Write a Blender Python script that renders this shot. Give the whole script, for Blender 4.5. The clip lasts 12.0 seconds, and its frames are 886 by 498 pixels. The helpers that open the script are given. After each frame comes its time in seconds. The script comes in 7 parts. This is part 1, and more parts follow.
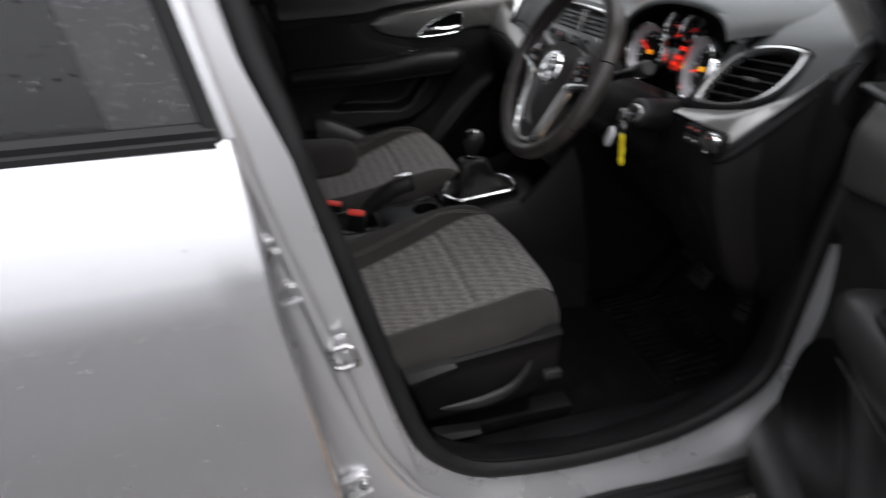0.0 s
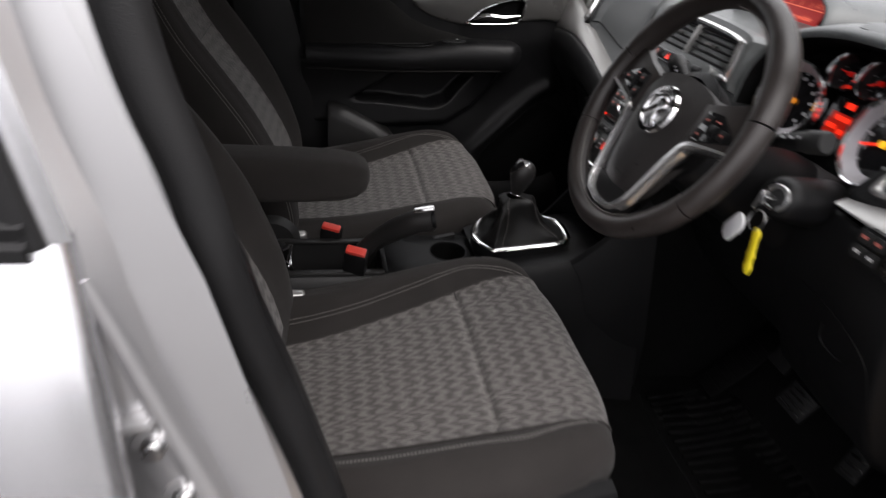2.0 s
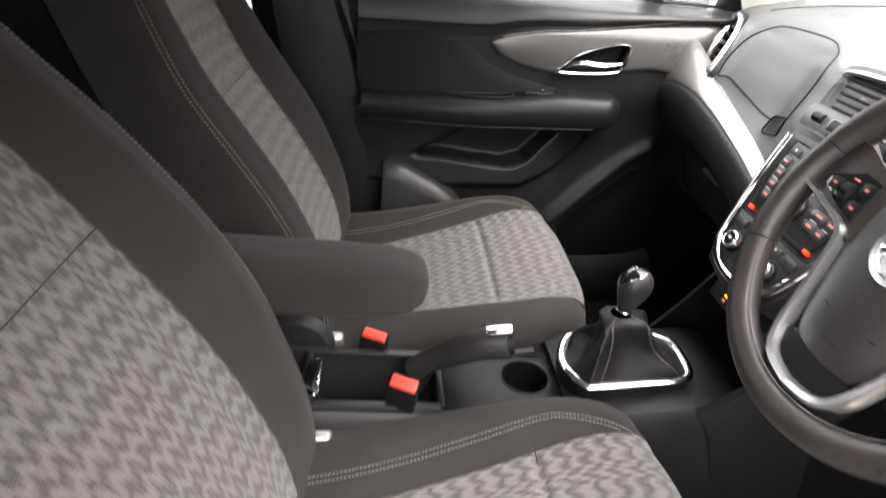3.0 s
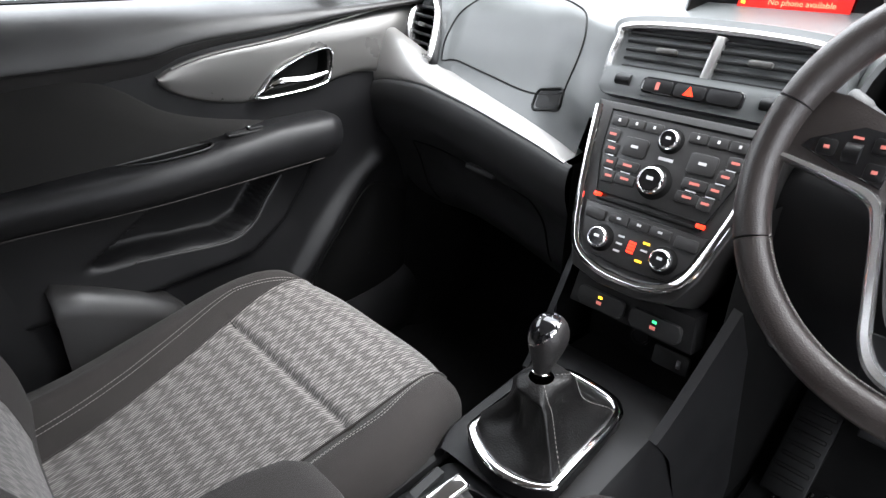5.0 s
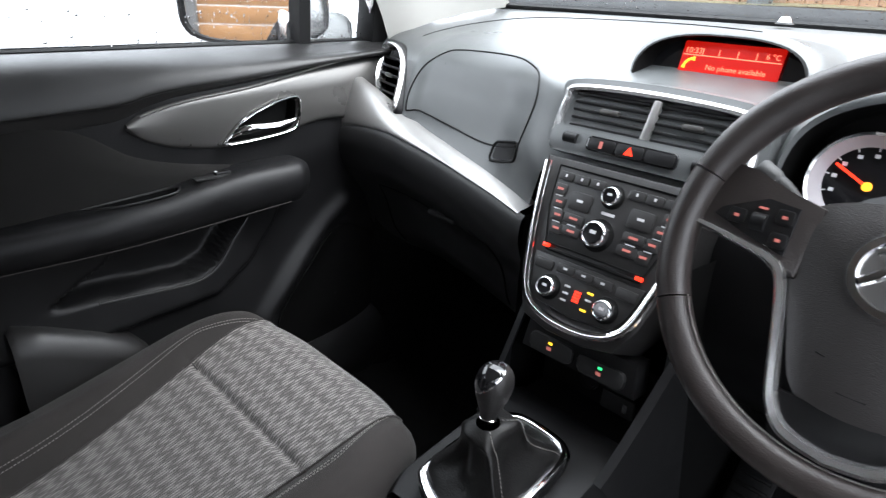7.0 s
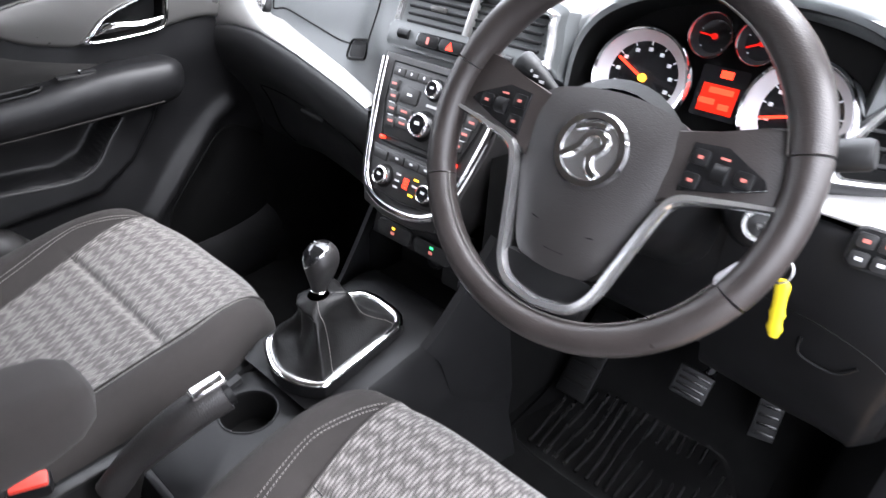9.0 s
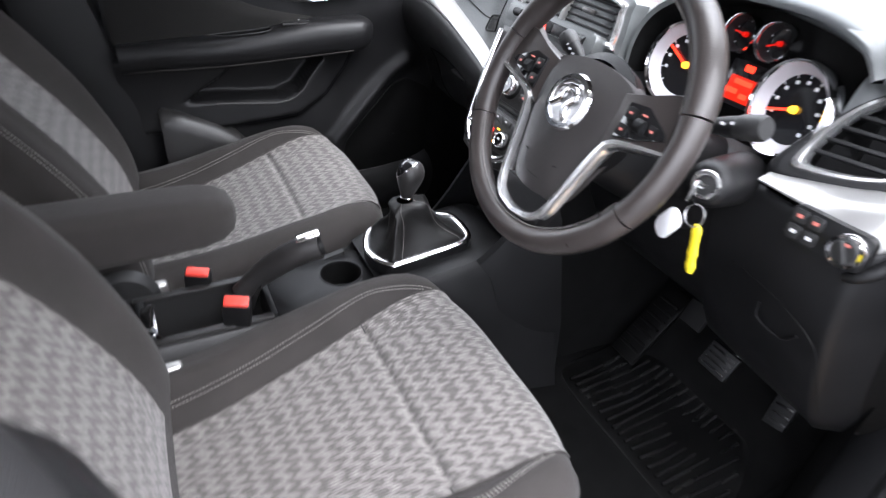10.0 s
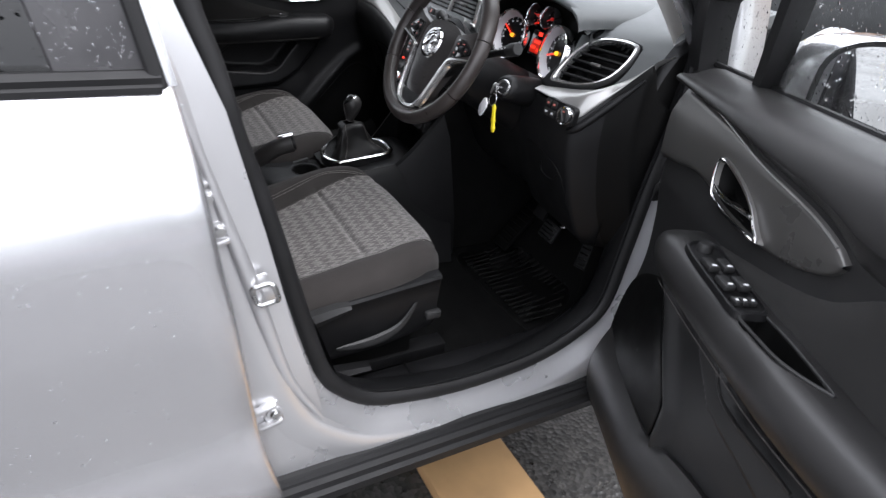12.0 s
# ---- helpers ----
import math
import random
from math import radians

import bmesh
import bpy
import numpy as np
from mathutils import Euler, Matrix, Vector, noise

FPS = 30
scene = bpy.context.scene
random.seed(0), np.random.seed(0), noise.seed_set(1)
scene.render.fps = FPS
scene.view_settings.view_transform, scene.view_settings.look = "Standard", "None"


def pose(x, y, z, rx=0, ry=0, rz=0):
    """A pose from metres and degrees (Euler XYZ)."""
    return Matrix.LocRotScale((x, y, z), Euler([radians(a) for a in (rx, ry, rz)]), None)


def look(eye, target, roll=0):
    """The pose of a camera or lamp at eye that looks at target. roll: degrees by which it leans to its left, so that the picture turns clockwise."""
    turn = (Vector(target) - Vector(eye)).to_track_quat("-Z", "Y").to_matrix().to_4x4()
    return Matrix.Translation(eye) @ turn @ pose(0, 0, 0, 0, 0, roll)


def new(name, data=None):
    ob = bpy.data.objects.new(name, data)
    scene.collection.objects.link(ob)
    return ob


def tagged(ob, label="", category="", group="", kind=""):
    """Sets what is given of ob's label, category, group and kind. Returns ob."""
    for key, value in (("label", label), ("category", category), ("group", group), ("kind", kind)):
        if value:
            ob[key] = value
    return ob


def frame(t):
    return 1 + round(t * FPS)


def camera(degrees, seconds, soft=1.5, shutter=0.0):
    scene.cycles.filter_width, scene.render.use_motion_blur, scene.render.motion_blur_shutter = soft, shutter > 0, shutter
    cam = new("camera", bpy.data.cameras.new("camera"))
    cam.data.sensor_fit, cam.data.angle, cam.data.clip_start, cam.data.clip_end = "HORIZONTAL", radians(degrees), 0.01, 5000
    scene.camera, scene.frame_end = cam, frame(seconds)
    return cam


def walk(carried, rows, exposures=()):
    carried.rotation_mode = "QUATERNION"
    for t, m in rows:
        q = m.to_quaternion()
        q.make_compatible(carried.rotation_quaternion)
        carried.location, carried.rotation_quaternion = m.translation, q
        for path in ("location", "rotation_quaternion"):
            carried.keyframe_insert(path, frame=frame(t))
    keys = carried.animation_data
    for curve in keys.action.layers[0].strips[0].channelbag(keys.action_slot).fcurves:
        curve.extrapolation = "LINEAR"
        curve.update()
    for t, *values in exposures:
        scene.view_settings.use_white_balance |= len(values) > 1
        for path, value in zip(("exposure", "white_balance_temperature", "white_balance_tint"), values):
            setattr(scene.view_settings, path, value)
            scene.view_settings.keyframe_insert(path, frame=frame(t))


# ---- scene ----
import functools

cam = camera(72.2, 12.0, 1.3, 0.5)
PATH = [
    (0, (1.533, 0.212, 1.467), (-0.165, 0.646, 0.505), -1.4),
    (0.5, (1.529, 0.276, 1.46), (-0.042, 0.973, 0.438), 0.7),
    (1, (1.498, 0.274, 1.45), (-0.076, 0.862, 0.365), 2.2),
    (1.5, (1.329, 0.253, 1.46), (-0.351, 0.672, 0.458), 3.1),
    (2, (1.12, 0.283, 1.432), (-0.548, 0.675, 0.402), 6.4),
    (2.5, (0.917, 0.32, 1.412), (-0.778, 0.457, 0.359), 5.9),
    (3, (0.767, 0.298, 1.402), (-0.964, 0.518, 0.425), 6.8),
    (3.5, (0.65, 0.244, 1.398), (-1.085, 0.738, 0.535), 6.2),
    (3.7, (0.587, 0.235, 1.397), (-1.086, 0.912, 0.535), 6.4),
    (5.3, (0.347, 0.186, 1.338), (-0.919, 1.448, 0.439), 0.5),
    (5.5, (0.347, 0.195, 1.339), (-0.908, 1.465, 0.437), 0.6),
    (6, (0.346, 0.205, 1.359), (-0.88, 1.571, 0.564), 1.2),
    (6.5, (0.355, 0.207, 1.376), (-0.867, 1.61, 0.643), 1.6),
    (7, (0.394, 0.2, 1.381), (-0.887, 1.511, 0.581), 2.5),
    (7.5, (0.463, 0.227, 1.385), (-0.734, 1.601, 0.561), 4.9),
    (7.7, (0.489, 0.241, 1.38), (-0.649, 1.642, 0.518), 4.3),
    (9.3, (0.656, 0.263, 1.408), (-0.438, 1.521, 0.303), 3.6),
    (9.5, (0.721, 0.266, 1.418), (-0.495, 1.39, 0.297), 2.6),
    (10, (0.932, 0.279, 1.446), (-0.531, 1.066, 0.332), 4.2),
    (10.5, (1.149, 0.216, 1.463), (-0.376, 1.039, 0.464), 7.7),
    (11, (1.365, 0.155, 1.486), (-0.088, 1.124, 0.512), 6.7),
    (11.5, (1.545, 0.126, 1.484), (0.094, 1.072, 0.483), 8.5),
    (12, (1.63, 0.064, 1.494), (0.163, 0.967, 0.478), 7.0),
]
LIGHTNESS = [
    (0, 0.26, 6600, 13), (0.5, 0.76, 6600, 13), (1, 1.30, 6650, 13), (1.5, 0.66, 6700, 14), (2, 0.55, 6800, 15), (2.5, 1.76, 6950, 17), (3, 2.52, 6900, 14), (3.5, 2.40, 6700, 11),
    (5.5, 2.62, 6400, 11), (6, 2.42, 6350, 11), (6.5, 1.92, 6300, 10), (7.5, 2.22, 6250, 11), (9.5, 2.92, 6250, 15), (10, 2.48, 6250, 14), (10.5, 2.38, 6250, 13), (11, 1.22, 6300, 13), (11.5, 1.02, 6350, 13), (12, 1.08, 6350, 13),
]
walk(cam, [(t, look(eye, target, roll)) for t, eye, target, roll in PATH], LIGHTNESS)

# ---- world, sun, exposure ----
world = bpy.data.worlds.new("world")
scene.world = world
world.use_nodes = True
wn, wl = world.node_tree.nodes, world.node_tree.links
sky = wn.new("ShaderNodeTexSky")
sky.sky_type, sky.sun_disc = "NISHITA", False
sky.sun_elevation, sky.sun_rotation = radians(60), radians(65)
sky.air_density, sky.dust_density = 1.0, 4.0
hsv = wn.new("ShaderNodeHueSaturation")
hsv.inputs["Saturation"].default_value = 0.18
wl.new(sky.outputs[0], hsv.inputs["Color"])
# an even cloud cover over it, three times as bright overhead as at the horizon
wtc, wsep, wmr, wmul, wmix = wn.new("ShaderNodeTexCoord"), wn.new("ShaderNodeSeparateXYZ"), wn.new("ShaderNodeMapRange"), wn.new("ShaderNodeVectorMath"), wn.new("ShaderNodeMix")
wl.new(wtc.outputs["Generated"], wsep.inputs[0])
wl.new(wsep.outputs[2], wmr.inputs[0])
wmr.inputs[1].default_value, wmr.inputs[2].default_value, wmr.inputs[3].default_value, wmr.inputs[4].default_value = 0.0, 1.0, 9.0, 20.0
wmul.operation = "SCALE"
wmul.inputs[0].default_value = (0.95, 0.985, 1.045)
wl.new(wmr.outputs[0], wmul.inputs["Scale"])
wmix.data_type, wmix.inputs[0].default_value = "RGBA", 0.75
wl.new(hsv.outputs[0], wmix.inputs[6])
wl.new(wmul.outputs[0], wmix.inputs[7])
wl.new(wmix.outputs[2], wn["Background"].inputs["Color"])
wn["Background"].inputs["Strength"].default_value = 0.13
sun = new("sun", bpy.data.lights.new("sun", "SUN"))
sun.data.energy, sun.data.angle, sun.data.color = 1.9, radians(60), (1.0, 0.985, 0.97)
sun.matrix_world = look((3.4, 1.6, 6.5), (0, 0, 0))


# ---- building helpers ----
def spline(pts, n=8, closed=False):
    """Points of a smooth curve through pts (Catmull-Rom)."""
    p = [Vector(q) for q in pts]
    out, k = [], len(p)
    for i in range(k if closed else k - 1):
        if closed:
            a, b, c, d = p[i - 1], p[i], p[(i + 1) % k], p[(i + 2) % k]
        else:
            a, b, c, d = p[max(i - 1, 0)], p[i], p[i + 1], p[min(i + 2, k - 1)]
        for j in range(n):
            t = j / n
            out.append(0.5 * (2 * b + (c - a) * t + (2 * a - 5 * b + 4 * c - d) * t * t + (3 * b - a - 3 * c + d) * t ** 3))
    if not closed:
        out.append(p[-1].copy())
    return out


def lerp_table(x, rows):
    """Smooth value at x from rows of (x, value)."""
    if x <= rows[0][0]:
        return rows[0][1]
    if x >= rows[-1][0]:
        return rows[-1][1]
    d = [(v - u) / (b - a) for (a, u), (b, v) in zip(rows, rows[1:])]
    s = [d[0]] + [0.0 if p * q <= 0 else 2 * p * q / (p + q) for p, q in zip(d, d[1:])] + [d[-1]]
    for i, ((a, u), (b, v)) in enumerate(zip(rows, rows[1:])):
        if x <= b:
            h, t = b - a, (x - a) / (b - a)
            return u * (1 + 2 * t) * (1 - t) ** 2 + h * s[i] * t * (1 - t) ** 2 + v * t * t * (3 - 2 * t) + h * s[i + 1] * t * t * (t - 1)


def step(a, b, x):
    t = min(max((x - a) / (b - a), 0.0), 1.0)
    return t * t * (3 - 2 * t)


def basis(o, ex, ey):
    """A matrix with origin o, x along ex, y near ey."""
    ex = Vector(ex).normalized()
    ez = ex.cross(Vector(ey)).normalized()
    ey = ez.cross(ex)
    m = Matrix((ex, ey, ez)).transposed().to_4x4()
    m.translation = Vector(o)
    return m


def loft(rings, closed=True, loop=False, caps=True, bm=None, uv=False):
    """Skin through rings of equal length. closed: each ring is closed; loop: last ring meets first."""
    bm = bm or bmesh.new()
    vs = [[bm.verts.new(p) for p in r] for r in rings]
    n = len(vs[0])
    lay = bm.loops.layers.uv.verify() if uv else None
    us, vv = [0.0], [0.0]
    for j in range(1, n + 1):
        us.append(us[-1] + (Vector(rings[len(rings) // 2][j % n]) - Vector(rings[len(rings) // 2][j - 1])).length)
    for i in range(1, len(rings) + 1):
        vv.append(vv[-1] + (Vector(rings[i % len(rings)][n // 2]) - Vector(rings[i - 1][n // 2])).length)
    for i in range(len(vs) if loop else len(vs) - 1):
        a, b = vs[i], vs[(i + 1) % len(vs)]
        for j in range(n if closed else n - 1):
            f = bm.faces.new((a[j], a[(j + 1) % n], b[(j + 1) % n], b[j]))
            if lay:
                for lp, (s, t) in zip(f.loops, ((j, i), (j + 1, i), (j + 1, i + 1), (j, i + 1))):
                    lp[lay].uv = (us[s], vv[t])
    if caps and closed and not loop:
        bm.faces.new(vs[0][::-1])
        bm.faces.new(vs[-1])
    return bm


def tube(path, r, seg=10, closed=False, bm=None, flat=1.0, up=None):
    """A round bar along path; r a number or a list; flat squashes it across; up: the flattened side's direction."""
    p = [Vector(q) for q in path]
    k, rings, nrm = len(p), [], None
    for i in range(k):
        if closed:
            d = (p[(i + 1) % k] - p[i - 1]).normalized()
        else:
            d = (p[min(i + 1, k - 1)] - p[max(i - 1, 0)]).normalized()
        if up is not None:
            nrm = Vector(up) - d * d.dot(Vector(up))
        elif nrm is None:
            nrm = d.orthogonal()
        else:
            nrm = nrm - d * nrm.dot(d)
        nrm.normalize()
        b = d.cross(nrm)
        rad = r[i] if isinstance(r, (list, tuple)) else r
        rings.append([p[i] + rad * (math.cos(a) * b + flat * math.sin(a) * nrm) for a in (2 * math.pi * j / seg for j in range(seg))])
    return loft(rings, True, closed, True, bm)


def box(c, s, m=None, bevel=0.0, bm=None, seg=2):
    """A box of size s round c, with rounded edges."""
    b = bmesh.new()
    bmesh.ops.create_cube(b, size=1, matrix=Matrix.Translation(c) @ Matrix.Diagonal((*s, 1)))
    if bevel:
        bmesh.ops.bevel(b, geom=b.edges[:], offset=bevel, segments=seg, affect="EDGES", profile=0.5)
    if m is not None:
        b.transform(m)
    return merge(bm, b)


def prism(poly, z0, z1, m=None, bevel=0.0, bm=None, seg=2):
    """A plate with outline poly (x, y), from z0 to z1, with its upper edge rounded."""
    b = bmesh.new()
    lo = [b.verts.new((q[0], q[1], z0)) for q in poly]
    hi = [b.verts.new((q[0], q[1], z1)) for q in poly]
    n = len(poly)
    b.faces.new(lo[::-1])
    top = b.faces.new(hi)
    for i in range(n):
        b.faces.new((lo[i], lo[(i + 1) % n], hi[(i + 1) % n], hi[i]))
    if bevel:
        bmesh.ops.bevel(b, geom=list(top.edges), offset=bevel, segments=seg, affect="EDGES", profile=0.5)
    if m is not None:
        b.transform(m)
    return merge(bm, b)


def lathe(prof, seg=32, m=None, bm=None):
    """A turned body from a profile of (r, z)."""
    b = bmesh.new()
    rings = [[(r * math.cos(a), r * math.sin(a), z) for a in (2 * math.pi * j / seg for j in range(seg))] for r, z in prof]
    loft(rings, True, False, False, b)
    if m is not None:
        b.transform(m)
    return merge(bm, b)


def merge(bm, b):
    if bm is None:
        return b
    me = bpy.data.meshes.new("tmp")
    b.to_mesh(me)
    b.free()
    bm.from_mesh(me)
    bpy.data.meshes.remove(me)
    return bm


def rounded(w, h, r, n=5, cx=0.0, cy=0.0):
    """Outline of a rounded rectangle."""
    out = []
    for sx, sy, a0 in ((1, 1, 0), (-1, 1, 90), (-1, -1, 180), (1, -1, 270)):
        for k in range(n + 1):
            a = radians(a0 + 90 * k / n)
            out.append((cx + sx * (w / 2 - r) + r * math.cos(a), cy + sy * (h / 2 - r) + r * math.sin(a)))
    return out


def world_of(ob):
    return (world_of(ob.parent) @ ob.matrix_parent_inverse if ob.parent else Matrix()) @ ob.matrix_basis


def thing(name, at, label, category, group="", kind=""):
    """A top-level thing: an empty at its base, to which part() adds."""
    e = new(name)
    e.empty_display_size = 0.05
    e.matrix_basis = Matrix.Translation(at)
    return tagged(e, label, category, group, kind)


def part(name, bm, material, parent=None, label="", sharp=38, m=None):
    """Links a bmesh (in world coordinates, or in m's) as one mesh object under a thing or a part."""
    if m is not None:
        bm.transform(m)
    bmesh.ops.remove_doubles(bm, verts=bm.verts[:], dist=1e-6)
    bmesh.ops.recalc_face_normals(bm, faces=bm.faces[:])
    lim = radians(sharp)
    for f in bm.faces:
        f.smooth = True
    for e in bm.edges:
        e.smooth = not (len(e.link_faces) == 2 and e.calc_face_angle(0.0) > lim)
    me = bpy.data.meshes.new(name)
    bm.to_mesh(me)
    bm.free()
    me.materials.append(material)
    ob = new(name, me)
    if parent is not None:
        ob.parent = parent
        ob.matrix_parent_inverse = world_of(parent).inverted()
    if label:
        ob["label"] = label
    return ob


def lettering(text, size, m, material, parent, name="lettering", align="CENTER"):
    cu = bpy.data.curves.new("tmp_text", "FONT")
    cu.body, cu.size, cu.align_x, cu.align_y, cu.extrude = text, size, align, "CENTER", 0.0002
    cu.resolution_u = 2
    tmp = bpy.data.objects.new("tmp_text", cu)
    scene.collection.objects.link(tmp)
    bpy.context.view_layer.update()
    me = bpy.data.meshes.new_from_object(tmp.evaluated_get(bpy.context.evaluated_depsgraph_get()))
    bpy.data.objects.remove(tmp)
    bpy.data.curves.remove(cu)
    bm = bmesh.new()
    bm.from_mesh(me)
    bpy.data.meshes.remove(me)
    return part(name, bm, material, parent, m=m)


# ---- materials ----
def node_mat(name):
    m = bpy.data.materials.new(name)
    m.use_nodes = True
    n, l = m.node_tree.nodes, m.node_tree.links
    return m, n, l, n["Principled BSDF"]


def surface(name, color, rough=0.5, metal=0.0, grain=0.0, grain_scale=900.0, vary=0.15, vary_scale=9.0, coat=0.0, spec=0.5, sheen=0.0, rough_vary=0.08):
    """A surface with patchy colour and gloss at one scale and fine grain at another, in object space."""
    m, n, l, p = node_mat(name)
    tc = n.new("ShaderNodeTexCoord")
    big = n.new("ShaderNodeTexNoise")
    big.inputs["Scale"].default_value, big.inputs["Detail"].default_value = vary_scale, 6
    l.new(tc.outputs["Object"], big.inputs["Vector"])
    ramp = n.new("ShaderNodeMapRange")
    ramp.inputs[1].default_value, ramp.inputs[2].default_value = 0.25, 0.75
    ramp.inputs[3].default_value, ramp.inputs[4].default_value = 1 - vary, 1 + vary
    l.new(big.outputs[0], ramp.inputs[0])
    mul = n.new("ShaderNodeVectorMath")
    mul.operation = "SCALE"
    mul.inputs[0].default_value = color
    l.new(ramp.outputs[0], mul.inputs["Scale"])
    l.new(mul.outputs[0], p.inputs["Base Color"])
    rr = n.new("ShaderNodeMapRange")
    rr.inputs[1].default_value, rr.inputs[2].default_value = 0.25, 0.75
    rr.inputs[3].default_value, rr.inputs[4].default_value = max(0.02, rough - rough_vary), min(1, rough + rough_vary)
    l.new(big.outputs[0], rr.inputs[0])
    l.new(rr.outputs[0], p.inputs["Roughness"])
    p.inputs["Metallic"].default_value = metal
    p.inputs["Coat Weight"].default_value = coat
    p.inputs["Coat Roughness"].default_value = 0.06
    p.inputs["Specular IOR Level"].default_value = spec
    p.inputs["Sheen Weight"].default_value = sheen
    if grain:
        fine = n.new("ShaderNodeTexNoise")
        fine.inputs["Scale"].default_value, fine.inputs["Detail"].default_value = grain_scale, 2
        l.new(tc.outputs["Object"], fine.inputs["Vector"])
        bump = n.new("ShaderNodeBump")
        bump.inputs["Strength"].default_value, bump.inputs["Distance"].default_value = grain, 0.0006
        l.new(fine.outputs[0], bump.inputs["Height"])
        l.new(bump.outputs[0], p.inputs["Normal"])
    return m


def math_node(n, l, op, a, b=None):
    q = n.new("ShaderNodeMath")
    q.operation = op
    for k, v in enumerate((a, b)):
        if v is None:
            continue
        if isinstance(v, (int, float)):
            q.inputs[k].default_value = v
        else:
            l.new(v, q.inputs[k])
    return q.outputs[0]


def paint_wet():
    """Silver car paint with rain drops standing on it."""
    m, n, l, p = node_mat("silver_paint")
    tc = n.new("ShaderNodeTexCoord")
    flake = n.new("ShaderNodeTexNoise")
    flake.inputs["Scale"].default_value = 2500
    l.new(tc.outputs["Object"], flake.inputs["Vector"])
    dirt = n.new("ShaderNodeTexNoise")
    dirt.inputs["Scale"].default_value, dirt.inputs["Detail"].default_value = 5, 8
    l.new(tc.outputs["Object"], dirt.inputs["Vector"])
    mr = n.new("ShaderNodeMapRange")
    mr.inputs[3].default_value, mr.inputs[4].default_value = 0.92, 1.05
    l.new(math_node(n, l, "ADD", math_node(n, l, "MULTIPLY", flake.outputs[0], 0.4), math_node(n, l, "MULTIPLY", dirt.outputs[0], 0.6)), mr.inputs[0])
    mul = n.new("ShaderNodeVectorMath")
    mul.operation = "SCALE"
    mul.inputs[0].default_value = (0.66, 0.66, 0.68)
    l.new(mr.outputs[0], mul.inputs["Scale"])
    l.new(mul.outputs[0], p.inputs["Base Color"])
    p.inputs["Metallic"].default_value, p.inputs["Roughness"].default_value = 0.88, 0.27
    p.inputs["Coat Weight"].default_value, p.inputs["Coat Roughness"].default_value = 1.0, 0.04
    return m


def drop_height(n, l, tc, sizes):
    """Height of scattered rain drops: small domes in some of the cells of a cellular texture."""
    total = None
    for scale, rad in sizes:
        v = n.new("ShaderNodeTexVoronoi")
        v.inputs["Scale"].default_value = scale
        l.new(tc.outputs["Object"], v.inputs["Vector"])
        sep = n.new("ShaderNodeSeparateColor")
        l.new(v.outputs["Color"], sep.inputs[0])
        some = math_node(n, l, "MULTIPLY", sep.outputs[0], rad * 1.6)
        some = math_node(n, l, "MULTIPLY", some, math_node(n, l, "GREATER_THAN", sep.outputs[1], 0.5))
        dome = math_node(n, l, "MAXIMUM", math_node(n, l, "SUBTRACT", some, v.outputs["Distance"]), 0.0)
        dome = math_node(n, l, "MULTIPLY", dome, 8.0)
        total = dome if total is None else math_node(n, l, "ADD", total, dome)
    return total


def pane_mat(name, tint, drops=None, ior=1.5):
    """Thin glass: clear or tinted, with a mirror gloss that grows at a slant, and rain drops on it."""
    m, n, l, p = node_mat(name)
    n.remove(p)
    tr = n.new("ShaderNodeBsdfTransparent")
    tr.inputs[0].default_value = (*tint, 1)
    gl = n.new("ShaderNodeBsdfGlossy")
    gl.inputs["Roughness"].default_value = 0.02
    fr = n.new("ShaderNodeLayerWeight")
    fr.inputs["Blend"].default_value = 0.5
    head_on = ((ior - 1) / (ior + 1)) ** 2
    slant = math_node(n, l, "POWER", fr.outputs["Facing"], 5.0)
    gloss = math_node(n, l, "ADD", math_node(n, l, "MULTIPLY", slant, 1 - head_on), head_on)
    mix = n.new("ShaderNodeMixShader")
    l.new(gloss, mix.inputs[0])
    l.new(tr.outputs[0], mix.inputs[1])
    l.new(gl.outputs[0], mix.inputs[2])
    end = mix.outputs[0]
    if drops:
        tc = n.new("ShaderNodeTexCoord")
        h = drop_height(n, l, tc, drops)
        bump = n.new("ShaderNodeBump")
        bump.inputs["Strength"].default_value, bump.inputs["Distance"].default_value = 1.0, 0.003
        l.new(h, bump.inputs["Height"])
        l.new(bump.outputs[0], gl.inputs["Normal"])
        l.new(bump.outputs[0], fr.inputs["Normal"])
        rf = n.new("ShaderNodeBsdfRefraction")
        rf.inputs["IOR"].default_value, rf.inputs["Roughness"].default_value = 1.33, 0.05
        l.new(bump.outputs[0], rf.inputs["Normal"])
        dm = n.new("ShaderNodeMixShader")
        l.new(math_node(n, l, "GREATER_THAN", h, 0.02), dm.inputs[0])
        l.new(mix.outputs[0], dm.inputs[1])
        l.new(rf.outputs[0], dm.inputs[2])
        end = dm.outputs[0]
    l.new(end, n["Material Output"].inputs["Surface"])
    return m


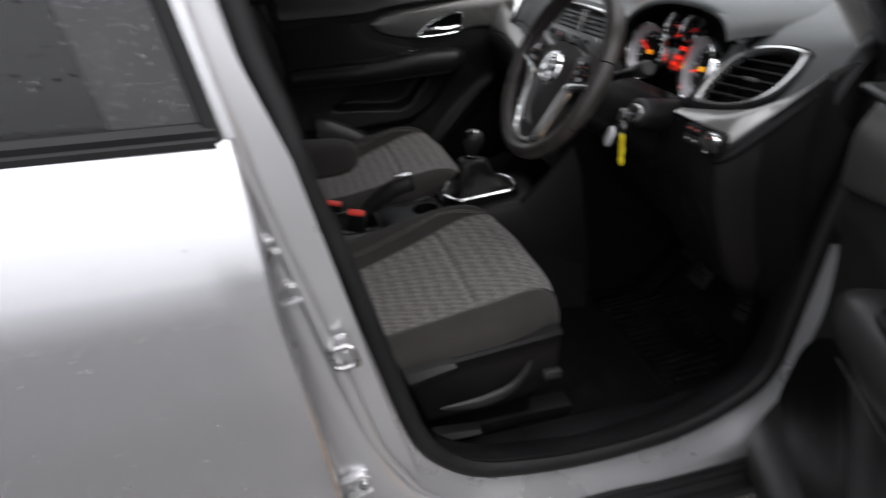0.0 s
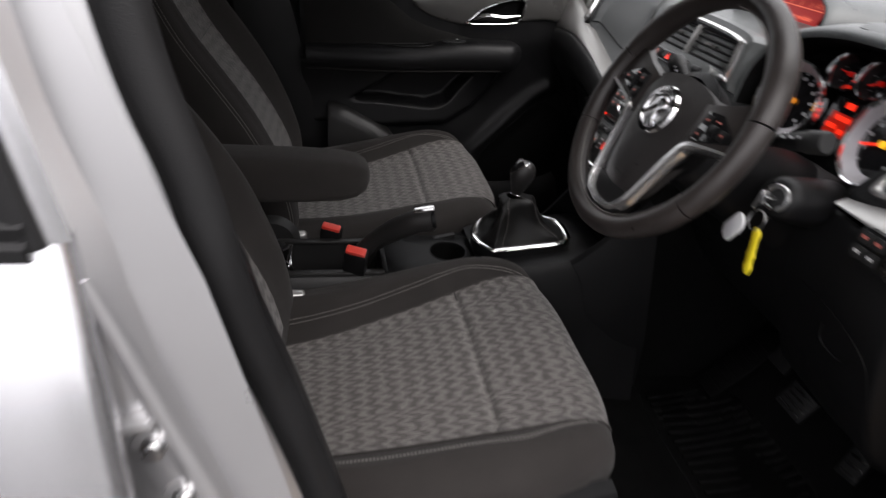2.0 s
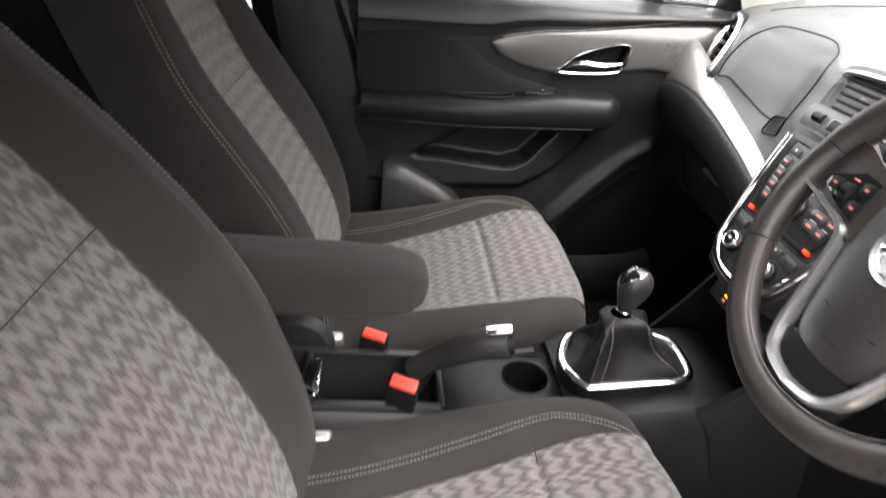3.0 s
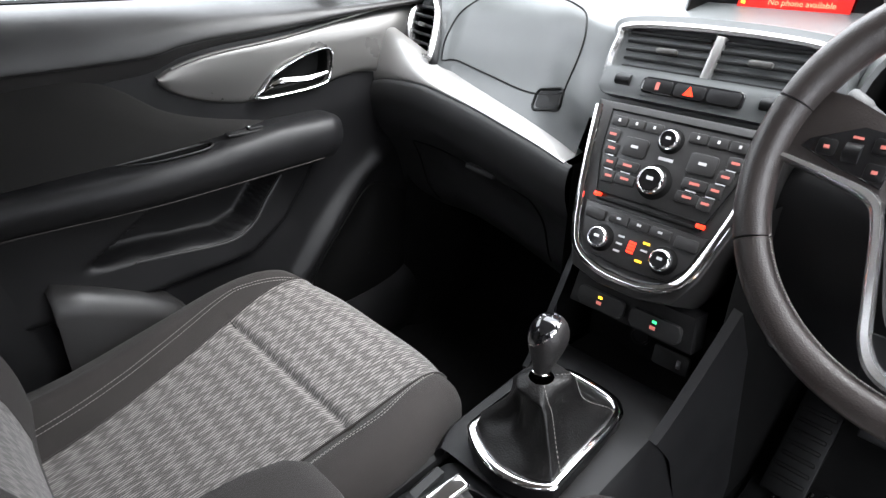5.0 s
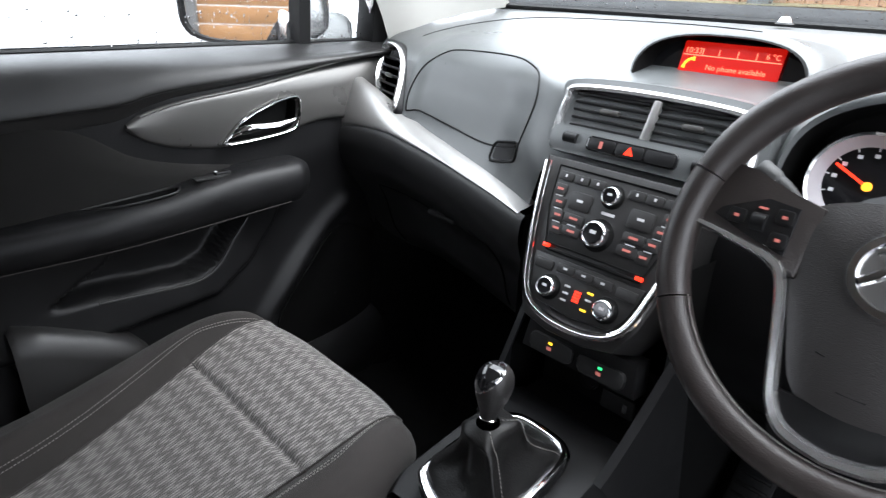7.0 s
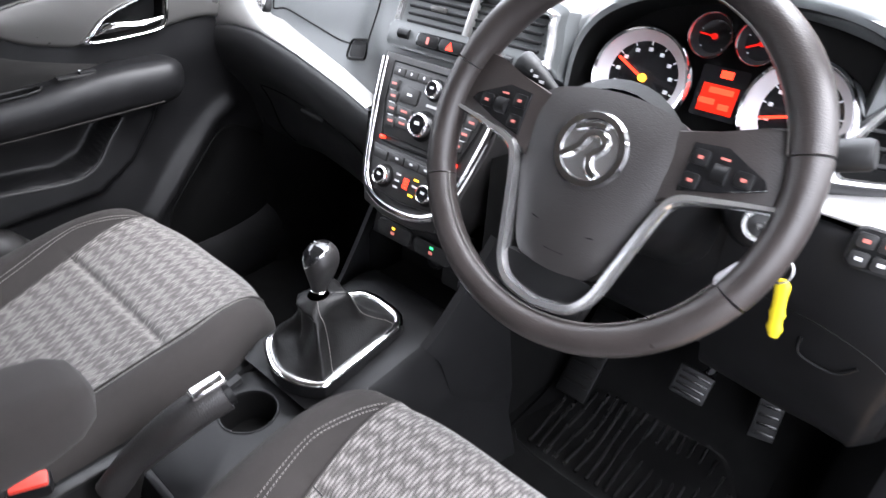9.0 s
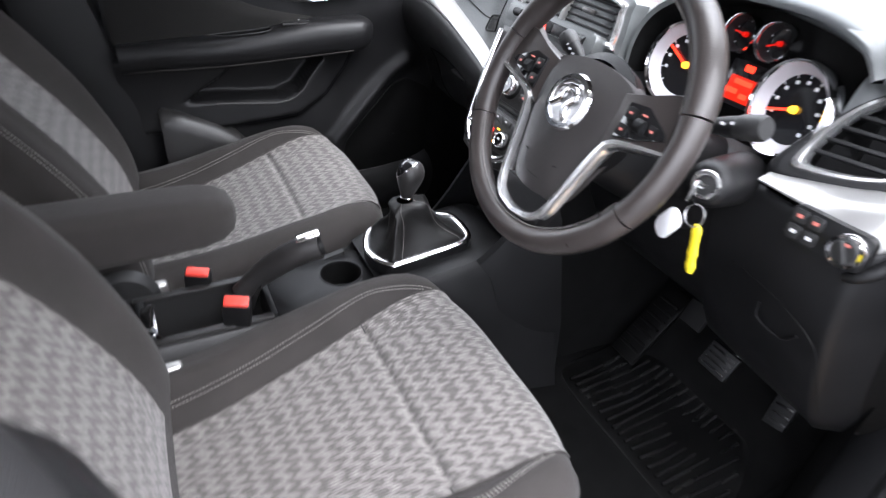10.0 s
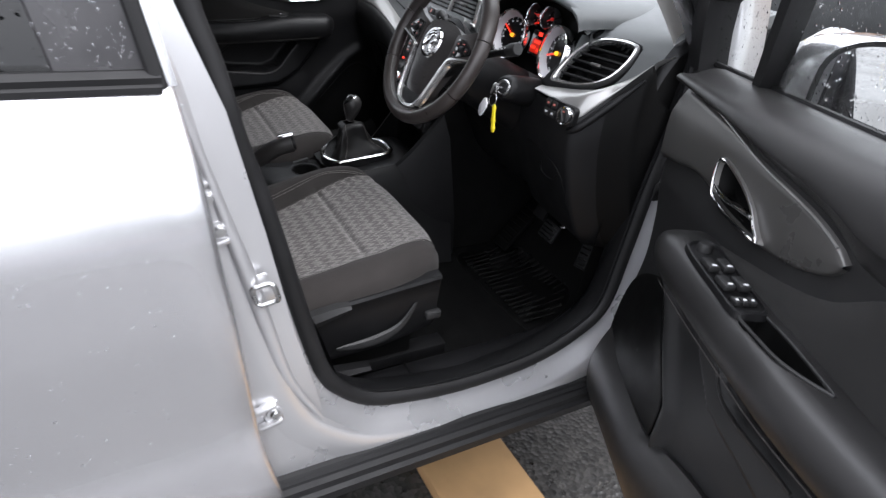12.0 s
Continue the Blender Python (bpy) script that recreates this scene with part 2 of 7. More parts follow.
def woven():
    """Seat fabric: fine pale threads that run fore and aft, broken into dashes that step sideways in a zigzag."""
    m, n, l, p = node_mat("patterned_fabric")
    tc = n.new("ShaderNodeTexCoord")
    sep = n.new("ShaderNodeSeparateXYZ")
    l.new(tc.outputs["UV"], sep.inputs[0])
    u, v = sep.outputs[0], sep.outputs[1]
    wob = n.new("ShaderNodeTexNoise")
    wob.inputs["Scale"].default_value, wob.inputs["Detail"].default_value = 42, 6
    l.new(tc.outputs["UV"], wob.inputs["Vector"])
    w = math_node(n, l, "SUBTRACT", wob.outputs[0], 0.5)
    # short pale dashes that run fore and aft and step sideways from thread to thread
    lane = math_node(n, l, "DIVIDE", math_node(n, l, "ADD", u, math_node(n, l, "MULTIPLY", w, 0.004)), 0.0050)
    idx = math_node(n, l, "FLOOR", lane)
    prof = math_node(n, l, "SINE", math_node(n, l, "MULTIPLY", math_node(n, l, "FRACT", lane), math.pi))
    hsh = math_node(n, l, "FRACT", math_node(n, l, "MULTIPLY", math_node(n, l, "SINE", math_node(n, l, "MULTIPLY", idx, 12.9898)), 4375.85))
    ph = math_node(n, l, "ADD", math_node(n, l, "MULTIPLY", math_node(n, l, "PINGPONG", idx, 2), 0.24), math_node(n, l, "MULTIPLY", hsh, 0.24))
    ph = math_node(n, l, "ADD", math_node(n, l, "DIVIDE", v, 0.032), math_node(n, l, "ADD", ph, math_node(n, l, "MULTIPLY", w, 1.0)))
    dash_w = math_node(n, l, "ADD", math_node(n, l, "MULTIPLY", math_node(n, l, "SINE", math_node(n, l, "MULTIPLY", ph, 2 * math.pi)), 0.30), 0.57)
    s = math_node(n, l, "MULTIPLY", math_node(n, l, "ADD", math_node(n, l, "MULTIPLY", math_node(n, l, "POWER", prof, 1.6), 1.0), 0.06), dash_w)
    rough = n.new("ShaderNodeTexNoise")
    rough.inputs["Scale"].default_value, rough.inputs["Detail"].default_value = 900, 2
    l.new(tc.outputs["UV"], rough.inputs["Vector"])
    s = math_node(n, l, "ADD", s, math_node(n, l, "MULTIPLY", math_node(n, l, "SUBTRACT", rough.outputs[0], 0.5), 1.1))
    cr = n.new("ShaderNodeValToRGB")
    cr.color_ramp.elements[0].position, cr.color_ramp.elements[0].color = 0.0, (0.031, 0.0285, 0.027, 1)
    cr.color_ramp.elements[1].position, cr.color_ramp.elements[1].color = 0.95, (0.238, 0.223, 0.2135, 1)
    l.new(s, cr.inputs[0])
    l.new(cr.outputs[0], p.inputs["Base Color"])
    p.inputs["Roughness"].default_value, p.inputs["Sheen Weight"].default_value = 0.95, 0.2
    p.inputs["Specular IOR Level"].default_value = 0.15
    bump = n.new("ShaderNodeBump")
    bump.inputs["Strength"].default_value, bump.inputs["Distance"].default_value = 0.5, 0.0010
    l.new(s, bump.inputs["Height"])
    l.new(bump.outputs[0], p.inputs["Normal"])
    return m


def glow(name, color, strength):
    m, n, l, p = node_mat(name)
    p.inputs["Base Color"].default_value = (*(0.3 * c for c in color), 1)
    p.inputs["Emission Color"].default_value = (*color, 1)
    p.inputs["Emission Strength"].default_value = strength
    p.inputs["Roughness"].default_value = 0.3
    return m


DROP, _n, _l, _p = node_mat("water_drop")
_p.inputs["Transmission Weight"].default_value, _p.inputs["IOR"].default_value, _p.inputs["Roughness"].default_value = 0.94, 1.33, 0.04
_p.inputs["Base Color"].default_value = (0.90, 0.91, 0.93, 1)
PAINT = paint_wet()
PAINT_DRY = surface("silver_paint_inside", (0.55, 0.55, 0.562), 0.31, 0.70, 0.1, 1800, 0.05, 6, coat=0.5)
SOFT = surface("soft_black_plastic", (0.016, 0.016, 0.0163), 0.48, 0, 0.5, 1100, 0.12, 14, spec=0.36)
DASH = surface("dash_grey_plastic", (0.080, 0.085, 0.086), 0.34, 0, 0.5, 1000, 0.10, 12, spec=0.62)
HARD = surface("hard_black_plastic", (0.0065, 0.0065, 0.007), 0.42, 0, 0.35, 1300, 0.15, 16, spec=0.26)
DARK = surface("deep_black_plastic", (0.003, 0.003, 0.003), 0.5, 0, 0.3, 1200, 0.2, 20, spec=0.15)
SATIN = surface("satin_silver_trim", (0.40, 0.395, 0.385), 0.34, 0.75, 0.15, 1500, 0.05, 10)
DOORSATIN = surface("brushed_grey_trim", (0.115, 0.112, 0.108), 0.32, 0.6, 0.15, 1500, 0.06, 10)
CHROME = surface("chrome", (0.82, 0.82, 0.83), 0.08, 1.0, 0, 1, 0.03, 20, rough_vary=0.04)
GLOSS = surface("gloss_black", (0.008, 0.008, 0.009), 0.08, 0, 0, 1, 0.1, 20, coat=0.5, rough_vary=0.03)
GAITER = surface("soft_black_leather", (0.006, 0.0057, 0.0057), 0.44, 0, 0.9, 450, 0.2, 30, spec=0.28)
LEATHER = surface("black_leather", (0.018, 0.017, 0.017), 0.42, 0, 0.9, 450, 0.2, 30)
WHEEL = surface("dark_brown_leather", (0.031, 0.026, 0.0245), 0.34, 0, 0.6, 700, 0.18, 25)
PADMAT = surface("airbag_cover_plastic", (0.031, 0.0285, 0.028), 0.43, 0, 0.8, 900, 0.12, 16, spec=0.4)
FASCIA = surface("radio_black_plastic", (0.020, 0.0195, 0.0195), 0.36, 0, 0.4, 1200, 0.12, 16, spec=0.5)
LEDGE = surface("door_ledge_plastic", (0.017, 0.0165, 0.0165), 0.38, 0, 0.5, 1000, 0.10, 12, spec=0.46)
SILVER = surface("bright_satin_metal", (0.72, 0.72, 0.72), 0.20, 0.9, 0.1, 1500, 0.04, 10)
DOORCLOTH = surface("black_door_cloth", (0.011, 0.0105, 0.010), 0.95, 0, 0.8, 1200, 0.2, 12, spec=0.15, sheen=0.1)
CLOTH = surface("dark_grey_cloth", (0.029, 0.0262, 0.025), 0.95, 0, 1.0, 1400, 0.16, 12, spec=0.12, sheen=0.06)
THREAD = surface("pale_thread", (0.20, 0.19, 0.18), 0.9, 0, 0, 1, 0.2, 60)
INSERT = woven()
RUBBER = surface("black_rubber", (0.008, 0.008, 0.0085), 0.58, 0, 0.4, 700, 0.2, 18, spec=0.3)
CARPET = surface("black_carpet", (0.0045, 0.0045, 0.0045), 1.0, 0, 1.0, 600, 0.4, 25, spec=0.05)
# heel pad between the ribs: mat rubber darkened so the ribs seem to catch light
PADSHADE = surface("shaded_pad_rubber", (0.004, 0.004, 0.004), 0.35, 0, 0.4, 500, 0.3, 12, spec=0.3)
MATRUB = surface("ribbed_rubber_mat", (0.007, 0.007, 0.007), 0.25, 0, 0.5, 500, 0.35, 12)
HEADLINE = surface("pale_grey_headliner", (0.50, 0.49, 0.46), 0.9, 0, 0.6, 900, 0.05, 8)
STEEL = surface("zinc_steel", (0.55, 0.55, 0.55), 0.28, 1.0, 0.3, 300, 0.1, 40)
REDPLASTIC = surface("red_plastic", (0.62, 0.05, 0.035), 0.4, 0, 0.2, 600, 0.08, 40)
YELLOW = surface("yellow_plastic", (0.78, 0.62, 0.02), 0.4, 0, 0.1, 600, 0.06, 60)
WHITEPL = surface("white_plastic", (0.78, 0.78, 0.80), 0.4, 0, 0.1, 600, 0.05, 60)
MIRROR = surface("mirror_glass", (0.9, 0.9, 0.9), 0.02, 1.0, 0, 1, 0.0, 5, rough_vary=0.01)
PRINT = surface("white_print", (0.55, 0.55, 0.56), 0.5, 0, 0, 1, 0.05, 60)
CLEAR = pane_mat("clear_glass", (0.93, 0.95, 0.94), ((120, 0.2), (240, 0.2)))
TINT = pane_mat("dark_tinted_glass", (0.07, 0.08, 0.082), ((110, 0.17), (210, 0.15)), 1.75)
COVER = surface("wet_black_panel", (0.030, 0.029, 0.031), 0.24, 0, 0.0, 1, 0.2, 20, coat=0.3)
DARKTINT = pane_mat("smoked_glass", (0.012, 0.013, 0.014), None, 1.6)
RED = glow("red_glow", (1.0, 0.03, 0.01), 0.8)
REDDIM = glow("red_backlight", (1.0, 0.012, 0.004), 0.10)
REDSOFT = glow("red_legend", (1.0, 0.30, 0.25), 0.09)
ORANGE = glow("orange_glow", (1.0, 0.35, 0.02), 0.8)
AMBER = glow("amber_glow", (1.0, 0.5, 0.02), 0.8)
GREEN = glow("green_glow", (0.05, 1.0, 0.25), 0.45)
TEXTGLOW = glow("bright_red_letters", (1.0, 0.20, 0.11), 0.62)
CONE = surface("pale_grey_cone", (0.42, 0.41, 0.43), 0.5, 0.15, 0.1, 1500, 0.05, 20)


# ---- the ground and what stands round the car ----
def wet_ground():
    m, n, l, p = node_mat("wet_asphalt")
    tc = n.new("ShaderNodeTexCoord")
    big = n.new("ShaderNodeTexNoise")
    big.inputs["Scale"].default_value, big.inputs["Detail"].default_value = 0.9, 8
    l.new(tc.outputs["Object"], big.inputs["Vector"])
    st = n.new("ShaderNodeTexVoronoi")
    st.inputs["Scale"].default_value = 70
    l.new(tc.outputs["Object"], st.inputs["Vector"])
    cr = n.new("ShaderNodeValToRGB")
    cr.color_ramp.elements[0].color, cr.color_ramp.elements[1].color = (0.012, 0.012, 0.012, 1), (0.055, 0.053, 0.050, 1)
    l.new(st.outputs["Color"], cr.inputs[0])
    l.new(cr.outputs[0], p.inputs["Base Color"])
    rr = n.new("ShaderNodeMapRange")
    rr.inputs[1].default_value, rr.inputs[2].default_value = 0.4, 0.6
    rr.inputs[3].default_value, rr.inputs[4].default_value = 0.08, 0.42
    l.new(big.outputs[0], rr.inputs[0])
    l.new(rr.outputs[0], p.inputs["Roughness"])
    b = n.new("ShaderNodeBump")
    b.inputs["Strength"].default_value, b.inputs["Distance"].default_value = 0.5, 0.006
    l.new(st.outputs["Distance"], b.inputs["Height"])
    l.new(b.outputs[0], p.inputs["Normal"])
    return m


g = bmesh.new()
bmesh.ops.create_grid(g, x_segments=40, y_segments=40, size=400)
tagged(part("ground", g, wet_ground()), "wet dark asphalt yard with shallow puddles", "ground", kind="structure")


# ---- the car's body round the driver's door opening ----
APERTURE = [(0.392, 0.598), (0.455, 0.545), (0.54, 0.518), (0.70, 0.499), (0.90, 0.512), (1.03, 0.562), (1.10, 0.630), (1.120, 0.78), (1.136, 0.95), (1.162, 1.12), (1.165, 1.28), (1.13, 1.37), (0.96, 1.48), (0.70, 1.585),
            (0.40, 1.61), (0.16, 1.60), (0.115, 1.53), (0.160, 1.42), (0.182, 1.32), (0.203, 1.25), (0.225, 1.15), (0.252, 1.06), (0.276, 0.97), (0.305, 0.85), (0.335, 0.73), (0.360, 0.65)]


def aperture_ring(off, x, side=1):
    """A loop parallel to the door opening, off metres outside it, on the plane x."""
    p = spline([(0, y, z) for y, z in APERTURE], 6, True)
    out = []
    for i, q in enumerate(p):
        d = (p[(i + 1) % len(p)] - p[i - 1]).normalized()
        nrm = Vector((0, d.z, -d.y))
        q = q + nrm * off
        out.append((side * (x - 0.13 * max(0.0, q.z - 1.2)), q.y, q.z))
    return out


car = thing("car_body", (0, 0.4, 0), "silver car body with its driver's door opening, wet with rain", "car body", kind="structure")
for side in (1, -1):
    prof = [(-0.004, 0.738), (0.004, 0.755), (0.026, 0.764), (0.036, 0.772), (0.048, 0.786), (0.058, 0.797), (0.066, 0.803), (0.10, 0.803), (0.16, 0.792)]
    rings = [aperture_ring(o, x, side) for o, x in prof]
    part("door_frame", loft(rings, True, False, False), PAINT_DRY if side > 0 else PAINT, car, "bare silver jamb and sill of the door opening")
    part("door_seal", tube(aperture_ring(0.0, 0.757, side), 0.017, 10, True, flat=0.75, up=(side, 0, 0)), RUBBER, car, "black rubber door seal")
    clear = lambda p: (side * max(abs(p[0]), 0.728 - 0.13 * max(0.0, p[2] - 1.2)) if p[1] > 0.85 and p[2] > 1.2 else p[0], p[1] - (0.024 * step(1.19, 1.24, p[2]) if p[1] < 0.4 else 0.0), p[2])
    part("inner_seal_trim", loft([[clear(p) for p in aperture_ring(o, x, side)] for o, x in ((-0.004, 0.75), (-0.013, 0.744), (-0.012, 0.725), (0.0, 0.69), (0.03, 0.665))[:5 if side > 0 else 3]], True, False, False), HARD, car)

# rocker cladding under the sill
for side in (1, -1):
    cs = [(0.79, 0.440), (0.808, 0.436), (0.812, 0.430), (0.822, 0.430), (0.824, 0.424), (0.836, 0.420), (0.838, 0.405), (0.848, 0.40), (0.845, 0.375), (0.82, 0.35), (0.76, 0.34), (0.74, 0.45)]
    part("sill_cladding", loft([[(side * x, y, z) for x, z in cs] for y in (-1.2, -0.2, 0.4, 0.8, 1.3)]), RUBBER, car, "black plastic sill cladding in steps")

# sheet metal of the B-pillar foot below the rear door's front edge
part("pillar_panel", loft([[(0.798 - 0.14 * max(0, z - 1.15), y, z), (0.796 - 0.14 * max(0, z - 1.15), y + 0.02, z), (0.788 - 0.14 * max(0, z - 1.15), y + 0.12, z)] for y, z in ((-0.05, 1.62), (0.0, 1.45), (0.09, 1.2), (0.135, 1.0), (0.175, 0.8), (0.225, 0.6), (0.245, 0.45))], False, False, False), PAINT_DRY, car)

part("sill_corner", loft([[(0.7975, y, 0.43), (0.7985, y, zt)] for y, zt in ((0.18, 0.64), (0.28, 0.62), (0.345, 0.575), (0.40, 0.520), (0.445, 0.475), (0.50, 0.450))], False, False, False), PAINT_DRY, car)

# pressed ridge that runs down the jamb
ridge = spline([(0.808, 0.150, 1.22), (0.808, 0.192, 1.05), (0.806, 0.222, 0.93), (0.803, 0.247, 0.82), (0.80, 0.282, 0.69), (0.80, 0.345, 0.57)], 8)
part("jamb_ridge", tube(ridge, [0.004 + 0.009 * math.sin(math.pi * i / (len(ridge) - 1)) for i in range(len(ridge))], 10, flat=0.5, up=(1, 0, 0)), PAINT_DRY, car)

# floor, firewall, bulkheads, roof
def floor_z(y):
    return lerp_table(y, [(0.3, 0.43), (0.95, 0.44), (1.12, 0.447), (1.22, 0.475), (1.34, 0.72), (1.45, 0.95)])


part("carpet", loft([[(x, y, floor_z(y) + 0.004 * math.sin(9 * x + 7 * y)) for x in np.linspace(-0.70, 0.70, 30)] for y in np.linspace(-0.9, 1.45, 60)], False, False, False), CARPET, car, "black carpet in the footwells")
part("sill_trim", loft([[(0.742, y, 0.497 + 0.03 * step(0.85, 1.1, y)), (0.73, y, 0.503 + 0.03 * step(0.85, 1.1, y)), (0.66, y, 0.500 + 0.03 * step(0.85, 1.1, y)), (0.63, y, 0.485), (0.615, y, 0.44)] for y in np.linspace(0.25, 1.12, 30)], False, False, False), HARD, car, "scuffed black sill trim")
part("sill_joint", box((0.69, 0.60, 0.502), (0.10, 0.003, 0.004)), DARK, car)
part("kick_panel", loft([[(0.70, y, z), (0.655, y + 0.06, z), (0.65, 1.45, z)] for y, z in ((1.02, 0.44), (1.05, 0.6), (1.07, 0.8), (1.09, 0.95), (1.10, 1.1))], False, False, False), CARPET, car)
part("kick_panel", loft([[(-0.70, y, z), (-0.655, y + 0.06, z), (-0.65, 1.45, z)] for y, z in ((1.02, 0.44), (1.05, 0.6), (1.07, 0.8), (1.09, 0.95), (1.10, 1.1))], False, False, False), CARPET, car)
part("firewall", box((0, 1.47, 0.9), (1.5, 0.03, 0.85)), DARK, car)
part("rear_bulkhead", box((0, -1.25, 0.9), (1.5, 0.04, 0.75)), CLOTH, car)
roof_rows = [[(x, y, z - 0.05 * (x / 0.62) ** 2) for x in np.linspace(-0.62, 0.62, 15)] for y, z in ((0.80, 1.585), (0.6, 1.62), (0.2, 1.645), (-0.5, 1.64), (-1.3, 1.58), (-1.5, 1.5))]
part("headliner", loft(roof_rows, False, False, False), HEADLINE, car, "pale grey cloth roof lining")
part("roof", loft([[(x * 1.06, y, z + 0.035) for x, y, z in r] for r in roof_rows], False, False, False), PAINT, car)

# trim at the foot of the passenger side's centre pillar, sloping forward to the sill
part("pillar_foot", loft([[(-0.735, y, zt - 0.30), (-0.735, y, zt - 0.01), (-0.71, y, zt), (-0.680, y, zt - 0.003), (-0.662, y, zt - 0.016), (-0.655, y, zt - 0.05), (-0.655, y, zt - 0.30)] for y, zt in ((0.305, 0.835), (0.315, 0.845), (0.36, 0.828), (0.44, 0.788), (0.49, 0.757), (0.515, 0.725), (0.525, 0.67))], False, False, True), LEDGE, car, "dark grey trim at the foot of the centre pillar", sharp=60)

# windscreen and bonnet
ws = [[(x, 1.50 - 0.05 * (x / 0.66) ** 2 - 0.72 * t, 1.335 + 0.245 * t + 0.02 * math.sin(math.pi * t) - 0.02 * (x / 0.66) ** 2 * t) for x in np.linspace(-0.66 + 0.09 * t, 0.66 - 0.09 * t, 13)] for t in np.linspace(0, 1, 8)]
glass = part("windscreen", loft(ws, False, False, False), CLEAR, car, "windscreen glass specked with rain")
glass.visible_shadow = False
part("windscreen_seal", tube([(x, 1.497 - 0.05 * (x / 0.66) ** 2, 1.336) for x in np.linspace(-0.67, 0.67, 15)], 0.014, 8, flat=0.6, up=(0, 0.3, 1)), RUBBER, car)
part("bonnet", loft([[(x, y, z - 0.10 * (x / 0.75) ** 2) for x in np.linspace(-0.75, 0.75, 13)] for y, z in ((1.58, 1.22), (1.8, 1.20), (2.2, 1.14), (2.5, 1.04), (2.62, 0.9))], False, False, False), PAINT, car)
part("scuttle", box((0, 1.56, 1.24), (1.4, 0.14, 0.04)), HARD, car)
for side in (1, -1):
    part("front_wing", loft([[(side * x, y, z) for x, z in ((0.72, 1.13), (0.80, 1.08), (0.865, 0.95), (0.87, 0.7), (0.85, 0.5))] for y in (1.20, 1.6, 2.1, 2.5)], False, False, False), PAINT, car)
    base = [(side * x, y, z) for x, y, z in ((0.715, 1.13, 1.262), (0.685, 1.19, 1.288), (0.665, 1.30, 1.315), (0.635, 1.455, 1.336))]
    top = [(side * x, y, z) for x, y, z in ((0.625, 0.66, 1.57), (0.605, 0.70, 1.585), (0.59, 0.74, 1.59), (0.560, 0.83, 1.594))]
    rows = [[Vector(a).lerp(Vector(b), t) + Vector((side * -0.012 * math.sin(math.pi * t), 0.07 * math.sin(math.pi * t), 0.030 * math.sin(math.pi * t))) for a, b in zip(base, top)] for t in np.linspace(0, 1, 9)]
    rows = [spline(r, 4) for r in rows]
    part("pillar_trim", loft(rows, False, False, False), HEADLINE, car, "pale grey windscreen pillar trim")
    part("pillar_skin", loft([[p + Vector((side * 0.04, -0.005, 0.012)) for p in r] for r in rows], False, False, False), PAINT, car)
    tw = basis((side * 0.667, 1.236, 1.361), (0, 0.9, 0.2), (side * -0.2, -0.2, 1))
    part("tweeter_cover", lathe([(0.0, 0.008), (0.02, 0.008), (0.022, 0.002), (0.027, 0.004), (0.031, 0.006), (0.034, 0.0)], 28, tw @ Matrix.Rotation(math.pi if side > 0 else 0, 4, "X")), HEADLINE, car)
    # rear quarter glass and dark side walls behind the front seats
    ahead = 0.045 if side > 0 else 0.015
    part("rear_side_wall", box((side * 0.735, -0.72, 0.85), (0.03, 1.05, 0.80)), HARD, car)
    part("center_pillar_trim", loft([[(side * x, y + ahead + dy, z) for x, dy in ((0.735, 0.125), (0.70, 0.112), (0.68, 0.06), (0.68, -0.05), (0.72, -0.07))] for y, z in ((0.033, 1.228), (0.08, 1.1), (0.13, 0.9), (0.20, 0.7), (0.26, 0.5))], False, False, False), HARD, car, "black plastic centre pillar trim")
    # pale trim on both sides; the passenger's is coloured black for its shadow
    part("upper_pillar_trim", loft([[(side * (x - 0.12 * (z - 1.23)), y + dy, z) for x, dy in ((0.745, 0.140), (0.72, 0.146), (0.69, 0.139), (0.672, 0.07), (0.672, -0.05), (0.72, -0.07))] for y, z in ((-0.03, 1.60), (0.022, 1.42), (0.040, 1.32), (0.050, 1.27), (0.056, 1.248), (0.051, 1.228), (0.046, 1.222))], False, False, False), HEADLINE if side > 0 else HARD, car, "upper centre pillar trim")
    rg = part("rear_side_glass", loft([[(side * (0.785 - 0.13 * (z - 1.2)), y, z) for y in (-1.1, -0.5, 0.07)] for z in (1.25, 1.42, 1.58)], False, False, False), DARKTINT, car, "dark tinted rear side glass with rain drops")
    rg.visible_shadow = False
rg = part("rear_glass", loft([[(x, y, z) for x in (-0.6, 0, 0.6)] for y, z in ((-1.28, 1.27), (-1.45, 1.5))], False, False, False), TINT, car)
rg.visible_shadow = False

# ---- rear door on the driver's side ----
rear = thing("rear_door", (0.86, -0.3, 0.45), "closed silver rear door beaded with rain drops", "car door")
FRONT_EDGE = [(0.42, 0.255), (0.49, 0.242), (0.62, 0.216), (0.78, 0.200), (0.93, 0.184), (1.03, 0.172), (1.10, 0.166), (1.16, 0.160), (1.245, 0.147)]
SKIN = [(0.42, 0.845), (0.50, 0.872), (0.58, 0.868), (0.66, 0.858), (0.78, 0.866), (0.92, 0.8735), (1.03, 0.8742), (1.06, 0.8725), (1.11, 0.861), (1.18, 0.838), (1.245, 0.808)]
rows = []
for z in np.linspace(0.42, 1.245, 34):
    y0, x0 = lerp_table(z, FRONT_EDGE), lerp_table(z, SKIN)
    rows.append([(x0 - 0.035, y0 - 0.012, z), (x0 - 0.03, y0 - 0.004, z), (x0 - 0.010, y0, z), (x0 - 0.003, y0 - 0.003, z), (x0, y0 - 0.009, z)] + [(x0 + 0.012 * math.sin(math.pi * s), y0 - 0.009 - 1.05 * s, z) for s in (0.06, 0.15, 0.3, 0.5, 0.75, 1.0)])
